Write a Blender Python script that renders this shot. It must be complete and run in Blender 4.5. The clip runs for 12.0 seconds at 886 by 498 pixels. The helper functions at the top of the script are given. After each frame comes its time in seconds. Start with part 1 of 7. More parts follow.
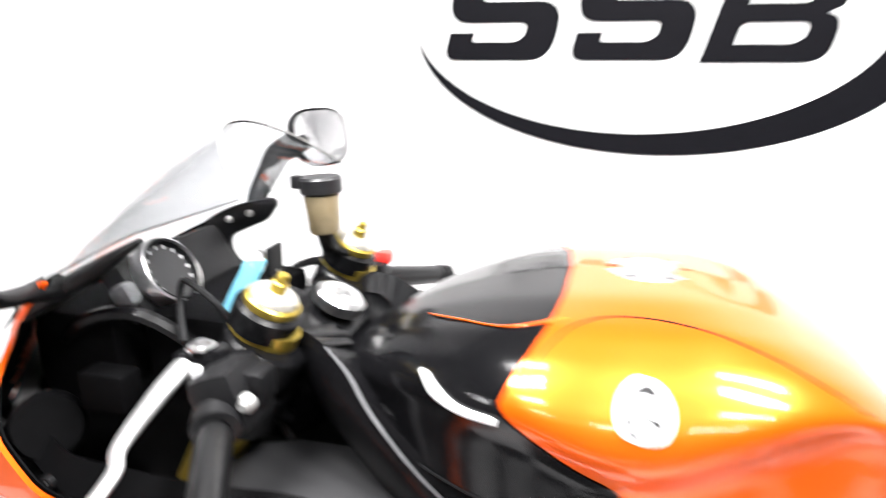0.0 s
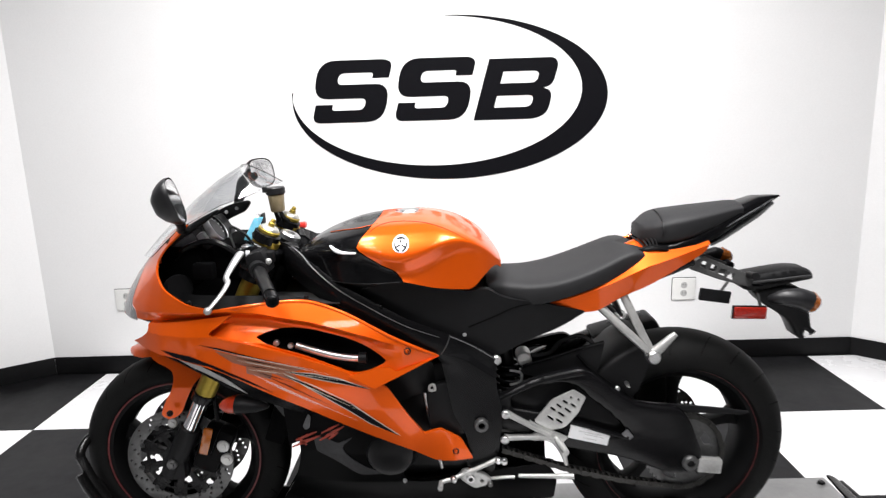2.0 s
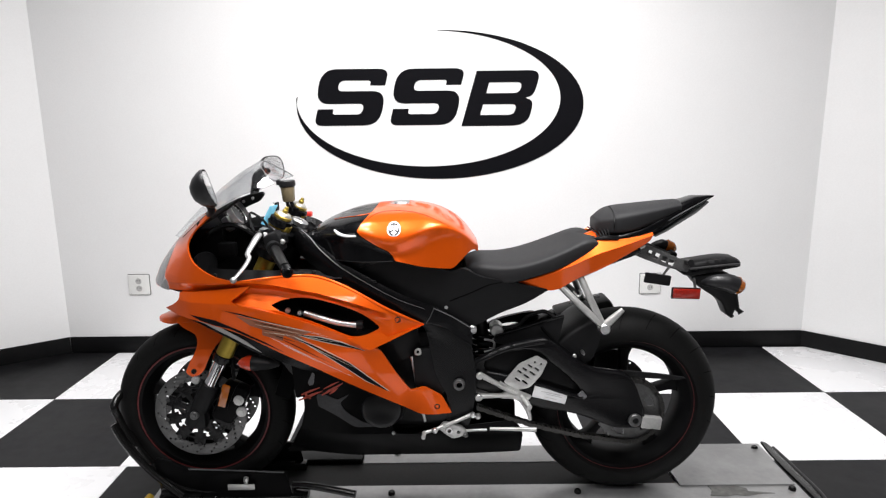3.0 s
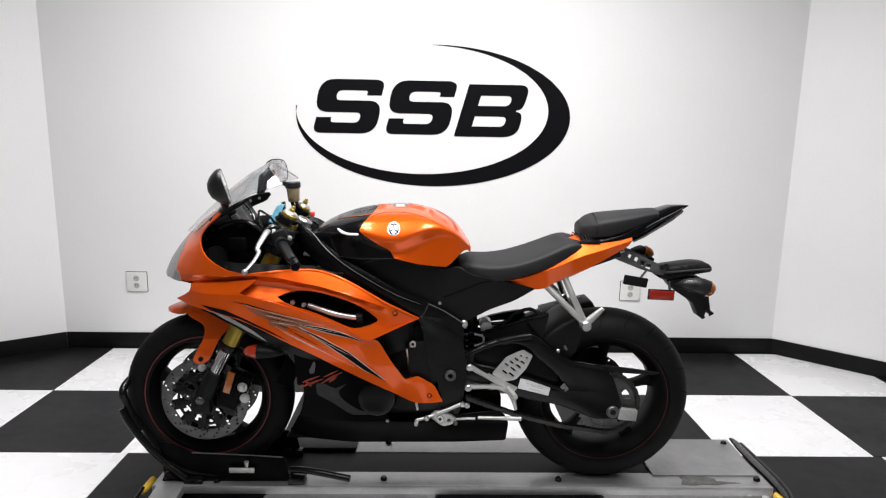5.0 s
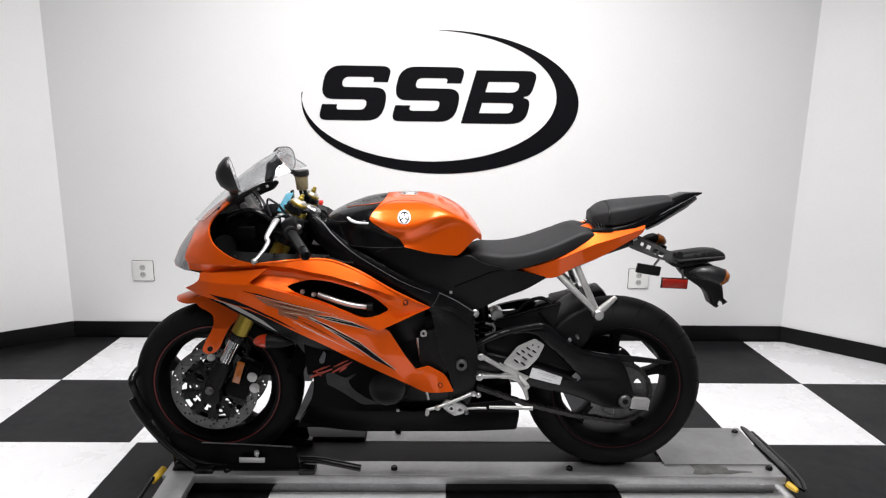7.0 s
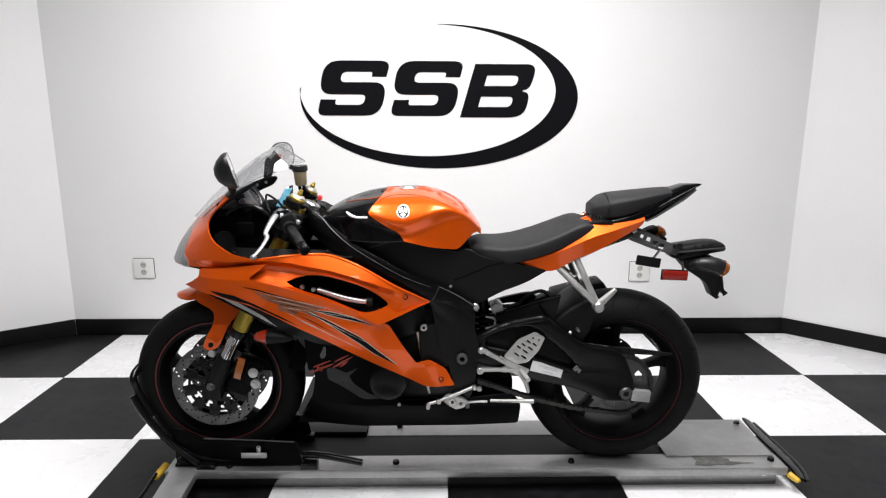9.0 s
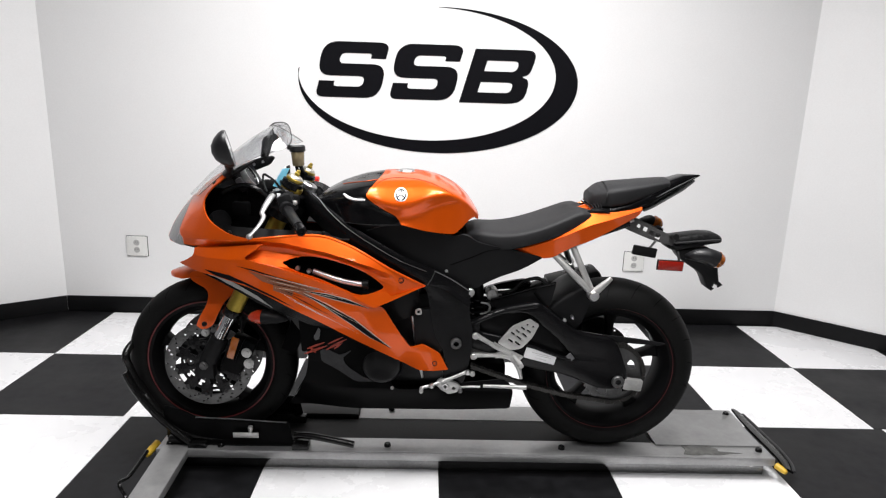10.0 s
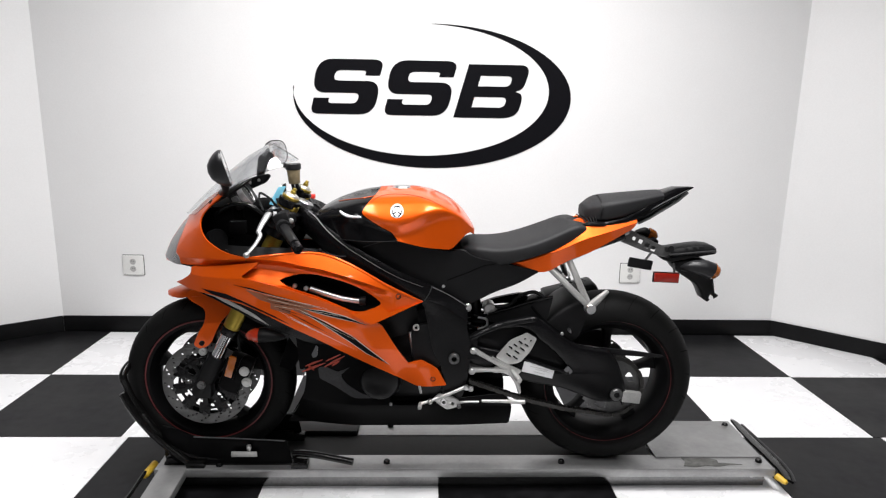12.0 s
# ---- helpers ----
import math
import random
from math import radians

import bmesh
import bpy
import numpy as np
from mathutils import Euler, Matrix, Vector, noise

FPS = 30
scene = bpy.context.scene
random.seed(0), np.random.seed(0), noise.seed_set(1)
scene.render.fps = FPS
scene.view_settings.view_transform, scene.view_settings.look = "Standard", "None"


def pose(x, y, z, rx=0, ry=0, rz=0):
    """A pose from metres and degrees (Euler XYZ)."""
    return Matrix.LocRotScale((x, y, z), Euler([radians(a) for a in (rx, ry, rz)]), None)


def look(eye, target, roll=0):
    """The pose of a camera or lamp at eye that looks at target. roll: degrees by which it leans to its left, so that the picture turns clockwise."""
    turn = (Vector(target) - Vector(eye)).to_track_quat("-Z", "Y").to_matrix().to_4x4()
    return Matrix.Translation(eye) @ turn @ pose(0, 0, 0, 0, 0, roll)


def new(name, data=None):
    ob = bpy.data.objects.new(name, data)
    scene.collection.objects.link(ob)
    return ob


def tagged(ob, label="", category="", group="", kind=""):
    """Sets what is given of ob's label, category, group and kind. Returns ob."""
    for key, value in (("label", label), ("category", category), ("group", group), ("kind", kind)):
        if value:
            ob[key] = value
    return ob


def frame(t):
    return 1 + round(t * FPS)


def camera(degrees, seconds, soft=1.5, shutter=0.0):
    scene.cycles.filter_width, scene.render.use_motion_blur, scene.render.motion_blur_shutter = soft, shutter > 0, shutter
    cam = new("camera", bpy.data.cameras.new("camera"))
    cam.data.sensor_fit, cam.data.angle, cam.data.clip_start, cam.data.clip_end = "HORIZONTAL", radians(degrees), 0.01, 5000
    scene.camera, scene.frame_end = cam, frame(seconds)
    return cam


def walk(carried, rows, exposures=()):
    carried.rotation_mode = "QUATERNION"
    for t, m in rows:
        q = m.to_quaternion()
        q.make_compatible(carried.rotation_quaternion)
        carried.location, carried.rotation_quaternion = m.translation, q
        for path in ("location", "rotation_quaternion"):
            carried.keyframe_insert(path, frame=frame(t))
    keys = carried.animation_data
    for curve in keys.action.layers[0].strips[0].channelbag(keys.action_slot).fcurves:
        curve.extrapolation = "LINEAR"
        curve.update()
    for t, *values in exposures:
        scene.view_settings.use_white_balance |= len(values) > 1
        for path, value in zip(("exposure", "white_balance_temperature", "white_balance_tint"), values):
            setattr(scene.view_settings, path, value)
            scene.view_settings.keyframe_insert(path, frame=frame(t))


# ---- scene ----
import functools

cam = camera(69.3, 12.0, soft=1.2, shutter=0.5)
PATH = [
    (0, (-0.16, -0.881, 1.221), (-0.595, 0.997, 0.689), 0.2),
    (0.2, (-0.104, -1.01, 1.229), (-0.384, 0.912, 0.751), 3.0),
    (0.3, (-0.077, -1.075, 1.241), (-0.363, 0.833, 0.713), 2.2),
    (0.5, (-0.043, -1.186, 1.262), (-0.247, 0.738, 0.755), 0.7),
    (0.7, (-0.027, -1.298, 1.282), (-0.177, 0.645, 0.833), -0.0),
    (0.8, (-0.031, -1.351, 1.281), (-0.172, 0.596, 0.845), -0.8),
    (1, (-0.042, -1.462, 1.284), (-0.134, 0.487, 0.844), -2.1),
    (1.2, (-0.039, -1.588, 1.294), (-0.095, 0.363, 0.854), -1.8),
    (1.3, (-0.037, -1.631, 1.295), (-0.071, 0.319, 0.849), -0.7),
    (1.5, (-0.033, -1.717, 1.295), (-0.068, 0.234, 0.856), -1.3),
    (2, (0.01, -1.929, 1.283), (-0.02, 0.028, 0.871), -1.8),
    (2.5, (0.034, -2.104, 1.294), (0.012, -0.146, 0.884), -1.1),
    (4.5, (-0.007, -2.386, 1.29), (0.034, -0.42, 0.922), 0.5),
    (5, (-0.008, -2.384, 1.288), (0.04, -0.419, 0.92), 1.0),
    (5.5, (-0.014, -2.378, 1.287), (0.041, -0.414, 0.913), 1.0),
    (6, (-0.024, -2.371, 1.285), (0.019, -0.412, 0.882), 0.4),
    (6.5, (-0.034, -2.371, 1.287), (0.008, -0.412, 0.887), 1.0),
    (7, (-0.033, -2.36, 1.286), (0.007, -0.402, 0.88), 0.8),
    (9, (-0.026, -2.359, 1.281), (0.009, -0.404, 0.861), 0.2),
    (9.5, (-0.03, -2.364, 1.28), (0.003, -0.415, 0.832), 0.8),
    (10, (-0.036, -2.355, 1.275), (0.02, -0.409, 0.813), 1.8),
    (10.5, (-0.039, -2.361, 1.276), (0.024, -0.412, 0.831), 1.9),
    (11, (-0.037, -2.36, 1.28), (0.035, -0.409, 0.842), 1.9),
    (11.5, (-0.039, -2.361, 1.282), (0.046, -0.407, 0.864), 1.7),
    (12, (-0.036, -2.36, 1.284), (0.03, -0.406, 0.862), 1.0),
]
EXPOSURES = [(0.0, 1.2), (0.2, 1.05), (0.5, 0.7), (1.0, 0.56), (1.5, 0.27), (2.0, 0.13), (2.5, 0.02), (4.5, -0.23), (9.5, -0.19), (12.0, -0.15)]
walk(cam, [(t, look(eye, target, roll)) for t, eye, target, roll in PATH], EXPOSURES)


# ---------- light and surroundings ----------
world = bpy.data.worlds.new("world")
world.use_nodes = True
world.node_tree.nodes["Background"].inputs[0].default_value = (0.9, 0.95, 1.0, 1)
world.node_tree.nodes["Background"].inputs[1].default_value = 0.05
scene.world = world

MID = -0.255          # the motorcycle's middle plane
DECK = 0.085          # top of the lift's boards
WALL = 1.24           # back wall
TILE = 0.61


def area_lamp(name, x, y, z, sx, sy, watts, colour, target):
    data = bpy.data.lights.new(name, "AREA")
    data.shape, data.size, data.size_y, data.energy, data.color = "RECTANGLE", sx, sy, watts, colour
    ob = new(name, data)
    ob.matrix_world = look((x, y, z), target)
    return ob


# ceiling lamps, out of view above
for ly, watts in ((-0.15, 30), (-0.75, 38), (-1.50, 21), (-2.60, 13)):
    for lx in (-0.72, 0.62):
        area_lamp("ceiling_lamp", lx, ly, 2.70, 0.66, 0.30, watts * (0.96 if lx < 0 else 1.08), (1.0, 0.985, 0.985), (lx, ly, 0))

# ---------- materials ----------
def material(name, colour, rough=0.5, metal=0.0, coat=0.0, grain=0.0, scale=40.0, stain=0.0, stain_scale=3.0,
             bump=0.0, rough_var=0.0, spec=0.5, jitter=0.0):
    m = bpy.data.materials.new(name)
    m.use_nodes = True
    nt = m.node_tree
    n, l = nt.nodes, nt.links
    b = n["Principled BSDF"]
    b.inputs["Base Color"].default_value = (*colour, 1)
    b.inputs["Roughness"].default_value = rough
    b.inputs["Metallic"].default_value = metal
    b.inputs["Coat Weight"].default_value = coat
    b.inputs["Coat Roughness"].default_value = 0.03
    b.inputs["Coat IOR"].default_value = 1.4
    b.inputs["Specular IOR Level"].default_value = spec
    geo = n.new("ShaderNodeNewGeometry")
    src = None
    if grain or stain or jitter:
        fine = n.new("ShaderNodeTexNoise")
        fine.inputs["Scale"].default_value, fine.inputs["Detail"].default_value = scale, 4
        wide = n.new("ShaderNodeTexNoise")
        wide.inputs["Scale"].default_value, wide.inputs["Detail"].default_value = stain_scale, 6
        wide.inputs["Roughness"].default_value = 0.65
        l.new(geo.outputs["Position"], fine.inputs["Vector"])
        l.new(geo.outputs["Position"], wide.inputs["Vector"])

        def ranged(node, lo, hi):
            r = n.new("ShaderNodeMapRange")
            r.inputs["From Min"].default_value, r.inputs["From Max"].default_value = 0.3, 0.7
            r.inputs["To Min"].default_value, r.inputs["To Max"].default_value = lo, hi
            l.new(node, r.inputs["Value"])
            return r.outputs["Result"]

        mul = n.new("ShaderNodeMath")
        mul.operation = "MULTIPLY"
        l.new(ranged(fine.outputs[0], 1 - grain, 1 + grain), mul.inputs[0])
        l.new(ranged(wide.outputs[0], 1 - stain, 1 + stain), mul.inputs[1])
        val = mul.outputs[0]
        if jitter:
            info = n.new("ShaderNodeObjectInfo")
            r = n.new("ShaderNodeMapRange")
            r.inputs["To Min"].default_value, r.inputs["To Max"].default_value = 1 - jitter, 1 + jitter
            l.new(info.outputs["Random"], r.inputs["Value"])
            m2 = n.new("ShaderNodeMath")
            m2.operation = "MULTIPLY"
            l.new(val, m2.inputs[0])
            l.new(r.outputs[0], m2.inputs[1])
            val = m2.outputs[0]
        mix = n.new("ShaderNodeVectorMath")
        mix.operation = "SCALE"
        mix.inputs[0].default_value = colour
        l.new(val, mix.inputs["Scale"])
        l.new(mix.outputs[0], b.inputs["Base Color"])
        if rough_var:
            l.new(ranged(wide.outputs[0], rough - rough_var, rough + rough_var), b.inputs["Roughness"])
        src = fine
    if bump:
        if src is None:
            src = n.new("ShaderNodeTexNoise")
            src.inputs["Scale"].default_value = scale
            l.new(geo.outputs["Position"], src.inputs["Vector"])
        bp = n.new("ShaderNodeBump")
        bp.inputs["Strength"].default_value, bp.inputs["Distance"].default_value = bump, 0.001
        l.new(src.outputs[0], bp.inputs["Height"])
        l.new(bp.outputs[0], b.inputs["Normal"])
    return m


def glass_material(name, colour, rough=0.02, alpha=1.0):
    m = bpy.data.materials.new(name)
    m.use_nodes = True
    b = m.node_tree.nodes["Principled BSDF"]
    b.inputs["Base Color"].default_value = (*colour, 1)
    b.inputs["Roughness"].default_value = rough
    b.inputs["Transmission Weight"].default_value = 1.0
    b.inputs["IOR"].default_value = 1.45
    b.inputs["Alpha"].default_value = alpha
    return m


WALL_PAINT = material("wall_paint", (0.80, 0.80, 0.80), 0.55, grain=0.015, scale=120, stain=0.02, stain_scale=1.3, bump=0.15)
# dark tones for unseen surfaces: less front fill, deeper reflections in the paint
DARK_WALL = material("unseen_dark_wall", (0.16, 0.16, 0.165), 0.6, grain=0.03, scale=80, stain=0.06, stain_scale=1.5, bump=0.15)
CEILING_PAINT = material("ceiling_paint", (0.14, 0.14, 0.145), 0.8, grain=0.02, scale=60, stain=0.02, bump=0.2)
BASE_BLACK = material("black_vinyl", (0.0055, 0.0055, 0.006), 0.5, spec=0.15, grain=0.15, scale=60, stain=0.2, stain_scale=4, rough_var=0.08)
TILE_WHITE = material("white_tile", (0.80, 0.80, 0.81), 0.28, grain=0.012, scale=70, stain=0.03, stain_scale=3.5, bump=0.03, rough_var=0.08, jitter=0.015)
TILE_BLACK = material("black_tile", (0.0085, 0.0085, 0.0095), 0.45, spec=0.16, grain=0.35, scale=25, stain=0.75, stain_scale=3.5, bump=0.15, rough_var=0.14, jitter=0.2)
DECAL = material("black_vinyl_film", (0.004, 0.004, 0.0055), 0.6, spec=0.06, grain=0.08, scale=50, stain=0.1)
ORANGE = material("orange_paint", (0.69, 0.088, 0.0015), 0.32, metal=0.46, coat=0.60, spec=0.2, grain=0.07, scale=900, stain=0.03, stain_scale=5)
GLOSS_BLACK = material("gloss_black_paint", (0.003, 0.003, 0.0034), 0.18, coat=0.08, spec=0.16, grain=0.1, scale=300, stain=0.1)
MATT_BLACK = material("black_plastic", (0.0055, 0.0055, 0.006), 0.46, spec=0.16, grain=0.12, scale=250, stain=0.18, stain_scale=9, bump=0.2)
FRAME_BLACK = material("black_frame_coat", (0.0032, 0.0032, 0.0036), 0.27, spec=0.18, grain=0.12, scale=350, stain=0.12, stain_scale=8, bump=0.1)
GREY_PLASTIC = material("grey_plastic", (0.014, 0.014, 0.015), 0.5, grain=0.1, scale=300, stain=0.12, stain_scale=8, bump=0.25)
BELLY_BLACK = material("satin_black_paint", (0.0018, 0.0018, 0.002), 0.36, spec=0.05, grain=0.1, scale=200, stain=0.15, stain_scale=9)
ENGINE = material("engine_black", (0.0040, 0.0040, 0.0044), 0.36, spec=0.20, grain=0.2, scale=120, stain=0.25, stain_scale=12, bump=0.3)
VINYL = material("seat_vinyl", (0.0135, 0.0135, 0.0145), 0.58, spec=0.22, grain=0.15, scale=500, stain=0.12, stain_scale=6, bump=0.45)
GRIP_RUBBER = material("grip_rubber", (0.0045, 0.0045, 0.0048), 0.3, spec=0.4, grain=0.15, scale=300, stain=0.15, stain_scale=20, bump=0.15)
RUBBER = material("tyre_rubber", (0.0045, 0.0045, 0.0045), 0.6, spec=0.10, grain=0.2, scale=150, stain=0.2, stain_scale=9, bump=0.25)
WHEEL_BLACK = material("black_wheel_coat", (0.0030, 0.0030, 0.0033), 0.5, spec=0.10, grain=0.12, scale=250, stain=0.2, stain_scale=14)
GROOVE = material("tread_groove_rubber", (0.002, 0.002, 0.002), 0.8, spec=0.03)
DUCT = material("flat_black_duct", (0.0016, 0.0016, 0.0018), 0.75, spec=0.03, grain=0.2, scale=120, stain=0.2, stain_scale=12)
RED_LINE = material("red_line", (0.095, 0.009, 0.010), 0.5, grain=0.1, scale=100)
STEEL = material("brushed_steel", (0.58, 0.58, 0.58), 0.28, metal=1.0, grain=0.1, scale=200, stain=0.1, stain_scale=20)
DISC = material("brake_steel", (0.115, 0.115, 0.115), 0.40, metal=0.85, grain=0.12, scale=250, stain=0.15, stain_scale=25)
LEVER = material("brushed_lever_alloy", (0.32, 0.32, 0.32), 0.40, metal=0.75, grain=0.08, scale=200, stain=0.1, stain_scale=15)
SATIN_BLACK = material("satin_black_shell", (0.010, 0.010, 0.011), 0.36, spec=0.35, grain=0.1, scale=250, stain=0.12, stain_scale=9)
REFLECTOR = material("lamp_reflector", (0.24, 0.24, 0.245), 0.5, metal=0.2, grain=0.05, scale=90)
SILVER = material("silver_cast", (0.45, 0.45, 0.44), 0.38, metal=0.7, grain=0.08, scale=200, stain=0.1, stain_scale=15, bump=0.15)
CHROME = material("chrome", (0.85, 0.85, 0.86), 0.08, metal=1.0, stain=0.03, stain_scale=12)

CAP_SILVER = material("pale_cap_alloy", (0.60, 0.58, 0.52), 0.3, metal=0.8, grain=0.06, scale=150, stain=0.1, stain_scale=15)
GOLD = material("gold_anodised", (0.37, 0.27, 0.045), 0.36, metal=0.85, grain=0.08, scale=150, stain=0.12, stain_scale=15)
ALU = material("deck_aluminium", (0.34, 0.34, 0.34), 0.38, metal=0.7, grain=0.04, scale=60, stain=0.20, stain_scale=5, bump=0.05, rough_var=0.08)
ALU_DARK = material("weathered_aluminium", (0.24, 0.24, 0.24), 0.15, metal=1.0, grain=0.1, scale=90, stain=0.2, stain_scale=6)
MAT = material("deck_mat", (0.010, 0.010, 0.010), 0.62, spec=0.25, grain=0.2, scale=150, stain=0.25, stain_scale=5, bump=0.4)
TUBE_BLACK = material("black_tube_coat", (0.0030, 0.0030, 0.0030), 0.24, spec=0.30, grain=0.15, scale=120, stain=0.15)
YELLOW = material("yellow_plastic", (0.58, 0.37, 0.03), 0.45, grain=0.08, scale=90, stain=0.15, stain_scale=14)
OUTLET = material("ivory_plastic", (0.74, 0.74, 0.72), 0.35, grain=0.02, scale=90, stain=0.03)
OUTLET_GREY = material("outlet_face", (0.42, 0.42, 0.41), 0.45, grain=0.05, scale=120, stain=0.08, stain_scale=20)
OUTLET_DARK = material("outlet_slot", (0.05, 0.05, 0.05), 0.6)
AMBER = material("amber_lens", (0.30, 0.078, 0.0050), 0.18, coat=0.6, grain=0.15, scale=160, stain=0.1)
SIGNAL = material("signal_lens", (0.36, 0.03, 0.01), 0.16, coat=0.6, grain=0.2, scale=220, stain=0.1)
REDLENS = material("red_lens", (0.26, 0.012, 0.006), 0.16, coat=0.6, grain=0.3, scale=220, stain=0.15)
CLEAR_LENS = glass_material("clear_lens", (0.95, 0.96, 0.97), 0.05, alpha=0.35)
SCREEN = glass_material("smoked_screen", (0.86, 0.87, 0.88), 0.02)
MIRROR = material("mirror_glass", (0.9, 0.9, 0.91), 0.03, metal=1.0)
FLUID = material("fluid_cup", (0.24, 0.19, 0.11), 0.25, coat=0.5, grain=0.08, scale=90)
BLUE_TAG = material("blue_tag", (0.22, 0.63, 0.84), 0.45, grain=0.08, scale=80)
RED_BTN = material("red_button", (0.7, 0.04, 0.03), 0.35, grain=0.05, scale=80)
WHITE_PRINT = material("white_print", (0.75, 0.75, 0.76), 0.35, grain=0.03, scale=80)
FADED_GREY = material("faded_grey_paint", (0.026, 0.026, 0.028), 0.45, spec=0.3, grain=0.15, scale=120, stain=0.2, stain_scale=20)
STICKER = material("sticker_residue", (0.085, 0.085, 0.08), 0.7, grain=0.3, scale=60, stain=0.5, stain_scale=22)
SILVER_PRINT = material("silver_print", (0.50, 0.46, 0.38), 0.4, grain=0.05, scale=200)
RED_PRINT = material("red_print", (0.30, 0.030, 0.012), 0.4, grain=0.15, scale=120, stain=0.35, stain_scale=30)
CHAIN = material("oily_chain_steel", (0.035, 0.034, 0.032), 0.4, metal=0.7, grain=0.2, scale=300, stain=0.3, stain_scale=30)
SMOKE_PRINT = material("smoked_print", (0.24, 0.075, 0.03), 0.35, coat=0.5, grain=0.1, scale=300)
BRACKET_GREY = material("bare_bracket", (0.075, 0.075, 0.075), 0.42, metal=0.3, grain=0.12, scale=250, stain=0.2, stain_scale=20)
# pale grey for scuffed and bare parts, and for highlight lines drawn as colour
WORN_GLINT_GREY = material("worn_and_glint_grey", (0.10, 0.10, 0.105), 0.3, metal=0.3, grain=0.15, scale=200, stain=0.2, stain_scale=15)
SPROCKET = material("sprocket_steel", (0.10, 0.10, 0.10), 0.4, metal=0.8, grain=0.15, scale=150, stain=0.2, stain_scale=20)


# ---------- mesh helpers ----------
def solid(bm_or_me, name, mat, angle=38):
    if isinstance(bm_or_me, bmesh.types.BMesh):
        me = bpy.data.meshes.new(name)
        bm_or_me.to_mesh(me)
        bm_or_me.free()
    else:
        me = bm_or_me
    me.materials.clear()
    me.materials.append(mat)
    me.polygons.foreach_set("use_smooth", [True] * len(me.polygons))
    me.set_sharp_from_angle(angle=radians(angle))
    return me


def part(name, bm, material_, parent, label="", angle=38):
    """One mesh under a thing or a part; its vertices are in world places."""
    ob = new(name, solid(bm, name, material_, angle))
    ob.parent = parent
    if parent.type == "EMPTY":
        ob.matrix_parent_inverse = Matrix.Translation(parent.location).inverted()
    if label:
        ob["label"] = label
    return ob


def thing(name, place, label, category, group="", kind=""):
    ob = new(name)
    ob.location = place
    ob.empty_display_size = 0.1
    return tagged(ob, label, category, group, kind)


def single(name, bm, mat, label, category, group="", kind="", angle=38):
    return tagged(new(name, solid(bm, name, mat, angle)), label, category, group, kind)


def joined(*bms):
    out = bmesh.new()
    for b in bms:
        me = bpy.data.meshes.new("tmp")
        b.to_mesh(me)
        out.from_mesh(me)
        b.free()
        bpy.data.meshes.remove(me)
    return out


def box(cx, cy, cz, sx, sy, sz, bevel=0.004, turn=None):
    bm = bmesh.new()
    bmesh.ops.create_cube(bm, size=1)
    bmesh.ops.scale(bm, vec=(sx, sy, sz), verts=bm.verts)
    if bevel:
        bmesh.ops.bevel(bm, geom=bm.edges[:], offset=min(bevel, min(sx, sy, sz) * 0.45), segments=2, affect="EDGES", profile=0.6)
    if turn is not None:
        bmesh.ops.transform(bm, matrix=turn, verts=bm.verts)
    bmesh.ops.translate(bm, vec=(cx, cy, cz), verts=bm.verts)
    return bm


def curve_points(pts, steps=6, closed=False):
    """A smooth line through the points."""
    p = [Vector(q) for q in pts]
    n = len(p)
    out = []
    for i in range(n if closed else n - 1):
        a, b, c, d = (p[(i + k - 1) % n] if closed else p[min(max(i + k - 1, 0), n - 1)] for k in range(4))
        for s in range(steps):
            t = s / steps
            out.append(0.5 * ((2 * b) + (c - a) * t + (2 * a - 5 * b + 4 * c - d) * t * t + (3 * b - a - 3 * c + d) * t ** 3))
    if not closed:
        out.append(p[-1])
    return out


def tube(pts, r, seg=10, steps=6, closed=False, smooth=True, flat=1.0):
    path = curve_points(pts, steps, closed) if smooth and len(pts) > 2 else [Vector(q) for q in pts]
    n = len(path)
    bm = bmesh.new()
    rings = []
    side = None
    for i, q in enumerate(path):
        ahead = (path[(i + 1) % n] - path[i - 1]) if closed else (path[min(i + 1, n - 1)] - path[max(i - 1, 0)])
        ahead.normalize()
        if side is None:
            side = ahead.cross(Vector((0, 0, 1)) if abs(ahead.z) < 0.9 else Vector((1, 0, 0))).normalized()
        side = (side - ahead * side.dot(ahead)).normalized()
        up = ahead.cross(side)
        rr = r if not isinstance(r, (list, tuple)) else float(np.interp(i / (n - 1), np.linspace(0, 1, len(r)), r))
        rings.append([bm.verts.new(q + side * (math.cos(2 * math.pi * k / seg) * rr) + up * (math.sin(2 * math.pi * k / seg) * rr * flat)) for k in range(seg)])
    for i in range(n if closed else n - 1):
        a, b = rings[i], rings[(i + 1) % n]
        for k in range(seg):
            bm.faces.new((a[k], a[(k + 1) % seg], b[(k + 1) % seg], b[k]))
    if not closed:
        bm.faces.new(rings[0][::-1])
        bm.faces.new(rings[-1])
    bmesh.ops.recalc_face_normals(bm, faces=bm.faces)
    return bm


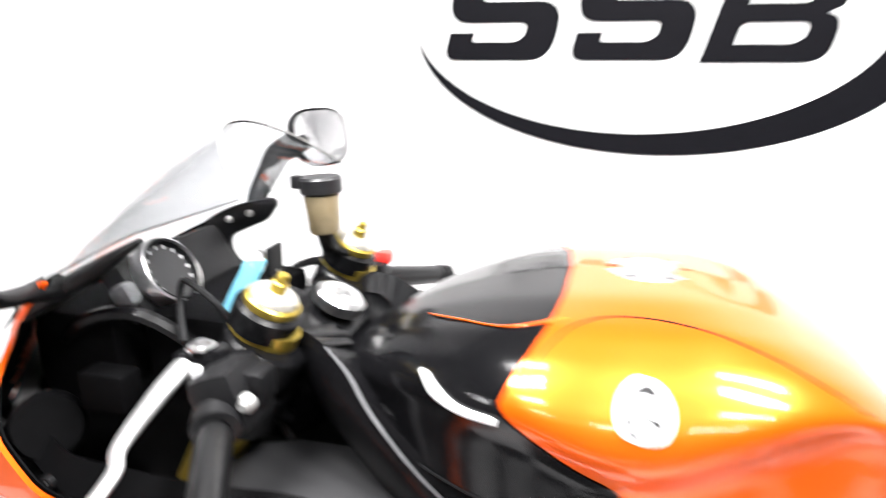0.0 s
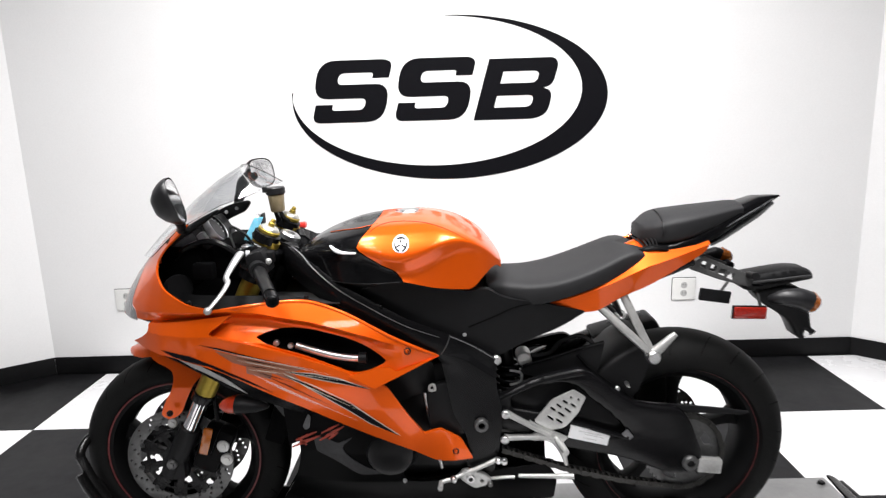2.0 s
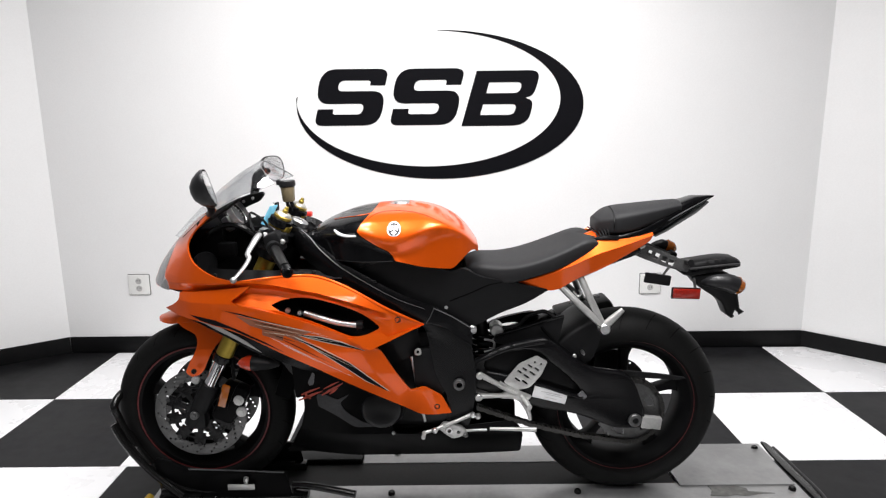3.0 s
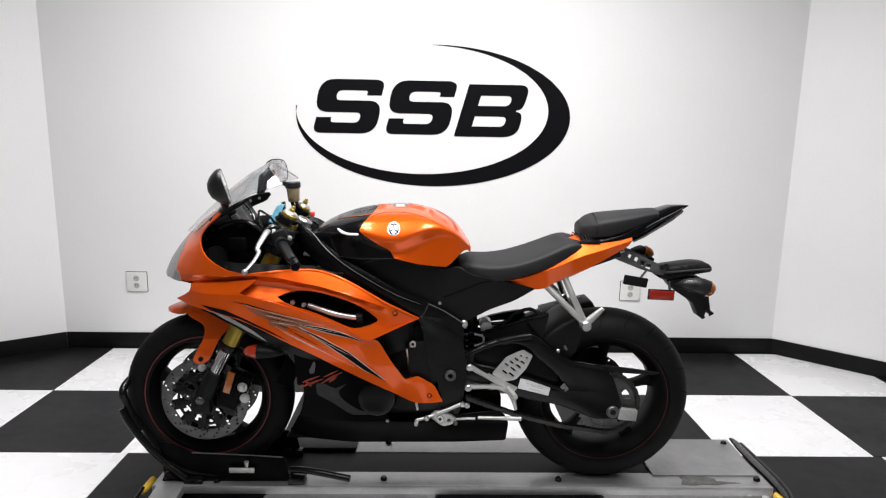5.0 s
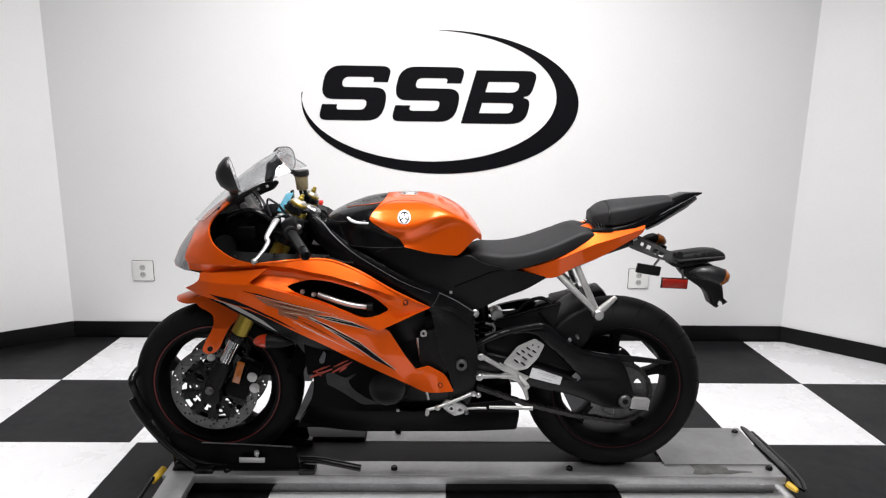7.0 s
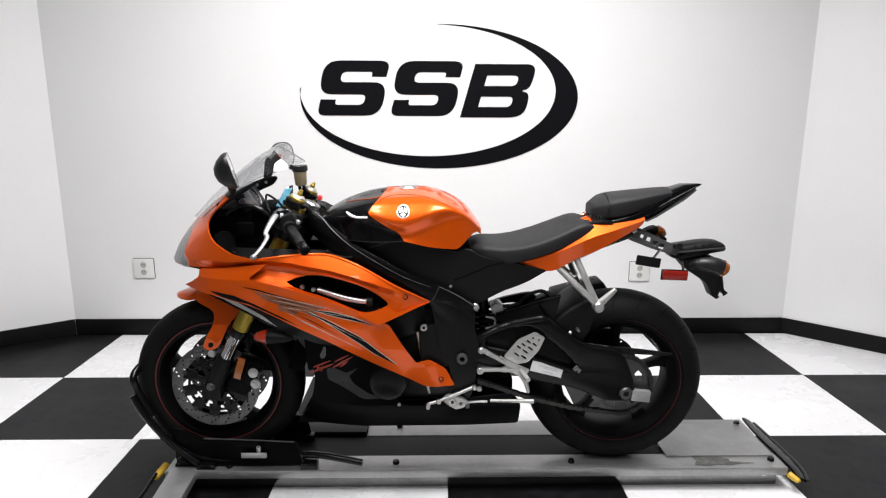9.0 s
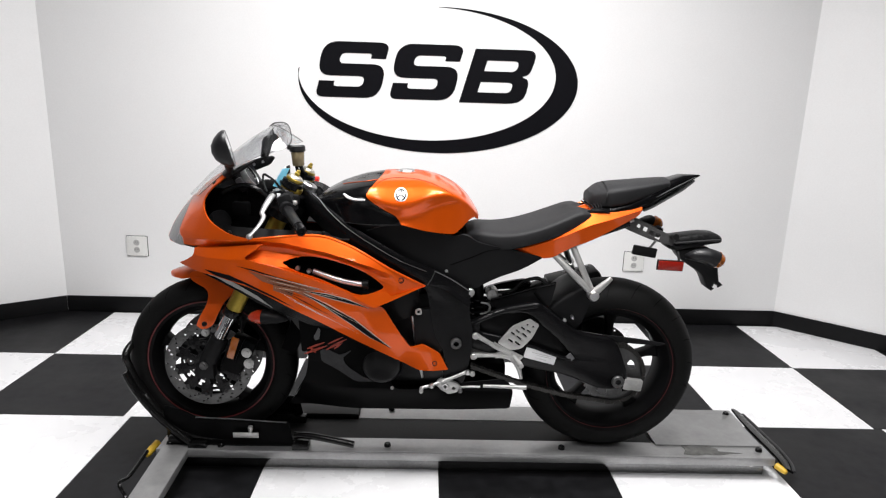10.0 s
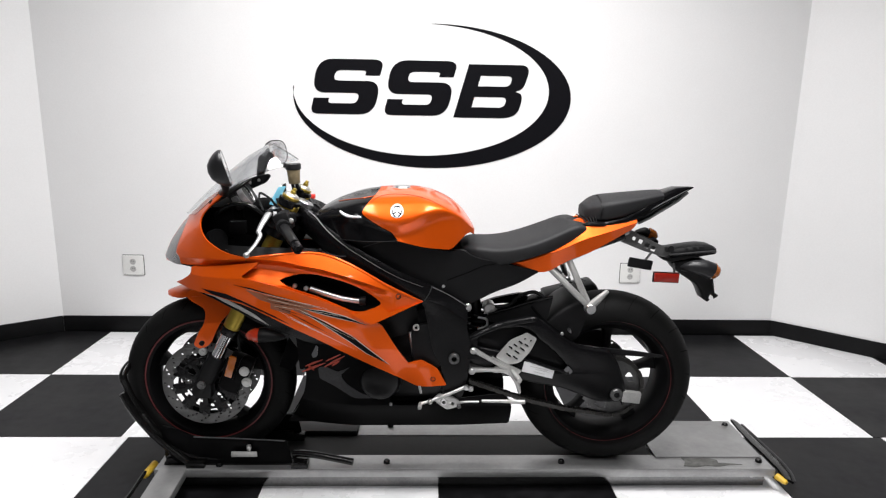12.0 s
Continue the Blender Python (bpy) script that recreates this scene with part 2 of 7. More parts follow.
def lathe(profile, centre, axis="y", seg=48, closed=False):
    """Turns (radius, along) pairs round an axis through the centre."""
    bm = bmesh.new()
    c = Vector(centre)
    if isinstance(axis, str):
        axis = {"x": (1, 0, 0), "y": (0, 1, 0), "z": (0, 0, 1)}[axis]
    w = Vector(axis).normalized()
    u = w.cross(Vector((0, 0, 1)) if abs(w.z) < 0.9 else Vector((1, 0, 0))).normalized()
    v = w.cross(u)
    rings = []
    for rad, h in profile:
        if rad < 1e-6:
            rings.append([bm.verts.new(c + w * h)])
        else:
            rings.append([bm.verts.new(c + w * h + (u * math.cos(2 * math.pi * k / seg) + v * math.sin(2 * math.pi * k / seg)) * rad) for k in range(seg)])
    pairs = list(zip(rings, rings[1:])) + ([(rings[-1], rings[0])] if closed else [])
    for a, b in pairs:
        for k in range(seg):
            q = [a[k % len(a)], a[(k + 1) % len(a)], b[(k + 1) % len(b)], b[k % len(b)]]
            q = list(dict.fromkeys(q))
            if len(q) > 2:
                bm.faces.new(q)
    bmesh.ops.recalc_face_normals(bm, faces=bm.faces)
    return bm


def rounded(corners, steps=6):
    """A closed outline; each corner is (x, z) or (x, z, rounding)."""
    out = []
    n = len(corners)
    for i, c in enumerate(corners):
        p = Vector(c[:2])
        r = c[2] if len(c) > 2 else 0
        if r <= 0:
            out.append(tuple(p))
            continue
        a, b = Vector(corners[i - 1][:2]), Vector(corners[(i + 1) % n][:2])
        da, db = a - p, b - p
        s = p + da.normalized() * min(r, da.length * 0.49)
        e = p + db.normalized() * min(r, db.length * 0.49)
        for k in range(steps + 1):
            t = k / steps
            out.append(tuple(s * (1 - t) ** 2 + p * (2 * t * (1 - t)) + e * t * t))
    return out


def filled(loops, extrude=0.0, bevel=0.0):
    data = bpy.data.curves.new("outline", "CURVE")
    data.dimensions, data.fill_mode, data.extrude = "2D", "BOTH", extrude
    data.bevel_depth, data.bevel_resolution, data.offset = bevel, 1, -bevel
    for loop in loops:
        sp = data.splines.new("POLY")
        sp.points.add(len(loop) - 1)
        for q, (x, z) in zip(sp.points, loop):
            q.co = (x, z, 0, 1)
        sp.use_cyclic_u = True
    ob = bpy.data.objects.new("outline", data)
    me = bpy.data.meshes.new_from_object(ob)
    bm = bmesh.new()
    bm.from_mesh(me)
    bpy.data.objects.remove(ob)
    bpy.data.curves.remove(data)
    bpy.data.meshes.remove(me)
    bmesh.ops.remove_doubles(bm, verts=bm.verts, dist=1e-5)
    return bm


def plate(loops, y0, y1, bevel=0.002):
    """A slab with outlines in x and z, from y0 to y1."""
    half = abs(y1 - y0) / 2
    bm = filled(loops, max(half - bevel, 0.0002), bevel)
    mid = (y0 + y1) / 2
    for v in bm.verts:
        v.co = Vector((v.co.x, mid + v.co.z, v.co.y))
    bmesh.ops.recalc_face_normals(bm, faces=bm.faces)
    return bm


def mirrored(bm):
    out = bm.copy()
    for v in out.verts:
        v.co.y = 2 * MID - v.co.y
    bmesh.ops.reverse_faces(out, faces=out.faces)
    return out


def sheet(loops, half_width, thick=0.004, step=0.022, proud=0.0, along=None):
    """A curved panel on the left flank: outlines in x and z, half_width(x, z) from the middle plane."""
    bm = filled(loops)
    for axis, normal in ((0, (1, 0, 0)), (1, (0, 1, 0))):
        if axis == 1 and along:
            for v in bm.verts:
                v.co.y -= ramp(v.co.x, along)
        span = [v.co[axis] for v in bm.verts]
        lo, hi = min(span), max(span)
        k = math.ceil(lo / step + 0.01) * step
        while k < hi:
            bmesh.ops.bisect_plane(bm, geom=bm.verts[:] + bm.edges[:] + bm.faces[:], plane_co=[c * k for c in normal], plane_no=normal)
            k += step
    bmesh.ops.triangulate(bm, faces=[f for f in bm.faces if len(f.verts) > 4])
    for v in bm.verts:
        x, z = v.co.x, v.co.y + (ramp(v.co.x, along) if along else 0.0)
        v.co = Vector((x, MID - half_width(x, z) - proud, z))
    bmesh.ops.recalc_face_normals(bm, faces=bm.faces)
    if sum(f.normal.y * f.calc_area() for f in bm.faces) > 0:
        bmesh.ops.reverse_faces(bm, faces=bm.faces)
    bmesh.ops.solidify(bm, geom=bm.faces[:], thickness=thick)
    return bm


def grid_mesh(rows, close=False):
    bm = bmesh.new()
    vs = [[bm.verts.new(p) for p in row] for row in rows]
    for a, b in zip(vs, vs[1:]):
        m = len(a)
        for k in range(m if close else m - 1):
            try:
                bm.faces.new((a[k], a[(k + 1) % m], b[(k + 1) % m], b[k]))
            except ValueError:
                pass
    bmesh.ops.remove_doubles(bm, verts=bm.verts, dist=1e-5)
    bmesh.ops.recalc_face_normals(bm, faces=bm.faces)
    return bm


def shell(rows, thick=0.004):
    bm = grid_mesh(rows)
    bmesh.ops.solidify(bm, geom=bm.faces[:], thickness=thick)
    bmesh.ops.recalc_face_normals(bm, faces=bm.faces)
    return bm


def ramp(x, knots):
    return float(np.interp(x, [k[0] for k in knots], [k[1] for k in knots]))


def soft_ramp(x, knots):
    steps = [k / 8 for k in range(-7, 8)]
    total = sum(1 + math.cos(math.pi * k) for k in steps)
    return sum(ramp(x + 0.044 * k, knots) * (1 + math.cos(math.pi * k)) for k in steps) / total


def bolt(x, y, z, r, mat, parent, name="bolt", depth=0.008, label="", out=-1):
    bm = lathe([(0, depth), (r * 0.45, depth), (r * 0.5, depth * 0.55), (r * 0.8, depth * 0.6), (r, depth * 0.35), (r, -0.004)], (x, y, z), (0, out, 0), 16)
    return part(name, bm, mat, parent, label)


# ---------- room ----------
def wall(name, a, b, height, thick, label, base=0.0, mat=None):
    ax, ay = a
    bx, by = b
    d = Vector((bx - ax, by - ay, 0))
    ang = math.atan2(d.y, d.x)
    n = Vector((-d.y, d.x, 0)).normalized()
    c = Vector(((ax + bx) / 2, (ay + by) / 2, 0)) + n * thick / 2
    return single(name, box(c.x, c.y, base + height / 2, d.length, thick, height, 0, Matrix.Rotation(ang, 4, "Z")), mat or WALL_PAINT, label, "wall", kind="structure")


H = 2.75
LEFT_CORNER, RIGHT_CORNER = (-2.10, WALL), (2.055, WALL)
LEFT_END, RIGHT_END = (-2.80, WALL - 0.504), (3.25, WALL - 1.10)
wall("wall_north", LEFT_CORNER, RIGHT_CORNER, H, 0.12, "smooth white painted back wall with a large black logo")
wall("wall_west", LEFT_END, LEFT_CORNER, H, 0.12, "smooth white painted wall set at an angle")
wall("wall_east", RIGHT_CORNER, RIGHT_END, H, 0.12, "smooth white painted wall set at an angle")
# unseen walls and ceiling, added dark to hold back bounce light
wall("wall_far_west", (-2.80, -4.6), LEFT_END, H, 0.12, "unseen side wall, added dark to cut fill light", mat=DARK_WALL)
wall("wall_far_east", RIGHT_END, (3.25, -4.6), H, 0.12, "unseen side wall, added dark to cut fill light", mat=DARK_WALL)
wall("wall_south", (3.25, -4.6), (-2.80, -4.6), H, 0.12, "unseen wall behind the camera, added dark to cut fill light", mat=DARK_WALL)
single("ceiling", box(-0.05, -1.7, H + 0.06, 7.2, 6.4, 0.12, 0), CEILING_PAINT, "unseen ceiling, added dark for deeper reflections", "ceiling", kind="structure")


def skirting(name, a, b, trim_a, trim_b):
    d = Vector((b[0] - a[0], b[1] - a[1], 0))
    ang = math.atan2(d.y, d.x)
    n = Vector((d.y, -d.x, 0)).normalized()
    u = d.normalized()
    p, q = Vector((*a, 0)) + u * trim_a, Vector((*b, 0)) - u * trim_b
    c = (p + q) / 2 + n * 0.0055
    bm = box(c.x, c.y, 0.047, (q - p).length, 0.009, 0.092, 0.003, Matrix.Rotation(ang, 4, "Z"))
    single(name, bm, BASE_BLACK, "black vinyl baseboard along the white wall", "baseboard", kind="structure")


skirting("baseboard_north", LEFT_CORNER, RIGHT_CORNER, 0.003, 0.003)
skirting("baseboard_west", LEFT_END, LEFT_CORNER, 0.003, 0.003)
skirting("baseboard_east", RIGHT_CORNER, RIGHT_END, 0.003, 0.003)

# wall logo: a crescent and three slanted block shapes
logo = thing("wall_logo", (0.0, WALL, 1.35), "large glossy black vinyl logo on the white wall", "logo")


def logo_shape(name, loops):
    bm = filled(loops, 0.0012, 0.0)
    for v in bm.verts:
        v.co = Vector((v.co.x, WALL - 0.0022 + v.co.z, v.co.y))
    bmesh.ops.recalc_face_normals(bm, faces=bm.faces)
    return part(name, bm, DECAL, logo)


def slanted(loop, x0, z0):
    return [(x0 + u + 0.285 * v, z0 + v) for u, v in loop]


S_FORM = rounded([(0, 0, 0.045), (0.350, 0, 0.085), (0.335, 0.177, 0.07), (0.080, 0.177, 0.03), (0.080, 0.232, 0.03), (0.245, 0.232, 0.02),
                  (0.245, 0.206), (0.325, 0.206), (0.325, 0.29, 0.06), (-0.032, 0.29, 0.085), (-0.016, 0.113, 0.07), (0.240, 0.113, 0.03),
                  (0.240, 0.057, 0.03), (0.083, 0.057, 0.02), (0.083, 0.085), (0, 0.085)])
B_FORM = [rounded([(0, 0), (0.352, 0, 0.09), (0.345, 0.128, 0.045), (0.290, 0.144, 0.02), (0.338, 0.155, 0.045), (0.338, 0.283, 0.055), (0, 0.283)]),
          rounded([(0.083, 0.056), (0.262, 0.056, 0.03), (0.262, 0.112, 0.03), (0.083, 0.112)]),
          rounded([(0.083, 0.168), (0.258, 0.168, 0.03), (0.258, 0.224, 0.03), (0.083, 0.224)])]
logo_shape("letter_s", [slanted(S_FORM, -0.655, 1.257)])
logo_shape("letter_s", [slanted(S_FORM, -0.256, 1.256)])
logo_shape("letter_b", [slanted(f, 0.129, 1.249) for f in B_FORM])
outer = [(0.0165 + 0.758 * math.cos(a), 1.3535 + 0.3835 * math.sin(a)) for a in np.linspace(radians(172), radians(451), 90)]
inner = [(-0.045 + 0.697 * math.cos(a), 1.387 + 0.350 * math.sin(a)) for a in np.linspace(radians(178), radians(446), 90)]
logo_shape("crescent", [outer + inner[::-1]])


# electrical outlets
def outlet(x, z):
    t = thing("wall_outlet", (x, WALL, z), "white double electrical outlet plate on the wall", "outlet", "outlets on the back wall")
    part("gasket", plate([rounded([(x - 0.0605, z - 0.0595, 0.006), (x + 0.0605, z - 0.0595, 0.006), (x + 0.0605, z + 0.0595, 0.006), (x - 0.0605, z + 0.0595, 0.006)])], WALL - 0.003, WALL - 0.0004, 0.0005), GREY_PLASTIC, t, "grey gasket edge")
    part("cover_plate", plate([rounded([(x - 0.058, z - 0.057, 0.006), (x + 0.058, z - 0.057, 0.006), (x + 0.058, z + 0.057, 0.006), (x - 0.058, z + 0.057, 0.006)])], WALL - 0.010, WALL - 0.0032, 0.002), OUTLET, t)
    for dz in (-0.021, 0.021):
        s = part("socket", lathe([(0, 0.0125), (0.0155, 0.0125), (0.017, 0.011), (0.017, 0.007)], (x, WALL, z + dz), (0, -1, 0), 20), OUTLET_GREY, t)
        for dx in (-0.006, 0.006):
            part("slot", box(x + dx, WALL - 0.0126, z + dz + 0.003, 0.0026, 0.001, 0.008, 0), OUTLET_DARK, s)
    for dx in (-0.048, 0.048):
        bolt(x + dx, WALL - 0.0095, z - 0.048, 0.003, STEEL, t, "screw", 0.002)


outlet(-1.674, 0.396)
outlet(1.18, 0.375)

# ---------- lift platform ----------
lift = thing("bike_lift", (0.1, -0.22, 0.0), "low grey aluminium motorcycle lift with a dark centre mat", "lift")
X0, X1 = -0.93, 1.20
part("front_board", box((X0 + X1) / 2, -0.328, DECK - 0.009, X1 - X0, 0.09, 0.018, 0.003), ALU, lift, "brushed aluminium side board")
part("front_lip", box((X0 + X1) / 2, -0.377, 0.0725, X1 - X0, 0.012, 0.030, 0.004), ALU, lift, "bright extruded edge of the board")
part("front_web", box((X0 + X1) / 2, -0.339, 0.0335, X1 - X0 - 0.03, 0.012, 0.066, 0.003), ALU_DARK, lift, "dull aluminium beam under the board")
part("rear_board", box((-0.27 + X1) / 2, -0.082, DECK - 0.009, X1 + 0.27, 0.116, 0.018, 0.003), ALU, lift, "brushed aluminium side board")
part("rear_web", box((X0 + X1) / 2, -0.075, 0.036, X1 - X0 - 0.04, 0.012, 0.066, 0.003), ALU_DARK, lift)
part("centre_mat", box((X0 + 0.80) / 2, -0.22, DECK - 0.008, 0.80 - X0, 0.158, 0.012, 0.003), MAT, lift, "dark ribbed rubber mat")
part("end_plate", box(0.998, -0.187, DECK + 0.0005, 0.385, 0.235, 0.009, 0.003), ALU, lift, "bare aluminium end plate")
for bx, by in ((-0.896, -0.345), (-0.720, -0.352), (-0.150, -0.335), (0.460, -0.335), (1.166, -0.330), (1.168, -0.065), (-0.15, -0.070)):
    part("stud", lathe([(0, 0.012), (0.008, 0.012), (0.011, 0.009), (0.012, 0)], (bx, by, DECK), "z", 12), TUBE_BLACK, lift, "black rubber stud")
for cx in (-0.5, 0.1, 0.7):
    part("cross_member", box(cx, -0.20, 0.04, 0.05, 0.235, 0.05, 0.004), ALU_DARK, lift)
# worn patch where a sticker sat
part("worn_sticker", plate([rounded([(0.885, 0.006, 0.004), (0.93, 0.0, 0.01), (0.965, 0.008, 0.006), (1.01, 0.003, 0.01), (1.055, 0.014, 0.006), (1.10, 0.016, 0.004), (1.06, 0.024, 0.008), (1.015, 0.027, 0.008), (1.022, 0.044, 0.006), (0.99, 0.060, 0.008), (0.93, 0.055, 0.006), (0.895, 0.064, 0.006), (0.902, 0.035, 0.008)])], 0.0, 0.001, 0.0003), STICKER, lift, "scuffed remains of a sticker")
st = lift.children[-1]
for v in st.data.vertices:
    v.co = Vector((v.co.x, -0.366 + v.co.z, DECK + 0.0007 + v.co.y))
# end strap and yellow caps
flap = []
for y, x0, x1, z0, z1 in ((-0.018, 1.214, 1.262, 0.090, 0.062), (-0.10, 1.206, 1.268, 0.090, 0.060), (-0.20, 1.206, 1.272, 0.088, 0.058), (-0.29, 1.214, 1.276, 0.084, 0.056), (-0.36, 1.222, 1.272, 0.076, 0.052), (-0.405, 1.226, 1.258, 0.064, 0.048)):
    flap.append([Vector((x0 + (x1 - x0) * u, y, z0 + (z1 - z0) * u ** 1.6)) for u in np.linspace(0, 1, 6)])
part("end_flap", shell(flap, 0.008), TUBE_BLACK, lift, "black rubber end flap", angle=60)
part("flap_edge", tube([(row[-1].x, row[-1].y, row[-1].z + 0.002) for row in flap], 0.006, 8), GREY_PLASTIC, lift, "worn grey rubber edge")
part("yellow_cap", lathe([(0, 0.022), (0.006, 0.022), (0.010, 0.015), (0.012, -0.018), (0, -0.018)], (1.218, -0.392, 0.054), (0.35, -0.8, -0.1), 14), YELLOW, lift, "yellow plastic end cap")
part("yellow_cap", lathe([(0, 0.036), (0.009, 0.036), (0.0125, 0.028), (0.013, -0.032), (0, -0.032)], (-0.958, -0.345, 0.066), (-0.15, -0.9, -0.1), 14), YELLOW, lift, "yellow plastic end cap")
leg_turn = Matrix.Rotation(radians(4), 4, "X")
part("outrigger", box(-0.868, -0.545, 0.062, 0.092, 0.38, 0.03, 0.004, leg_turn), ALU, lift, "grey aluminium outrigger arm")
part("outrigger_foot", box(-0.875, -0.64, 0.022, 0.10, 0.06, 0.044, 0.004), ALU_DARK, lift)
part("cable", tube([(-0.95, -0.40, 0.09), (-0.955, -0.52, 0.075), (-0.95, -0.60, 0.10), (-0.925, -0.62, 0.06), (-0.91, -0.70, 0.045)], 0.006, 8), TUBE_BLACK, lift)
part("caster", lathe([(0, -0.01), (0.009, -0.01), (0.011, -0.006), (0.011, 0.006), (0.009, 0.01), (0, 0.01)], (1.13, -0.352, 0.052), "y", 16), STEEL, lift)

# front wheel chock
chock = thing("wheel_chock", (-0.75, MID, DECK), "black tubular steel wheel chock holding the front wheel", "wheel chock")
for s in (-1, 1):
    yy = MID + s * 0.082
    part("side_tube", tube([(-1.012, MID, 0.428), (-1.020, MID + s * 0.045, 0.428), (-1.024, yy, 0.405), (-1.015, yy, 0.365), (-0.985, yy, 0.29), (-0.935, yy, 0.212), (-0.87, yy, 0.145), (-0.80, yy, 0.115), (-0.70, yy, 0.110), (-0.50, yy, 0.110)], [0.0125] * 5 + [0.016, 0.02, 0.018, 0.016, 0.016], 12, 6), TUBE_BLACK, chock)
    part("brace_tube", tube([(-1.024, MID + s * 0.098, 0.350), (-1.000, MID + s * 0.102, 0.300), (-0.958, MID + s * 0.104, 0.238), (-0.900, MID + s * 0.105, 0.172), (-0.850, MID + s * 0.106, 0.128), (-0.822, MID + s * 0.106, 0.104)], 0.0115, 12, 5), TUBE_BLACK, chock, "glossy black brace tube")
    part("base_rail", box(-0.68, yy, DECK + 0.014, 0.44, 0.03, 0.028, 0.005), TUBE_BLACK, chock)
part("cross_plate", box(-0.87, MID + 0.02, DECK + 0.018, 0.10, 0.15, 0.036, 0.006), TUBE_BLACK, chock)
part("cradle", tube([(-0.93, MID - 0.09, 0.20), (-0.99, MID - 0.07, 0.28), (-1.03, MID, 0.31), (-0.99, MID + 0.07, 0.28), (-0.93, MID + 0.09, 0.20)], 0.020, 10), TUBE_BLACK, chock)
CHOCK_SIDE = rounded([(-0.905, 0.232, 0.01), (-0.847, 0.218, 0.03), (-0.801, 0.192, 0.02), (-0.488, 0.178, 0.01), (-0.470, 0.092, 0.004), (-0.860, 0.092, 0.02), (-0.905, 0.150, 0.02)])
for s in (-1, 1):
    part("side_plate", plate([CHOCK_SIDE], MID + s * 0.094 - 0.004, MID + s * 0.094 + 0.004, 0.002), BELLY_BLACK, chock, "black steel side channel")
    # the highlight on the channel's top edge, modelled as a thin pale tube
    part("channel_edge", tube([(-0.80, MID + s * 0.099, 0.1925), (-0.64, MID + s * 0.099, 0.186), (-0.495, MID + s * 0.099, 0.178)], 0.0022, 6), WORN_GLINT_GREY, chock, "highlight drawn as a pale line on the edge")
part("base_plate", box(-0.595, -0.082, DECK + 0.004, 0.645, 0.112, 0.022, 0.005), ENGINE, chock, "black steel base plate")
part("clamp_block", box(-0.795, -0.350, DECK + 0.010, 0.062, 0.05, 0.022, 0.004), TUBE_BLACK, chock)
part("clamp_block", box(-0.445, -0.352, DECK + 0.012, 0.055, 0.052, 0.026, 0.004), TUBE_BLACK, chock)
part("handle_bar", tube([(-0.47, -0.340, 0.124), (-0.40, -0.352, 0.126), (-0.262, -0.376, 0.112)], 0.012, 10), TUBE_BLACK, chock)
part("name_plate", box(-0.628, -0.3725, 0.139, 0.086, 0.003, 0.019, 0.0006), SILVER, chock, "small silver maker plate")
part("clamp_knob", lathe([(0, 0.01), (0.008, 0.01), (0.009, 0), (0.004, -0.012)], (-0.612, -0.370, 0.160), "z", 12), SILVER, chock)

# ---------- motorcycle ----------
bike = thing("motorcycle", (-0.06, MID, DECK), "glossy orange and black sport motorcycle standing on a lift", "motorcycle")
FA, RA = (-0.754, 0.375), (0.606, 0.384)     # axles, x and z


def circle(cx, cz, r, n=32, start=0.0):
    return [(cx + r * math.cos(start + 2 * math.pi * k / n), cz + r * math.sin(start + 2 * math.pi * k / n)) for k in range(n)]


def tyre_profile(radius, width, rim):
    half = width / 2
    out = []
    for k in range(-12, 13):
        a = radians(k * 7.6)
        out.append((radius - (1 - math.cos(a)) * half * 0.85, math.sin(a) * half / math.sin(radians(91.2))))
    lo = out[0][0]
    left = [(rim + (lo - rim) * f, -half * g) for f, g in ((0, 0.72), (0.25, 0.88), (0.6, 0.98))]
    right = [(r, -h) for r, h in left[::-1]]
    return left + out + right


def wheel(name, axle, radius, width, rim, spoke_w):
    x, z = axle
    w = part(name, lathe([(0.019, -width * 0.42), (0.034, -width * 0.42), (0.036, -width * 0.2), (0.036, width * 0.2), (0.034, width * 0.42), (0.019, width * 0.42)], (x, MID, z), "y", 28, True), FRAME_BLACK, bike, "black hub")
    part("tyre", lathe(tyre_profile(radius, width, rim + 0.004), (x, MID, z), "y", 72, True), RUBBER, w, "black road tyre")
    h = width * 0.36
    part("rim", lathe([(rim + 0.010, -h - 0.006), (rim + 0.010, -h), (rim - 0.004, -h + 0.012), (rim - 0.016, -h + 0.03), (rim - 0.016, h - 0.03), (rim - 0.004, h - 0.012), (rim + 0.010, h), (rim + 0.010, h + 0.006), (rim - 0.006, h + 0.004), (rim - 0.030, h - 0.028), (rim - 0.030, -h + 0.028), (rim - 0.006, -h - 0.004)], (x, MID, z), "y", 64, True), WHEEL_BLACK, w, "black cast rim")
    for s in (-1, 1):
        part("pinstripe", lathe([(rim + 0.0085, s * (h + 0.0066)), (rim + 0.0065, s * (h + 0.0074)), (rim + 0.0035, s * (h + 0.0066)), (rim + 0.006, s * (h + 0.005))], (x, MID, z), "y", 64, True), RED_LINE, w, "thin red rim stripe")
    for k in range(5):
        a = 2 * math.pi * k / 5 + 0.28
        shape = rounded([(0.03, -0.020, 0.01), (0.10, -0.011, 0.03), (rim - 0.055, -spoke_w, 0.02), (rim - 0.024, -spoke_w - 0.018, 0.004), (rim - 0.024, spoke_w + 0.018, 0.004), (rim - 0.055, spoke_w, 0.02), (0.10, 0.011, 0.03), (0.03, 0.020, 0.01)], 3)
        bm = plate([[(x + u * math.cos(a) - v * math.sin(a), z + u * math.sin(a) + v * math.cos(a)) for u, v in shape]], MID - 0.020, MID + 0.020, 0.006)
        part("spoke", bm, WHEEL_BLACK, w)
    return w


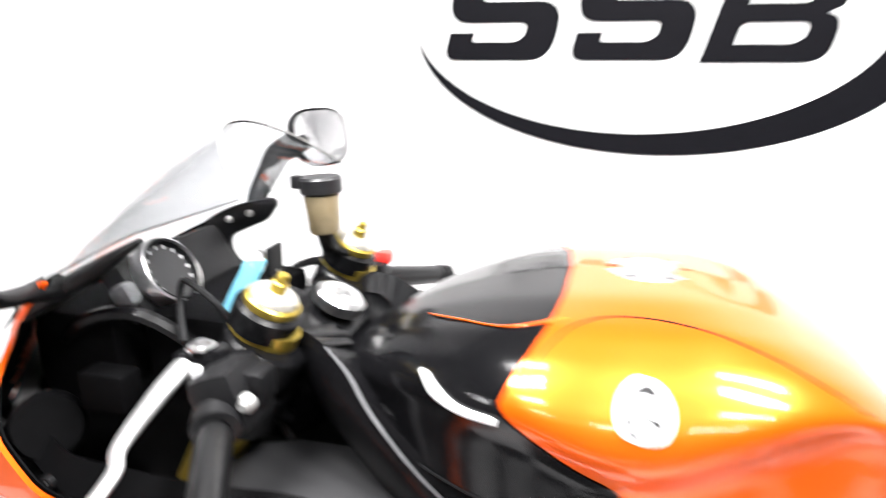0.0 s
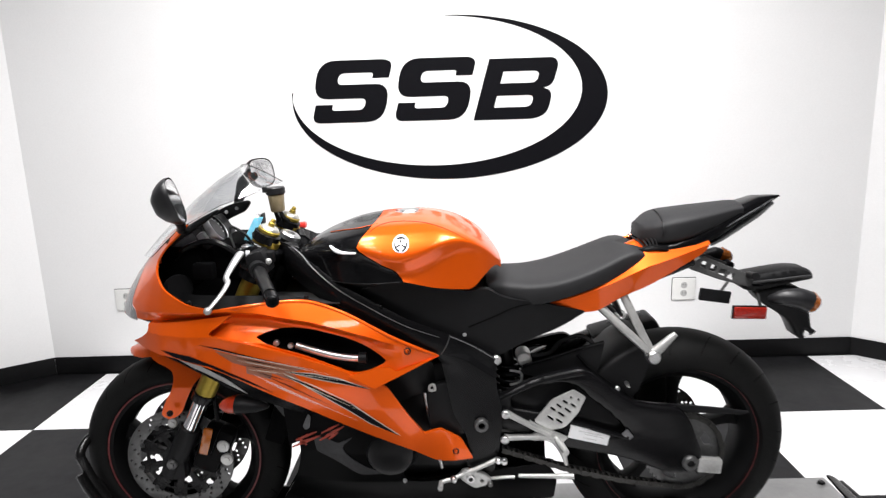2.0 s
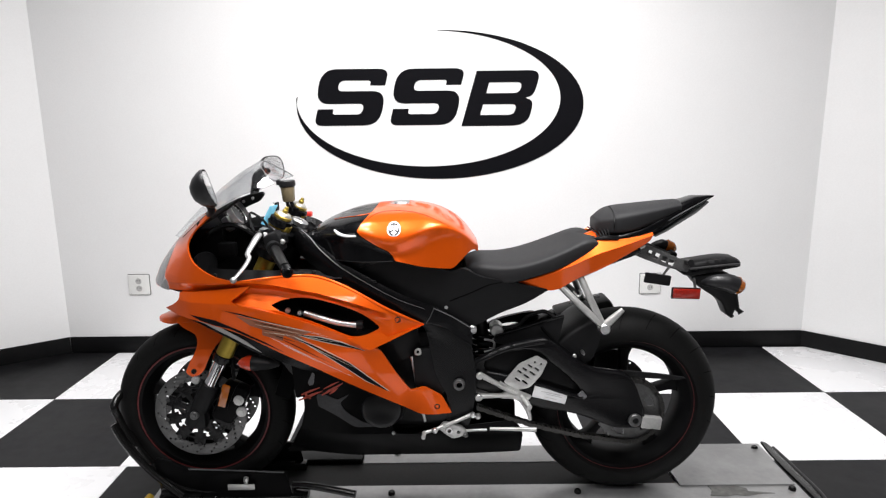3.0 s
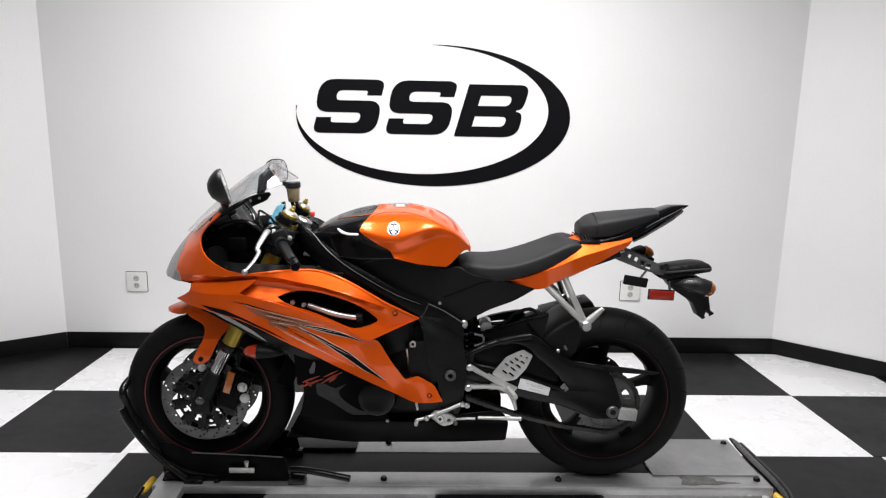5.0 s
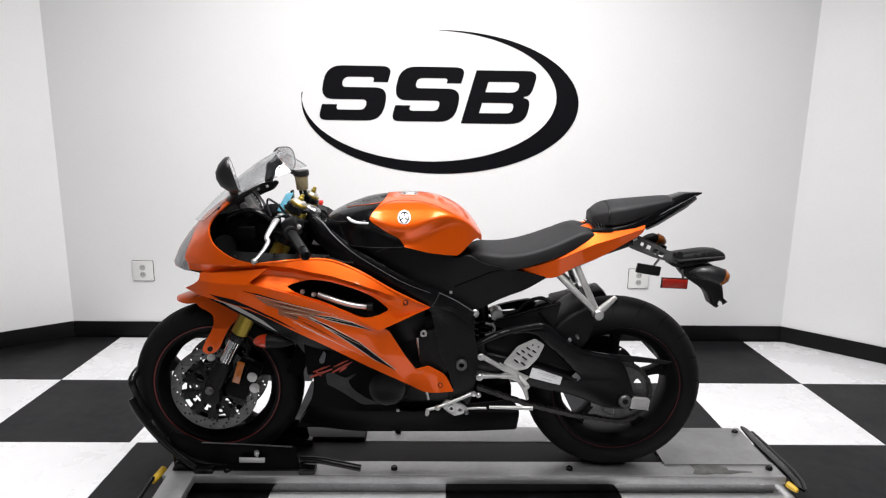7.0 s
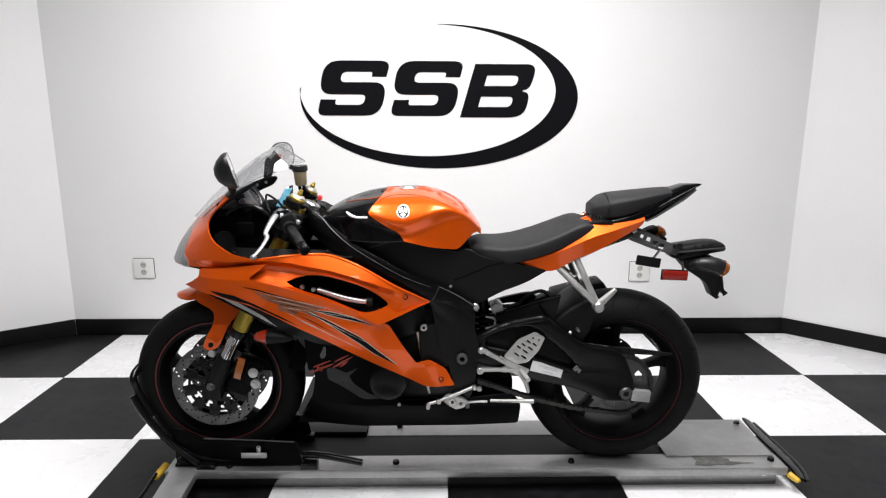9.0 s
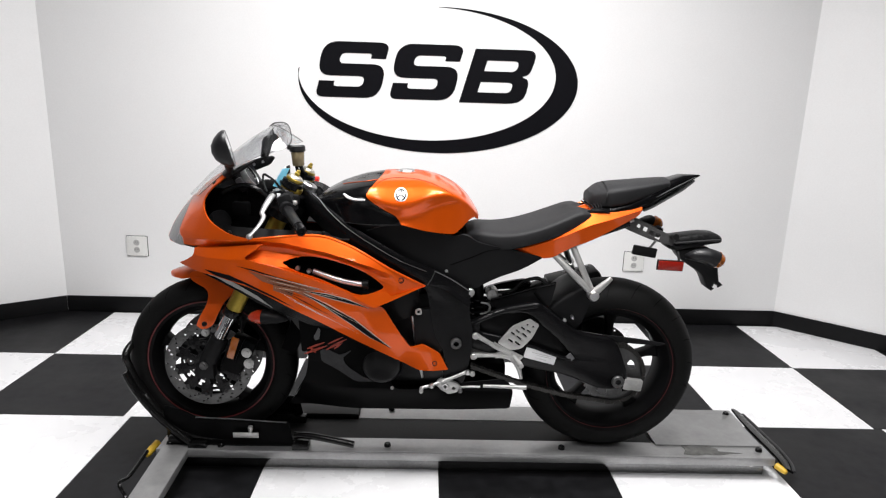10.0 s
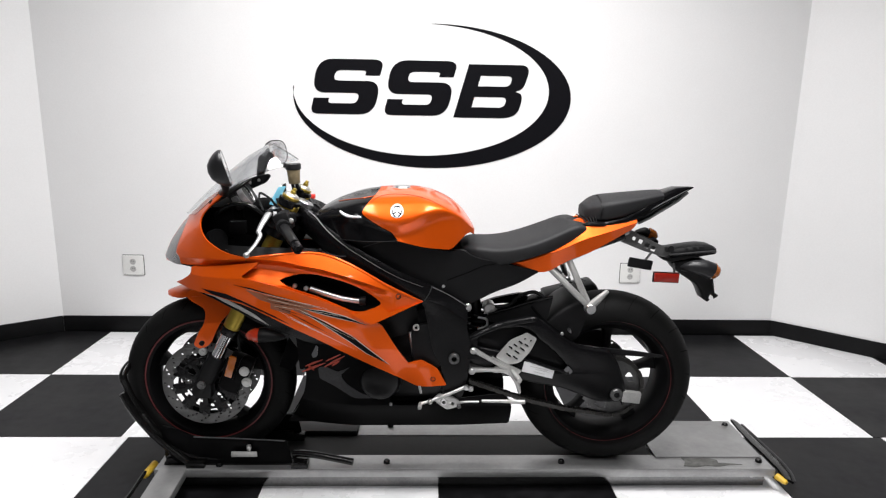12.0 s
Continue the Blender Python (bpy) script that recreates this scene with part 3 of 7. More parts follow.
def grooves(parent, axle, radius, width, count):
    """Slanted tread grooves: thin dark inlays, one mesh per side, set round the tyre."""
    half = width / 2
    for s in (-1, 1):
        bm = bmesh.new()
        va, vb = [], []
        for j in range(6):
            t = radians(14 + 10 * j) * s
            r = radius - (1 - math.cos(t)) * half * 0.85
            a = 0.035 * j - 0.0016 * j * j
            for d, row in ((-0.005, va), (0.005, vb)):
                row.append(bm.verts.new((r * math.cos(a + d), math.sin(t) * half * 1.004, r * math.sin(a + d))))
        for i in range(5):
            bm.faces.new((va[i], va[i + 1], vb[i + 1], vb[i]))
        bmesh.ops.solidify(bm, geom=bm.faces[:], thickness=0.0012)
        bmesh.ops.recalc_face_normals(bm, faces=bm.faces)
        me = solid(bm, "tread_groove", GROOVE)
        for k in range(count):
            ob = new("tread_groove", me)
            ob.parent = parent
            ob.matrix_local = Matrix.Translation((axle[0], MID, axle[1])) @ Matrix.Rotation(2 * math.pi * (k + (0.5 if s > 0 else 0)) / count, 4, "Y")


front = wheel("front_wheel", FA, 0.287, 0.116, 0.206, 0.010)
rear = wheel("rear_wheel", RA, 0.306, 0.180, 0.214, 0.013)
grooves(front, FA, 0.287, 0.116, 22)
grooves(rear, RA, 0.306, 0.180, 20)


def rotor(axle, y, r_out, r_in, holes, parent, name="brake_disc", mat=None):
    x, z = axle
    loops = [circle(x, z, r_out, 72), circle(x, z, r_in, 48)]
    for k in range(holes):
        a = 2 * math.pi * k / holes
        for rr, da in ((r_out - 0.009, 0.0), (r_out - 0.019, 0.09), (r_out - 0.029, 0.18)):
            loops.append(circle(x + rr * math.cos(a + da), z + rr * math.sin(a + da), 0.0042, 8))
    return part(name, plate(loops, y - 0.0025, y + 0.0025, 0.0004), mat or DISC, parent, "drilled steel brake disc")


for s in (-1, 1):
    yy = MID + s * 0.072
    rotor(FA, yy, 0.146, 0.110, 18, front)
    cuts = []
    for k in range(10):
        a = 2 * math.pi * k / 10 + 0.52
        cuts.append([(FA[0] + r * math.cos(a + d), FA[1] + r * math.sin(a + d)) for r, d in ((0.050, -0.16), (0.083, -0.20), (0.086, 0.0), (0.083, 0.20), (0.050, 0.16))])
    c = part("disc_carrier", plate([circle(*FA, 0.093, 40), circle(*FA, 0.022, 24)] + cuts, yy - 0.004, yy + 0.004, 0.001), FRAME_BLACK, front)
    for k in range(10):
        a = 2 * math.pi * k / 10 + 0.2 + (math.pi / 10 if s > 0 else 0)
        ca, sa = math.cos(a), math.sin(a)
        arm = [(0.07, -0.019), (0.111, -0.018), (0.111, 0.018), (0.07, 0.019)]
        part("carrier_arm", plate([[(FA[0] + u * ca - v * sa, FA[1] + u * sa + v * ca) for u, v in arm]], yy - 0.003, yy + 0.003, 0.001), FRAME_BLACK, front)
        bolt(FA[0] + 0.110 * ca, yy + s * 0.003, FA[1] + 0.110 * sa, 0.0070, GREY_PLASTIC, front, "disc_bobbin", 0.004, out=s)
rotor(RA, MID + 0.075, 0.11, 0.055, 12, rear, mat=CHAIN)
part("rear_caliper", joined(box(0.585, MID + 0.078, 0.492, 0.115, 0.07, 0.085, 0.016, Matrix.Rotation(radians(8), 4, "Y")), box(0.52, MID + 0.088, 0.455, 0.10, 0.03, 0.07, 0.012, Matrix.Rotation(radians(-20), 4, "Y"))), ENGINE, bike, "black rear brake caliper")

# rear sprocket and chain
teeth = [(RA[0] + (0.104 if k % 4 < 2 else 0.098) * math.cos(2 * math.pi * k / 168), RA[1] + (0.104 if k % 4 < 2 else 0.098) * math.sin(2 * math.pi * k / 168)) for k in range(168)]
windows = []
for k in range(5):
    a = 2 * math.pi * k / 5 + 0.5
    windows.append([(RA[0] + r * math.cos(a + d), RA[1] + r * math.sin(a + d)) for r, d in ((0.060, -0.20), (0.079, -0.27), (0.081, 0), (0.079, 0.27), (0.060, 0.20))])
part("sprocket", plate([teeth] + windows + [circle(*RA, 0.022, 20)], MID - 0.108, MID - 0.102, 0.001), SPROCKET, rear, "grey steel chain sprocket")
CH = MID - 0.105


def chain_run(points, pitch=0.0158):
    """Side plates of a roller chain along a line in x and z."""
    bm = bmesh.new()
    path = [Vector((x, 0, z)) for x, z in points]
    run, k = 0.0, 0
    for a, b in zip(path, path[1:]):
        d = (b - a)
        length, d = d.length, d.normalized()
        while run < length:
            c = a + d * run
            turn = Matrix.Rotation(-math.atan2(d.z, d.x), 4, "Y")
            for s in (-1, 1):
                off = 0.0085 + (0.0018 if k % 2 else 0.0)
                m = Matrix.Translation((c.x, CH + s * off, c.z)) @ turn @ Matrix.Diagonal((0.019, 0.0018, 0.0135 if k % 2 else 0.012, 1))
                bmesh.ops.create_cube(bm, size=1, matrix=m)
            m = Matrix.Translation((c.x, CH, c.z)) @ turn @ Matrix.Diagonal((0.007, 0.021, 0.007, 1))
            bmesh.ops.create_cube(bm, size=1, matrix=m)
            run += pitch
            k += 1
        run -= length
    return bm


arc = [(0.606 + 0.103 * math.sin(radians(a)), 0.386 + 0.103 * math.cos(radians(a))) for a in range(0, 181, 12)]
part("drive_chain", chain_run([(0.135, 0.462), (0.30, 0.472), (0.45, 0.480)] + arc + [(0.45, 0.305), (0.30, 0.342), (0.135, 0.40)]), CHAIN, bike, "dark oily roller chain")

# forks
FT, FB = Vector((-0.440, 0, 0.998)), Vector((-0.743, 0, 0.405))
FDIR = (FT - FB).normalized()


def fork_at(z, y):
    t = (z - FB.z) / (FT.z - FB.z)
    return Vector((FB.x + (FT.x - FB.x) * t, y, z))


for s in (-1, 1):
    yy = MID + s * 0.108
    leg = part("fork_leg", tube([fork_at(0.575, yy), fork_at(0.99, yy)], 0.027, 20), GOLD, bike, "gold anodised fork tube")
    part("slider", tube([fork_at(0.47, yy), fork_at(0.58, yy)], 0.0205, 20), CHROME, leg, "polished chrome slider")
    part("dust_seal", lathe([(0.0285, -0.012), (0.030, -0.010), (0.030, 0.012), (0.0275, 0.014)], fork_at(0.575, yy), FDIR, 20), FRAME_BLACK, leg)
    part("axle_clamp", joined(tube([fork_at(0.355, yy), fork_at(0.42, yy), fork_at(0.487, yy)], [0.026, 0.030, 0.027], 16), box(FA[0] + 0.004, yy, FA[1], 0.062, 0.046, 0.06, 0.012)), MATT_BLACK, leg, "black cast fork bottom")
    part("caliper", joined(box(-0.648, MID + s * 0.092, 0.425, 0.075, 0.07, 0.125, 0.018, Matrix.Rotation(radians(24), 4, "Y")), box(-0.615, MID + s * 0.108, 0.44, 0.045, 0.05, 0.09, 0.012, Matrix.Rotation(radians(24), 4, "Y"))), BELLY_BLACK, leg, "black brake caliper")
    for bx, bz in ((-0.609, 0.444), (-0.603, 0.406)):
        bolt(bx, MID + s * 0.133, bz, 0.0165, SILVER, leg, "caliper_bolt", 0.006, out=s)
    bolt(-0.748, MID + s * 0.139, 0.398, 0.0135, DISC, leg, "axle_bolt", 0.008, out=s)
    part("reflector", box(-0.650, yy + s * 0.032, 0.463, 0.024, 0.008, 0.074, 0.003, Matrix.Rotation(radians(17), 4, "Y")), AMBER, leg, "amber side reflector")
    top = fork_at(1.012, yy) + Vector((-0.012, 0, 0))
    part("fork_cap", lathe([(0.0265, -0.006), (0.0275, -0.002), (0.0275, 0.003), (0.024, 0.005)], top, FDIR, 20), GOLD, leg, "gold rim of the fork cap")
    part("cap_dome", lathe([(0.024, 0.004), (0.0225, 0.009), (0.018, 0.0125), (0.012, 0.014), (0, 0.014)], top, FDIR, 20), CAP_SILVER, leg, "pale silver fork cap")
    part("adjuster_knob", lathe([(0.0085, 0.012), (0.0085, 0.022), (0.006, 0.024), (0.006, 0.030), (0.0045, 0.032), (0, 0.032)], top, FDIR, 12), GOLD, leg, "small brass adjuster")
    part("cap_ring", lathe([(0.0265, -0.030), (0.0335, -0.028), (0.0335, -0.007), (0.0265, -0.004)], top, FDIR, 20), FRAME_BLACK, leg, "black clamp ring under the cap")
    part("gold_band", lathe([(0.026, -0.043), (0.030, -0.042), (0.030, -0.033), (0.027, -0.031)], top, FDIR, 20), GOLD, leg)

# yokes and steering stem
turn_f = Matrix.Rotation(radians(25), 4, "Y")
yoke = part("top_yoke", joined(box(-0.440, MID, 0.955, 0.080, 0.19, 0.026, 0.008, turn_f), lathe([(0.040, -0.030), (0.042, -0.026), (0.042, 0.006), (0.038, 0.010), (0, 0.010)], fork_at(0.968, MID - 0.108), FDIR, 20), lathe([(0.040, -0.030), (0.042, -0.026), (0.042, 0.006), (0.038, 0.010), (0, 0.010)], fork_at(0.968, MID + 0.108), FDIR, 20)), FRAME_BLACK, bike, "black top yoke")
part("stem_nut", lathe([(0.028, 0.0), (0.028, 0.012), (0.023, 0.016), (0.011, 0.016), (0.010, 0.009), (0, 0.009)], (-0.425, MID, 0.972), FDIR, 20), STEEL, yoke, "bright steering stem nut")
part("ignition_lock", lathe([(0.024, -0.03), (0.024, 0.012), (0.02, 0.018), (0, 0.018)], (-0.485, MID, 0.962), FDIR, 18), MATT_BLACK, yoke)
part("lower_yoke", box(-0.535, MID, 0.78, 0.085, 0.29, 0.04, 0.012, turn_f), FRAME_BLACK, bike)
part("head_tube", tube([(-0.515, MID, 0.78), (-0.437, MID, 0.940)], 0.042, 16), FRAME_BLACK, bike)
key = part("key", box(-0.479, -0.290, 1.030, 0.006, 0.030, 0.032, 0.004), MATT_BLACK, yoke, "black key head in the lock")
part("key_shaft", tube([(-0.485, -0.262, 0.978), (-0.479, -0.290, 1.020)], 0.004, 8), STEEL, key)
part("key_tag", plate([rounded([(-0.490, 1.040, 0.004), (-0.466, 1.043, 0.004), (-0.500, 0.976, 0.004), (-0.522, 0.984, 0.004)])], -0.331, -0.328, 0.001), BLUE_TAG, key, "light blue paper key tag")
part("tag_ring", tube([(-0.482, -0.318 + 0.012 * math.cos(a), 1.036 + 0.012 * math.sin(a)) for a in np.linspace(0, 2 * math.pi, 14, endpoint=False)], 0.0015, 6, 2, closed=True), STEEL, key)

# clip-on bars, grips, levers
for s in (-1, 1):
    def side(x, w, z):
        return Vector((x, MID + s * w, z))
    bar = part("handlebar", tube([side(-0.494, 0.120, 0.957), side(-0.384, 0.352, 0.902)], 0.011, 14), MATT_BLACK, bike)
    part("bar_clamp", joined(lathe([(0.030, -0.028), (0.042, -0.025), (0.042, 0.018), (0.030, 0.02)], fork_at(0.915, MID + s * 0.108), FDIR, 20, True), box(-0.487, MID + s * 0.132, 0.940, 0.050, 0.040, 0.045, 0.012, Matrix.Rotation(radians(25), 4, "Y"))), FRAME_BLACK, bar)
    part("grip", tube([side(-0.447, 0.213, 0.935), side(-0.443, 0.222, 0.933), side(-0.396, 0.318, 0.910), side(-0.392, 0.327, 0.908)], [0.013, 0.0160, 0.0143, 0.0156], 16, 4, smooth=False), GRIP_RUBBER, bar, "black rubber grip")
    part("bar_end", lathe([(0, 0.012), (0.006, 0.012), (0.006, 0.0145), (0.0115, 0.0145), (0.0152, 0.010), (0.0155, -0.014), (0.012, -0.016)], side(-0.383, 0.347, 0.903), Vector((0.42, s * 0.86, -0.20)).normalized(), 20), GLOSS_BLACK, bar, "glossy black bar end weight")
    part("switch_block", joined(box(-0.455, MID + s * 0.172, 0.948, 0.052, 0.060, 0.062, 0.018, Matrix.Rotation(radians(-20), 4, "Y")), box(-0.436, MID + s * 0.166, 0.958, 0.03, 0.03, 0.03, 0.006), lathe([(0.014, -0.010), (0.021, -0.008), (0.021, 0.008), (0.014, 0.010)], side(-0.451, 0.205, 0.937), Vector((0.42, s * 0.86, -0.20)).normalized(), 18)), MATT_BLACK, bar, "black switch housing")
    lever = part("lever", tube([side(-0.499, 0.158, 0.974), side(-0.505, 0.20, 0.958), side(-0.514, 0.243, 0.931), side(-0.506, 0.262, 0.920), side(-0.511, 0.30, 0.902), side(-0.523, 0.340, 0.884)], [0.0115, 0.0098, 0.0074, 0.0068, 0.0060, 0.0052], 14, 5, flat=0.62), LEVER, bar, "silver hand lever")
    part("lever_ball", lathe([(0, -0.009), (0.006, -0.0068), (0.009, -0.002), (0.009, 0.002), (0.006, 0.0068), (0, 0.009)], side(-0.525, 0.346, 0.880), "z", 16), LEVER, lever)
    part("lever_pivot", lathe([(0, 0.018), (0.006, 0.018), (0.007, 0.015), (0.0125, 0.014), (0.0125, 0.012)], side(-0.488, 0.160, 0.972), "z", 14), STEEL, lever, "bright pivot bolt")
    part("lever_perch", joined(box(-0.478, MID + s * 0.155, 0.968, 0.070, 0.035, 0.022, 0.006), lathe([(0, 0.014), (0.010, 0.014), (0.012, 0.010), (0.012, -0.014), (0, -0.014)], side(-0.474, 0.16, 0.972), "z", 14)), FRAME_BLACK, bar)
    part("adjuster", lathe([(0, 0.018), (0.009, 0.018), (0.010, 0.006), (0.007, 0.004), (0.007, -0.02)], side(-0.476, 0.135, 0.974), (0, -s, 0.1), 14), STEEL, bar)
part("clamp_mark", box(-0.478, MID - 0.186, 0.972, 0.010, 0.004, 0.014, 0.001), WHITE_PRINT, bike, "small white mark")
bolt(-0.430, MID - 0.190, 0.952, 0.008, SILVER, bike, "switch", 0.010)
part("red_switch", box(-0.427, MID + 0.175, 0.978, 0.022, 0.024, 0.018, 0.006), RED_BTN, bike, "red engine stop switch")
part("clutch_cable", tube([(-0.478, MID - 0.125, 0.975), (-0.50, MID - 0.06, 1.005), (-0.515, MID - 0.03, 0.975), (-0.50, MID - 0.05, 0.90), (-0.44, MID - 0.06, 0.80)], 0.0042, 8), MATT_BLACK, bike)
part("cable_loop", tube([(-0.525, MID - 0.135, 0.975), (-0.540, MID - 0.115, 1.000), (-0.542, MID - 0.105, 1.022), (-0.532, MID - 0.105, 1.022), (-0.505, MID - 0.105, 1.002), (-0.49, MID - 0.10, 0.975)], 0.0035, 8), MATT_BLACK, bike)
part("wiring_loom", tube([(-0.44, MID - 0.14, 0.955), (-0.47, MID - 0.11, 0.91), (-0.50, MID - 0.06, 0.87), (-0.52, MID, 0.83)], 0.006, 8), MATT_BLACK, bike)
part("brake_hose", tube([(-0.47, MID + 0.13, 0.985), (-0.52, MID + 0.08, 0.98), (-0.55, MID + 0.03, 0.90), (-0.57, MID - 0.05, 0.78), (-0.63, MID - 0.085, 0.60), (-0.63, MID - 0.10, 0.50)], 0.0055, 8), MATT_BLACK, bike)

# fluid reservoir on the far bar
res = part("brake_reservoir", lathe([(0, -0.028), (0.017, -0.028), (0.0195, -0.025), (0.0225, 0.018), (0.021, 0.020)], (-0.470, MID + 0.075, 1.062), (-0.05, 0, 1), 24), FLUID, bike, "cloudy brake fluid reservoir")
part("reservoir_lid", lathe([(0, 0.040), (0.0235, 0.040), (0.0262, 0.037), (0.0265, 0.022), (0.0235, 0.019)], (-0.470, MID + 0.075, 1.062), (-0.05, 0, 1), 24), SATIN_BLACK, res, "black screw lid")
part("lid_tab", box(-0.496, MID + 0.062, 1.096, 0.014, 0.012, 0.016, 0.003), SATIN_BLACK, res)
part("reservoir_hose", tube([(-0.462, MID + 0.068, 1.038), (-0.452, MID + 0.075, 1.012), (-0.440, MID + 0.095, 1.004), (-0.438, MID + 0.125, 0.985)], 0.0065, 8), TUBE_BLACK, res, "black rubber hose")
part("reservoir_bracket", tube([(-0.476, MID + 0.075, 1.038), (-0.470, MID + 0.09, 1.000), (-0.455, MID + 0.13, 0.975)], 0.006, 8), MATT_BLACK, res)

# instruments
dash = part("instrument_panel", box(-0.622, MID, 0.998, 0.03, 0.19, 0.070, 0.012, Matrix.Rotation(radians(-32), 4, "Y")), MATT_BLACK, bike, "black instrument cluster")
DN = Vector((0.85, 0, 0.53)).normalized()
dial_c = Vector((-0.602, MID - 0.045, 1.010))
part("dial_ring", lathe([(0.034, -0.012), (0.0395, -0.010), (0.041, 0.004), (0.0395, 0.009), (0.037, 0.010), (0.0355, 0.007)], dial_c, DN, 32), STEEL, dash, "bright metal gauge ring")
part("dial_bezel", lathe([(0.0356, 0.007), (0.0340, 0.009), (0.0325, 0.006), (0.031, 0.002)], dial_c, DN, 32), MATT_BLACK, dash)
part("dial_face", lathe([(0, 0.003), (0.033, 0.003), (0.033, 0.0)], dial_c, DN, 32), GREY_PLASTIC, dash, "dark gauge face")
for k in range(11):
    a = radians(-120 + 24 * k)
    e1 = DN.cross(Vector((0, 1, 0))).normalized()
    q = dial_c + DN * 0.0034 + (Vector((0, 1, 0)) * math.sin(a) + e1 * math.cos(a)) * 0.029
    part("dial_mark", box(q.x, q.y, q.z, 0.002, 0.002, 0.004, 0, None), WHITE_PRINT, dash)
part("switch_pod", box(-0.618, MID - 0.085, 0.998, 0.022, 0.035, 0.026, 0.006, Matrix.Rotation(radians(-32), 4, "Y")), WORN_GLINT_GREY, dash)

# ---------- bodywork ----------
NOSE = [(-0.884, 0.0), (-0.872, 0.040), (-0.85, 0.078), (-0.82, 0.118), (-0.79, 0.148), (-0.75, 0.184), (-0.70, 0.214), (-0.62, 0.238), (-0.52, 0.243), (-0.40, 0.238), (-0.25, 0.226), (-0.15, 0.208), (-0.03, 0.176), (0.06, 0.168), (0.12, 0.168)]
CREASE = [(-0.80, 0.825), (-0.718, 0.836), (-0.621, 0.841), (-0.527, 0.844), (-0.449, 0.836), (-0.397, 0.824), (-0.331, 0.811), (-0.265, 0.790), (-0.200, 0.766), (-0.161, 0.749), (-0.10, 0.728)]


def nose_x(z):
    return ramp(z, [(0.70, -0.80), (0.765, -0.845), (0.785, -0.878), (0.80, -0.884), (0.85, -0.862), (0.90, -0.828), (0.95, -0.785), (1.0, -0.735), (1.05, -0.68)])


def flank_form(x, z):
    """Half width of the nose and fairing before the channel is cut."""
    xe = x
    if x < -0.60 and z > 0.80:
        xe = -0.60 + (x + 0.60) * 0.284 / (-0.60 - nose_x(z))
    reach = ramp(x, [(-0.60, 0.006), (-0.45, 0.03)])
    w = sum(ramp(xe + d * reach, NOSE) for d in (-2, -1, 0, 1, 2)) / 5
    up, low = max(0.0, z - 0.76), max(0.0, 0.66 - z)
    return w - ramp(x, [(-0.68, 0.1), (-0.5, 1.0), (-0.35, 1.4)]) * up * up - ramp(x, [(-0.32, 0.9), (-0.10, 0.45), (0.0, 0.0)]) * low * low


def flank(x, z):
    """Half width of the upper fairing: a bright shoulder, a crease and a channel under it."""
    d = z - ramp(x, CREASE)
    w = flank_form(x, z)
    if d > 0:
        w -= 0.46 * min(d, 0.04) * ramp(x, [(-0.58, 0), (-0.48, 0.35), (-0.40, 0.9), (-0.34, 1), (-0.16, 1), (-0.10, 0)])
    else:
        w -= ramp(-d, [(0, 0), (0.008, 0.013), (0.020, 0.027), (0.036, 0.031), (0.052, 0.022), (0.075, 0.006)]) * ramp(x, [(-0.80, 0), (-0.70, 0.55), (-0.60, 1), (-0.22, 0.9), (-0.12, 0.0)])
    return w


def blade_w(x, z):
    """Half width of the lower fairing panel, proud of the channel."""
    return flank_form(x, z) + 0.005 * ramp(x, [(-0.79, 0), (-0.70, 1)]) - 0.35 * max(0.0, z - 0.785)


FAIRING = rounded([(-0.733, 0.810, 0.006), (-0.70, 0.8125, 0.03), (-0.62, 0.8215, 0.03), (-0.5615, 0.8275, 0.004), (-0.558, 0.849, 0.004), (-0.474, 0.856, 0.04), (-0.400, 0.860, 0.05), (-0.309, 0.849, 0.03), (-0.223, 0.808, 0.03), (-0.138, 0.756, 0.03),
                   (-0.029, 0.699, 0.004), (-0.179, 0.642, 0.006), (-0.22, 0.600, 0.03), (-0.359, 0.645, 0.05), (-0.443, 0.690, 0.05), (-0.509, 0.715, 0.05),
                   (-0.576, 0.735, 0.05), (-0.665, 0.742, 0.03), (-0.718, 0.756, 0.02), (-0.722, 0.785, 0.012)])
VENT = rounded([(-0.466, 0.777, 0.006), (-0.435, 0.788, 0.02), (-0.390, 0.794, 0.04), (-0.340, 0.788, 0.03), (-0.256, 0.762, 0.04), (-0.189, 0.725, 0.03), (-0.156, 0.697, 0.012), (-0.205, 0.676, 0.02),
                (-0.239, 0.674, 0.02), (-0.290, 0.699, 0.03), (-0.357, 0.730, 0.03), (-0.424, 0.751, 0.03)])
left_fairing = sheet([FAIRING, VENT], flank, 0.006, 0.008, along=CREASE)
right_fairing = mirrored(left_fairing)
FAIR_L = part("side_fairing", left_fairing, ORANGE, bike, "glossy orange side fairing with a vent opening", angle=60)
FAIR_R = part("side_fairing", right_fairing, ORANGE, bike, "glossy orange side fairing with a vent opening", angle=60)
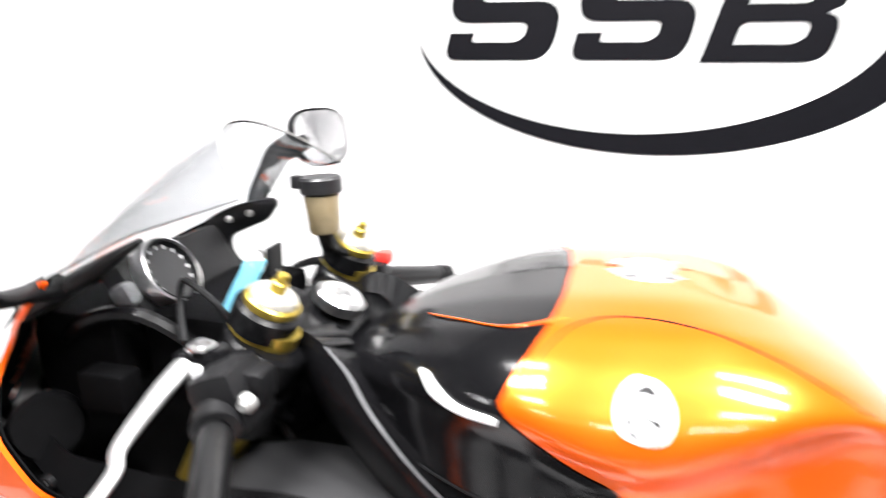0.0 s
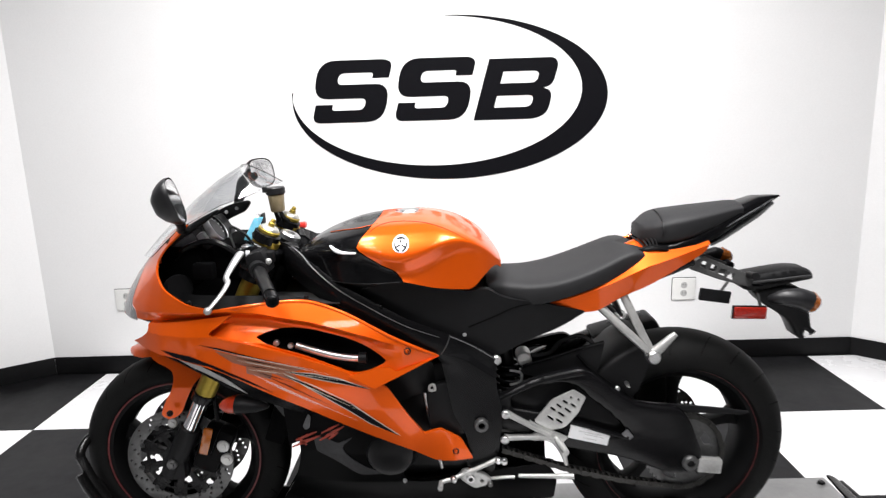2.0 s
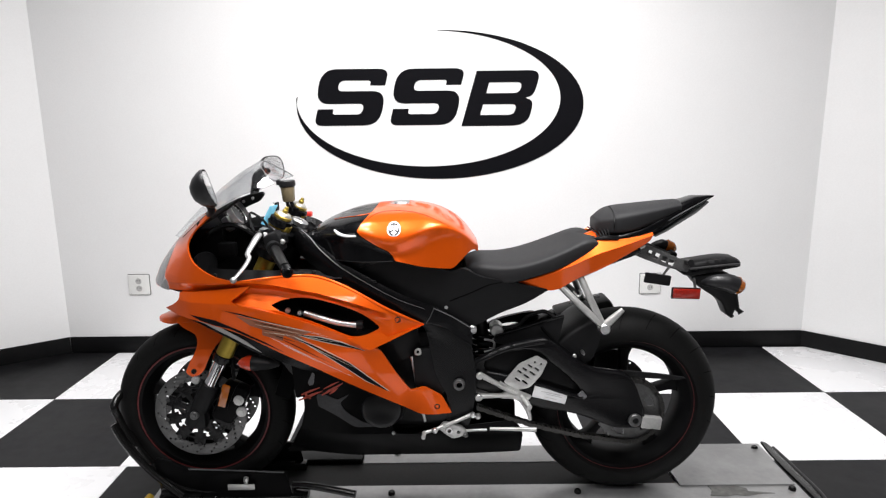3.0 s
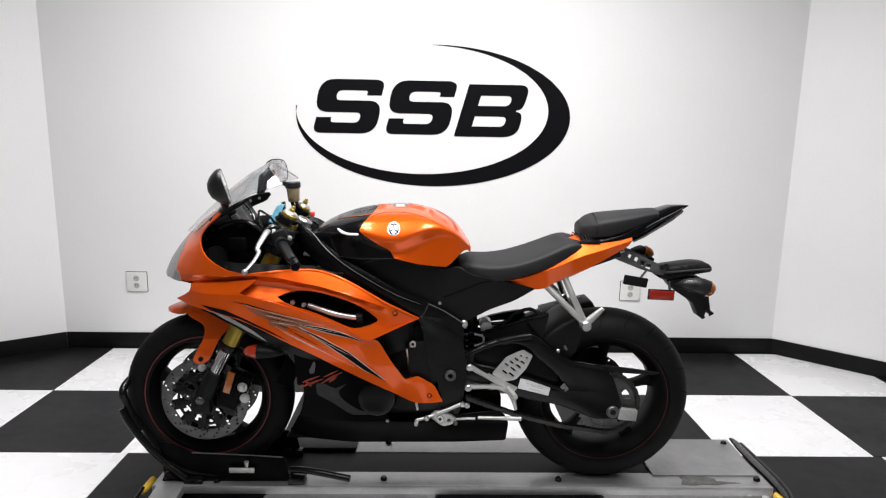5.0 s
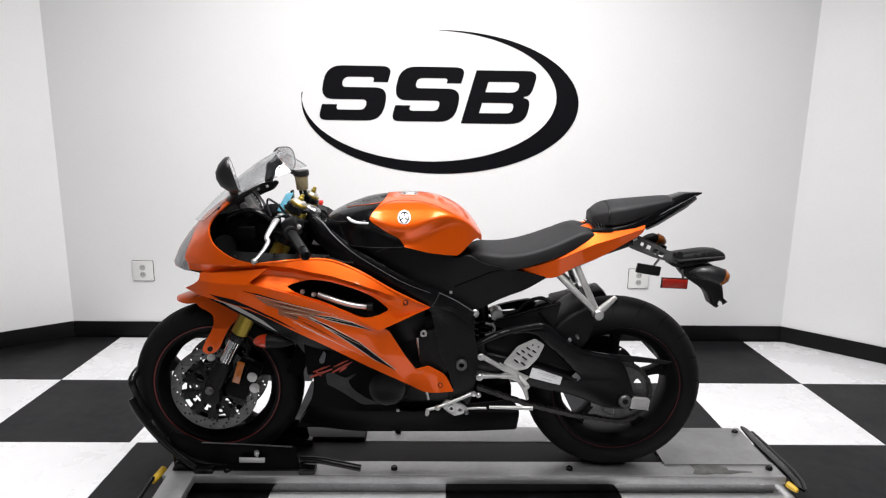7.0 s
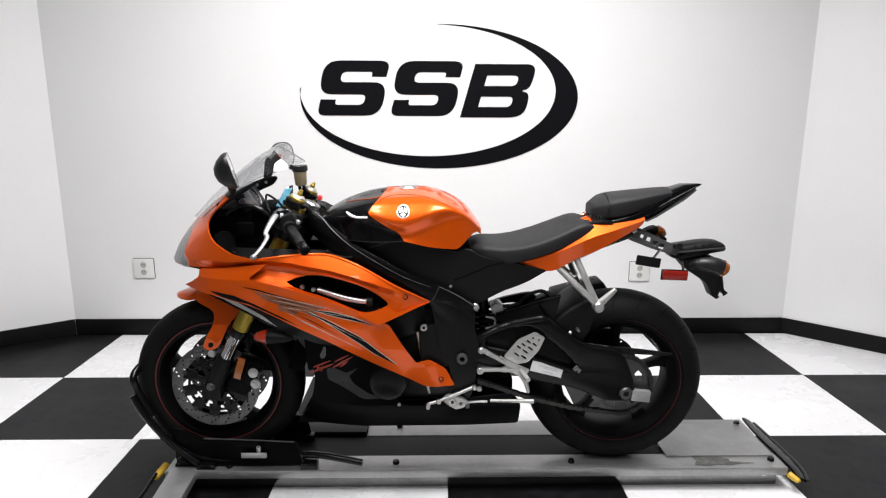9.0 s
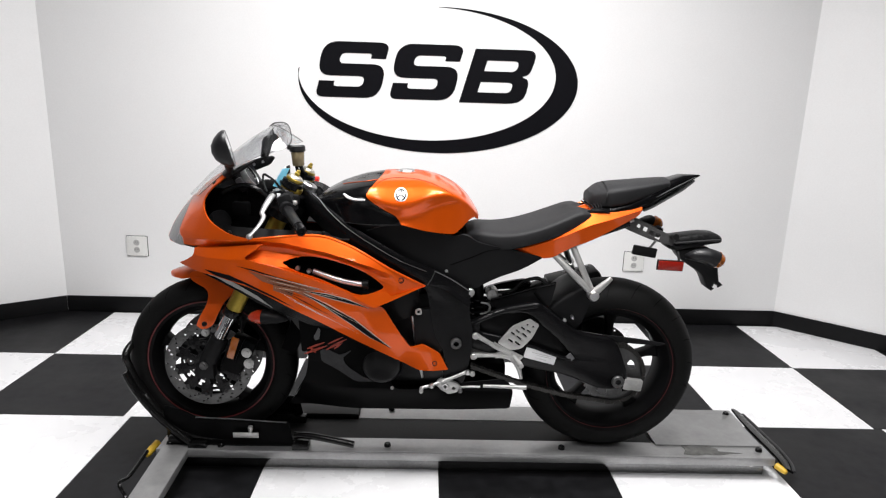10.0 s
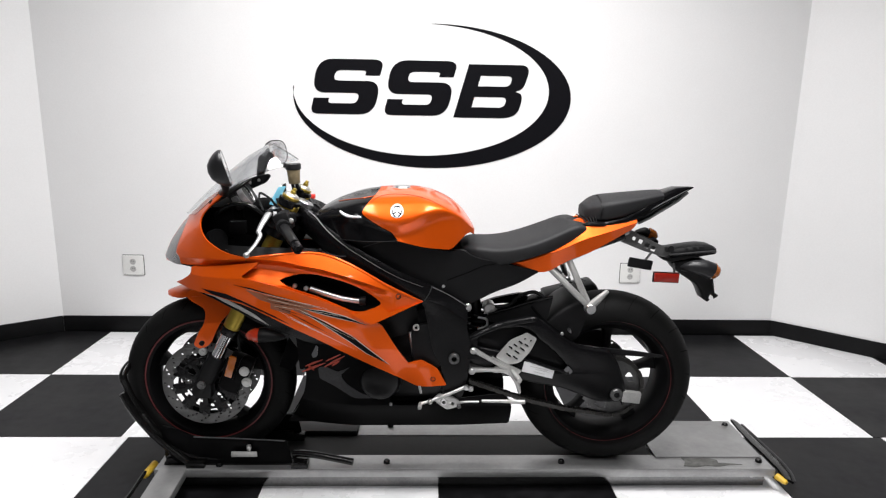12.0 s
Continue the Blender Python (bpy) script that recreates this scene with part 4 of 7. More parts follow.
BLADE = rounded([(-0.738, 0.808, 0.008), (-0.700, 0.812, 0.03), (-0.620, 0.822, 0.03), (-0.560, 0.828, 0.02), (-0.521, 0.832), (-0.541, 0.815, 0.02), (-0.560, 0.802, 0.01), (-0.575, 0.791, 0.010), (-0.552, 0.783, 0.02), (-0.466, 0.763, 0.05), (-0.401, 0.741, 0.05), (-0.323, 0.712, 0.05), (-0.245, 0.678, 0.04), (-0.187, 0.645, 0.01),
                 (-0.158, 0.634, 0.012), (-0.143, 0.607, 0.02), (-0.110, 0.547, 0.03), (-0.074, 0.493, 0.006), (-0.034, 0.504, 0.008), (0.019, 0.474, 0.012), (0.048, 0.417, 0.004), (-0.044, 0.412, 0.02), (-0.089, 0.436, 0.03), (-0.206, 0.505, 0.05), (-0.359, 0.597, 0.05),
                 (-0.443, 0.640, 0.05), (-0.509, 0.678, 0.05), (-0.576, 0.709, 0.05), (-0.665, 0.731, 0.03), (-0.746, 0.739, 0.02), (-0.806, 0.744, 0.004), (-0.772, 0.762, 0.015), (-0.737, 0.786, 0.014)])
blade_bm = sheet([BLADE], blade_w, 0.009, 0.014)
BLADE_L = part("lower_blade", blade_bm.copy(), ORANGE, FAIR_L, "orange blade panel with striped decal", angle=50)
part("lower_blade", mirrored(blade_bm), ORANGE, FAIR_R, angle=50)
blade_bm.free()
FLANGE = rounded([(-0.250, 0.674, 0.004), (-0.178, 0.687, 0.01), (-0.151, 0.687, 0.008), (-0.136, 0.673, 0.006), (-0.030, 0.700), (-0.187, 0.640)])
flange_bm = sheet([FLANGE], lambda x, z: flank_form(x, z) + 0.002 + 0.30 * (0.70 - z), 0.004, 0.02)
part("rear_flange", flange_bm.copy(), ORANGE, FAIR_L, angle=50)
part("rear_flange", mirrored(flange_bm), ORANGE, FAIR_R, angle=50)
flange_bm.free()
LIP = [(-0.545, 0.8500), (-0.474, 0.8555), (-0.400, 0.8585), (-0.350, 0.8560), (-0.309, 0.8460), (-0.262, 0.8265), (-0.223, 0.8060), (-0.180, 0.7800), (-0.138, 0.7550), (-0.085, 0.7265), (-0.036, 0.7015)]
for s, host in ((-1, FAIR_L), (1, FAIR_R)):
    part("rolled_edge", tube([(x, MID + s * (flank(x, z) - 0.0015), z - 0.002) for x, z in LIP], [0.002] + [0.0048] * 9 + [0.002], 10, 4), ORANGE, host, angle=70)


# upper cowl
COWL_FORM = rounded([(-0.860, 0.799, 0.004), (-0.883, 0.803), (-0.872, 0.828, 0.02), (-0.862, 0.850, 0.02), (-0.828, 0.900, 0.03), (-0.787, 0.948, 0.004), (-0.735, 0.985, 0.03), (-0.672, 1.024, 0.03), (-0.612, 1.048, 0.004),
                     (-0.622, 1.034, 0.01), (-0.649, 1.013, 0.03), (-0.676, 0.992, 0.03), (-0.703, 0.967, 0.03), (-0.712, 0.940, 0.03), (-0.687, 0.899, 0.04), (-0.626, 0.862, 0.04), (-0.560, 0.848, 0.004),
                     (-0.563, 0.829, 0.004), (-0.62, 0.823, 0.03), (-0.70, 0.814, 0.03), (-0.753, 0.810, 0.02), (-0.797, 0.807, 0.02)])
cowl_bm = sheet([COWL_FORM], flank, 0.005, 0.010, along=CREASE)
COWL = part("nose_cowl", cowl_bm.copy(), ORANGE, bike, "glossy orange nose cowl around the cockpit", angle=60)
part("cowl_side", mirrored(cowl_bm), ORANGE, COWL, angle=60)
cowl_bm.free()
lining = sheet([COWL_FORM], lambda x, z: flank(x, z) - 0.0085, 0.002, 0.014, along=CREASE)
part("cowl_lining", lining.copy(), DUCT, COWL, "flat black inside of the cowl", angle=60)
part("cowl_lining", mirrored(lining), DUCT, COWL, "flat black inside of the cowl", angle=60)
lining.free()
part("nose_centre", shell([[Vector((nose_x(z) + 0.007 - 0.004 * (1 - s * s), MID + s * (flank(nose_x(z) + 0.004, z) + 0.004), z)) for s in np.linspace(-1, 1, 11)] for z in np.linspace(0.800, 0.948, 16)]), GREY_PLASTIC, COWL, "dark centre between the headlights", angle=60)
LENS = rounded([(-0.880, 0.803, 0.002), (-0.868, 0.830, 0.01), (-0.858, 0.851, 0.02), (-0.828, 0.895, 0.03), (-0.800, 0.930, 0.02), (-0.786, 0.940, 0.004), (-0.785, 0.905, 0.02), (-0.802, 0.868, 0.02), (-0.808, 0.835, 0.01), (-0.790, 0.829, 0.006), (-0.779, 0.804, 0.004)])
for flip in (False, True):
    bm = sheet([LENS], flank, 0.002, 0.012, 0.0045)
    bowl = sheet([LENS], flank, 0.0008, 0.012, 0.0012)
    lens = part("headlight", mirrored(bm) if flip else bm, CLEAR_LENS, COWL, "clear slanted headlight lens", angle=60)
    part("headlight_bowl", mirrored(bowl) if flip else bowl, REFLECTOR, lens, "bright reflector behind the lens", angle=60)
part("nose_underside", shell([[Vector((x, MID + w, z)) for w in np.linspace(-ww, ww, 11)] for x, ww, z in ((-0.872, 0.03, 0.799), (-0.82, 0.10, 0.801), (-0.76, 0.15, 0.803), (-0.70, 0.18, 0.800), (-0.62, 0.18, 0.79))]), MATT_BLACK, COWL, "black intake under the nose")

# windscreen
rows = []
for i in range(15):
    t = i / 14
    xm = ramp(t, [(0, -0.795), (0.25, -0.738), (0.55, -0.650), (0.8, -0.588), (1, -0.532)])
    zm = ramp(t, [(0, 0.950), (0.25, 1.008), (0.55, 1.090), (0.8, 1.138), (1, 1.170)])
    xe = ramp(t, [(0, -0.728), (0.3, -0.640), (0.7, -0.545), (1, -0.462)])
    ze = ramp(t, [(0, 0.962), (0.3, 1.035), (0.7, 1.085), (1, 1.112)])
    we = ramp(t, [(0, 0.150), (0.3, 0.185), (0.7, 0.165), (1, 0.122)])
    rows.append([Vector((xm + (xe - xm) * abs(s) ** 2.2, MID + s * we, zm + (ze - zm) * abs(s) ** 2.2)) for s in np.linspace(-1, 1, 25)])
SCR = part("windscreen", shell(rows, 0.0018), SCREEN, bike, "lightly smoked clear windscreen", angle=60)
STAY_FORM = rounded([(-0.704, 0.999, 0.004), (-0.663, 1.031, 0.02), (-0.618, 1.051, 0.02), (-0.570, 1.060, 0.008), (-0.562, 1.052, 0.006), (-0.578, 1.029, 0.01), (-0.606, 1.017, 0.02), (-0.636, 1.003, 0.01), (-0.638, 0.982, 0.01), (-0.621, 0.962, 0.006), (-0.659, 0.966, 0.02), (-0.689, 0.986, 0.01)])
part("screen_edge", tube([p + Vector((0.001, 0, 0.001)) for p in rows[-1][::2]], 0.0009, 6, 2), SILVER, SCR, "pale rounded screen edge")
for s in (-1, 1):
    if s > 0:
        stay = part("screen_stay", plate([STAY_FORM], -0.121, -0.106, 0.004), MATT_BLACK, bike, "black fairing stay behind the screen")
        for q, z in ((-0.633, 1.028), (-0.602, 1.038)):
            bolt(q, -0.1215, z, 0.005, SILVER, stay, "stay_screw", 0.004)
        arm = [(-0.600, -0.112, 1.044), (-0.602, -0.090, 1.064), (-0.606, -0.050, 1.086), (-0.612, -0.005, 1.105), (-0.606, 0.040, 1.116)]
        thick = [0.012, 0.015, 0.018, 0.022, 0.026]
    else:
        part("screen_stay", tube([(-0.675, MID - 0.158, 0.998), (-0.63, MID - 0.156, 1.026), (-0.59, MID - 0.150, 1.050), (-0.555, MID - 0.140, 1.072)], [0.016, 0.020, 0.016, 0.006], 12, 5, flat=0.5), MATT_BLACK, bike, "black fairing stay behind the screen")
        arm = [(-0.632, MID - 0.165, 1.030), (-0.625, MID - 0.200, 1.036), (-0.600, MID - 0.255, 1.052), (-0.592, MID - 0.29, 1.082)]
        thick = [0.018, 0.011, 0.010, 0.014]
    mir = part("mirror", tube(arm, thick, 12, 5, flat=0.75), MATT_BLACK, bike, "black mirror stalk")
    # shell: a bowl whose mouth faces the rider
    face_n = Vector((0.94, 0.24, 0.28) if s < 0 else (0.91, -0.36, 0.25)).normalized()
    e1 = Vector((0, 0, 1)) - face_n * face_n.z
    e1.normalize()
    e2 = face_n.cross(e1)
    mc = Vector((-0.578, MID + s * 0.325, 1.120 if s < 0 else 1.122))
    tall = 0.050 if s < 0 else 0.045

    def ring(scale, back):
        pts = []
        for k in range(28):
            a = 2 * math.pi * k / 28
            c, q = math.cos(a), math.sin(a)
            c, q = math.copysign(abs(c) ** 0.72, c), math.copysign(abs(q) ** 0.72, q)
            wide = 0.058 * (1 + 0.10 * q)
            pts.append(mc + e1 * (tall * q * scale) + e2 * (wide * c * scale) - face_n * back)
        return pts
    bowl = grid_mesh([ring(1.0, -0.004), ring(1.03, 0.003), ring(0.95, 0.013), ring(0.74, 0.028), ring(0.42, 0.041), ring(0.02, 0.046)], True)
    part("mirror_shell", bowl, SATIN_BLACK, mir, "satin black mirror shell", angle=60)
    disc = bmesh.new()
    disc.faces.new([disc.verts.new(p) for p in ring(0.93, -0.0035)])
    bmesh.ops.solidify(disc, geom=disc.faces[:], thickness=0.002)
    part("mirror_glass", disc, MIRROR, mir, "mirror glass")

# inner nose, dark trim by the bars
TRIM = rounded([(-0.70, 0.872, 0.03), (-0.64, 0.860, 0.02), (-0.575, 0.846, 0.02), (-0.40, 0.856, 0.02), (-0.305, 0.846, 0.004), (-0.345, 0.858, 0.01), (-0.405, 0.868, 0.02), (-0.50, 0.872, 0.03), (-0.62, 0.876, 0.03), (-0.70, 0.895, 0.02)])
trim_bm = sheet([TRIM], lambda x, z: flank(x, 0.845) - 0.008 - 0.9 * max(0, z - 0.84), 0.004)
t_l = part("inner_trim", trim_bm.copy(), BELLY_BLACK, bike, "black inner trim panel", angle=50)
part("inner_trim", mirrored(trim_bm), BELLY_BLACK, bike, "black inner trim panel", angle=50)
trim_bm.free()
for s in (-1, 1):
    part("cockpit_panel", shell([[Vector((x, MID + s * (flank(x, 0.845) - 0.012 + (a - flank(x, 0.845) + 0.012) * u), 0.846 + h * u)) for u in np.linspace(0, 1, 6)] for x, a, h in ((-0.50, 0.10, 0.0), (-0.44, 0.075, 0.0), (-0.38, 0.07, -0.004), (-0.32, 0.08, -0.01), (-0.27, 0.10, -0.03))], 0.003), GREY_PLASTIC, bike, "dark grey panel beside the fork", angle=60)
for bx in (-0.62, -0.345):
    bolt(bx, MID - flank(bx, 0.845) + 0.016, 0.862, 0.006, MATT_BLACK, t_l, "trim_screw", 0.004)
part("cockpit_floor", box(-0.335, MID, 0.818, 0.34, 0.33, 0.010, 0.003), DUCT, bike, "black panel under the steering head")
part("air_duct", box(-0.63, MID, 0.84, 0.20, 0.20, 0.12, 0.03), DUCT, bike, "black air duct inside the nose")
part("dash_bracket", box(-0.55, MID, 0.935, 0.10, 0.20, 0.10, 0.02), DUCT, bike)
part("lamp_housing", box(-0.675, MID, 0.93, 0.11, 0.23, 0.11, 0.03), DUCT, bike, "black back of the headlamp unit")
part("relay_box", box(-0.60, MID - 0.15, 0.925, 0.05, 0.03, 0.04, 0.006), DUCT, bike)
part("horn", lathe([(0, 0.02), (0.03, 0.02), (0.034, 0.012), (0.034, -0.004), (0.02, -0.02), (0, -0.02)], (-0.665, MID - 0.165, 0.885), (0.6, -0.6, 0.3), 20), DUCT, bike)
part("front_subframe", tube([(-0.72, MID - 0.08, 0.90), (-0.66, MID - 0.12, 0.97), (-0.58, MID - 0.12, 0.99), (-0.50, MID - 0.09, 0.92), (-0.46, MID - 0.06, 0.86)], 0.008, 8), FRAME_BLACK, bike)
def tank_top(x):
    return soft_ramp(x, [(-0.42, 0.93), (-0.37, 0.966), (-0.316, 0.999), (-0.243, 1.024), (-0.185, 1.034), (-0.133, 1.039), (-0.060, 1.040), (0.0, 1.026), (0.06, 0.997), (0.10, 0.966), (0.126, 0.930), (0.143, 0.895), (0.16, 0.87)])


def tank_half(x):
    return soft_ramp(x, [(-0.42, 0.055), (-0.36, 0.098), (-0.30, 0.146), (-0.25, 0.186), (-0.205, 0.206), (-0.15, 0.214), (-0.08, 0.209), (-0.02, 0.198), (0.05, 0.166), (0.09, 0.140), (0.125, 0.085), (0.15, 0.035), (0.18, 0.0)])


def tank_low(x):
    return ramp(x, [(-0.42, 0.890), (-0.36, 0.892), (-0.30, 0.890), (-0.24, 0.892), (-0.108, 0.895), (-0.039, 0.876), (0.012, 0.867), (0.050, 0.862), (0.062, 0.867), (0.090, 0.893), (0.108, 0.905), (0.122, 0.905), (0.143, 0.885), (0.15, 0.875)])


def tank_crease(x):
    """Lower edge of the bulge, over the hollow for the rider's knee."""
    return soft_ramp(x, [(-0.42, 0.922), (-0.36, 0.935), (-0.30, 0.945), (-0.24, 0.962), (-0.205, 0.966), (-0.15, 0.946), (-0.11, 0.938), (-0.07, 0.950), (-0.02, 0.973), (0.03, 0.984), (0.08, 0.962), (0.12, 0.920), (0.15, 0.875)])


def tank_knee(x):
    """How far the knee panel stands in from the bulge."""
    return soft_ramp(x, [(-0.30, 0.004), (-0.23, 0.008), (-0.17, 0.014), (-0.12, 0.022), (-0.06, 0.024), (0.0, 0.019), (0.05, 0.011), (0.09, 0.004), (0.12, 0.001)])


@functools.lru_cache(maxsize=None)
def tank_section(x):
    """Half section from the lower edge to the middle of the top, as widths and heights."""
    zt, zb, w, zc, inset = tank_top(x), tank_low(x), tank_half(x), tank_crease(x), tank_knee(x)
    zc = min(max(zc, zb + 0.012), zt - 0.012)
    rise = zt - zc
    drop = min(1.3 * inset, 0.6 * (zc - zb))
    knots = [(w - 0.6 * inset, zb), (w - inset, zc - drop), (w - 0.003, zc + 0.004), (w, zc + 0.14 * rise), (0.95 * w, zc + 0.37 * rise), (0.83 * w, zc + 0.63 * rise),
             (0.63 * w, zc + 0.825 * rise), (0.36 * w, zc + 0.945 * rise), (0.0, zt)]
    run = np.concatenate([[0], np.cumsum([math.hypot(b[0] - a[0], b[1] - a[1]) for a, b in zip(knots, knots[1:])])])
    even = np.linspace(0, run[-1], 73)
    ws, zs = np.interp(even, run, [k[0] for k in knots]), np.interp(even, run, [k[1] for k in knots])
    for k in range(7):
        ws[1:-1], zs[1:-1] = (ws[:-2] + 2 * ws[1:-1] + ws[2:]) / 4, (zs[:-2] + 2 * zs[1:-1] + zs[2:]) / 4
    return ws, zs


def tank_point(x, v):
    s, a = (-1 if v < 0 else 1), (1 - abs(v)) * 72
    ws, zs = tank_section(round(x, 4))
    k = min(int(a), 71)
    f = a - k
    return Vector((x, MID + s * (ws[k] + (ws[k + 1] - ws[k]) * f), zs[k] + (zs[k + 1] - zs[k]) * f))


@functools.lru_cache(maxsize=None)
def tank_split(v):
    """Where black gives way to orange on one line along the tank."""
    x = -0.17
    for k in range(14):
        z = tank_point(x, v).z
        x += 0.5 * (ramp(z, [(0.888, -0.106), (0.900, -0.112), (0.922, -0.128), (0.938, -0.159), (0.960, -0.193), (0.974, -0.213), (0.982, -0.217), (1.0, -0.206), (1.014, -0.193), (1.03, -0.176), (1.042, -0.166)]) - x)
    return x


def on_tank(x, z, proud):
    """A place on the left flank of the tank above the crease."""
    ws, zs = tank_section(round(x, 4))
    return MID - float(np.interp(z, zs[20:], ws[20:])) - proud


V = np.linspace(-1, 1, 97)
fuel = part("fuel_tank", shell([[tank_point(tank_split(abs(v)) + (0.133 - tank_split(abs(v))) * u, v) for v in V] for u in np.linspace(0, 1, 44)], 0.004), ORANGE, bike, "glossy orange fuel tank", angle=60)
cover = part("tank_front_cover", shell([[tank_point(-0.41 + (tank_split(abs(v)) - 0.002 + 0.41) * u, v) + Vector((0, 0, -0.0015)) for v in V] for u in np.linspace(0, 1, 24)], 0.004), GLOSS_BLACK, bike, "glossy black cover ahead of the tank", angle=60)
part("cover_edge", tube([(x, on_tank(x, z, 0.0), z) for x, z in ((-0.300, 0.998), (-0.27, 1.006), (-0.219, 1.016), (-0.172, 1.024))], 0.0011, 6), ORANGE, cover, "thin orange edge line")
part("cover_hem", tube([tank_point(x, -1) + Vector((0, -0.0008, 0.0)) for x in (-0.35, -0.31, -0.27, -0.22, -0.17, -0.118)], 0.0013, 6), MATT_BLACK, cover)
# the curved white highlight here is put into the clip's colour
part("cover_clip", tube([(x, on_tank(x, z, 0.003), z) for x, z in ((-0.288, 0.976), (-0.272, 0.969), (-0.250, 0.966), (-0.220, 0.968))], [0.003, 0.0050, 0.004, 0.003], 8), WHITE_PRINT, cover, "small clip coloured white for its highlight")
# filler cap
fc = Vector((-0.100, MID, 1.0325))
cap = part("filler_cap", lathe([(0.040, -0.004), (0.042, 0.002), (0.040, 0.005), (0.026, 0.006), (0.024, 0.009), (0, 0.009)], fc, "z", 32), LEVER, fuel, "brushed metal filler cap ring")
for k in range(6):
    a = 2 * math.pi * k / 6
    part("cap_screw", lathe([(0, 0.0065), (0.003, 0.0065), (0.004, 0.004)], fc + Vector((0.034 * math.cos(a), 0.034 * math.sin(a), 0)), "z", 10), MATT_BLACK, cap)


def tank_badge(loops, mat, name, parent, proud, label=""):
    bm = filled(loops)
    for k in range(4):
        bmesh.ops.subdivide_edges(bm, edges=[e for e in bm.edges if e.calc_length() > 0.008], cuts=1)
        bmesh.ops.triangulate(bm, faces=bm.faces[:])
    for v in bm.verts:
        x, z = v.co.x, v.co.y
        v.co = Vector((x, on_tank(x, z, proud), z))
    bmesh.ops.recalc_face_normals(bm, faces=bm.faces)
    if sum(f.normal.y for f in bm.faces) > 0:
        bmesh.ops.reverse_faces(bm, faces=bm.faces)
    bmesh.ops.solidify(bm, geom=bm.faces[:], thickness=0.001)
    return part(name, bm, mat, parent, label, angle=60)


LX, LZ = -0.112, 0.986
badge = tank_badge([circle(LX, LZ, 0.0195, 36)], WHITE_PRINT, "tank_badge", fuel, 0.0022, "white round badge with dark marks")
for k in range(3):
    a = radians(120 * k + 90)
    prong = [(0.0015, 0.0011), (0.0125, 0.0019), (0.0125, -0.0019), (0.0015, -0.0011)]
    tank_badge([[(LX + u * math.cos(a) - w * math.sin(a), LZ + u * math.sin(a) + w * math.cos(a)) for u, w in prong]], MATT_BLACK, "badge_mark", badge, 0.0034)
    arc = np.linspace(a - 0.80, a + 0.80, 9)
    tank_badge([[(LX + r * math.cos(q), LZ + r * math.sin(q)) for r, run in ((0.0154, arc), (0.0122, arc[::-1])) for q in run]], MATT_BLACK, "badge_arc", badge, 0.0034)
PIN = [(-0.194, 1.008), (-0.184, 1.017), (-0.166, 1.0255), (-0.140, 1.0295), (-0.106, 1.0305), (-0.074, 1.0295), (-0.045, 1.0255), (-0.012, 1.0165), (0.016, 1.005), (0.045, 0.989)]
part("pinstripe", tube([(x, on_tank(x, z - 0.0035, 0.0002), z - 0.0035) for x, z in PIN], 0.0009, 6), MATT_BLACK, fuel, "thin black pinstripe")

# frame spars
SPAR = rounded([(-0.43, 0.985, 0.02), (-0.385, 0.972, 0.03), (-0.342, 0.934, 0.04), (-0.264, 0.880, 0.05), (-0.185, 0.834, 0.05), (-0.088, 0.780, 0.04), (-0.002, 0.746, 0.03), (0.06, 0.714, 0.03), (0.114, 0.682, 0.02),
                (0.108, 0.61, 0.04), (0.128, 0.535, 0.04), (0.118, 0.44, 0.05), (0.10, 0.36, 0.02), (0.03, 0.38, 0.02), (0.042, 0.46, 0.04), (0.00, 0.53, 0.03), (-0.012, 0.60, 0.04), (-0.029, 0.69, 0.03),
                (-0.14, 0.742, 0.05), (-0.229, 0.788, 0.05), (-0.33, 0.840, 0.05), (-0.41, 0.90, 0.04), (-0.455, 0.94, 0.02)])


SPAR_LINE = [(-0.44, 0.975), (-0.385, 0.932), (-0.33, 0.890), (-0.26, 0.838), (-0.15, 0.780), (-0.02, 0.715), (0.06, 0.66), (0.12, 0.6)]


def spar_w(x, z):
    d = (z - ramp(x, SPAR_LINE)) / 0.048
    w = ramp(x, [(-0.46, 0.060), (-0.40, 0.098), (-0.34, 0.126), (-0.28, 0.148), (-0.20, 0.154), (-0.10, 0.156), (0.13, 0.156)])
    return w + 0.016 * max(0.0, 1 - d * d) * ramp(x, [(-0.1, 1), (0.02, 0.3), (0.06, 0)]) + 0.006 * math.sin(max(0, min(1, (z - 0.35) / 0.4)) * math.pi)


spar_bm = sheet([SPAR], spar_w, 0.05, 0.014)
SP = part("frame_spar", spar_bm.copy(), FRAME_BLACK, bike, "satin black aluminium frame spar", angle=50)
part("frame_spar", mirrored(spar_bm), FRAME_BLACK, bike, "satin black aluminium frame spar", angle=50)
spar_bm.free()
part("spar_seam", tube([(-0.002, MID - spar_w(0, 0.745) - 0.001, 0.744), (-0.012, MID - spar_w(0, 0.72) - 0.001, 0.72), (-0.026, MID - spar_w(0, 0.70) - 0.001, 0.698)], 0.002, 6), GREY_PLASTIC, SP)
# pale tubes stand in for the highlights on the spar's crease and upper edge
part("spar_crease", tube([(x, MID - spar_w(x, z) - 0.001, z) for x, z in ((-0.392, 0.972), (-0.365, 0.952), (-0.336, 0.921), (-0.279, 0.875), (-0.209, 0.830), (-0.115, 0.777), (-0.03, 0.742))], [0.0012, 0.0022, 0.0022, 0.0021, 0.0018, 0.0014, 0.0008], 6, flat=0.7), WORN_GLINT_GREY, SP, "highlight drawn as a pale line along the spar crease")
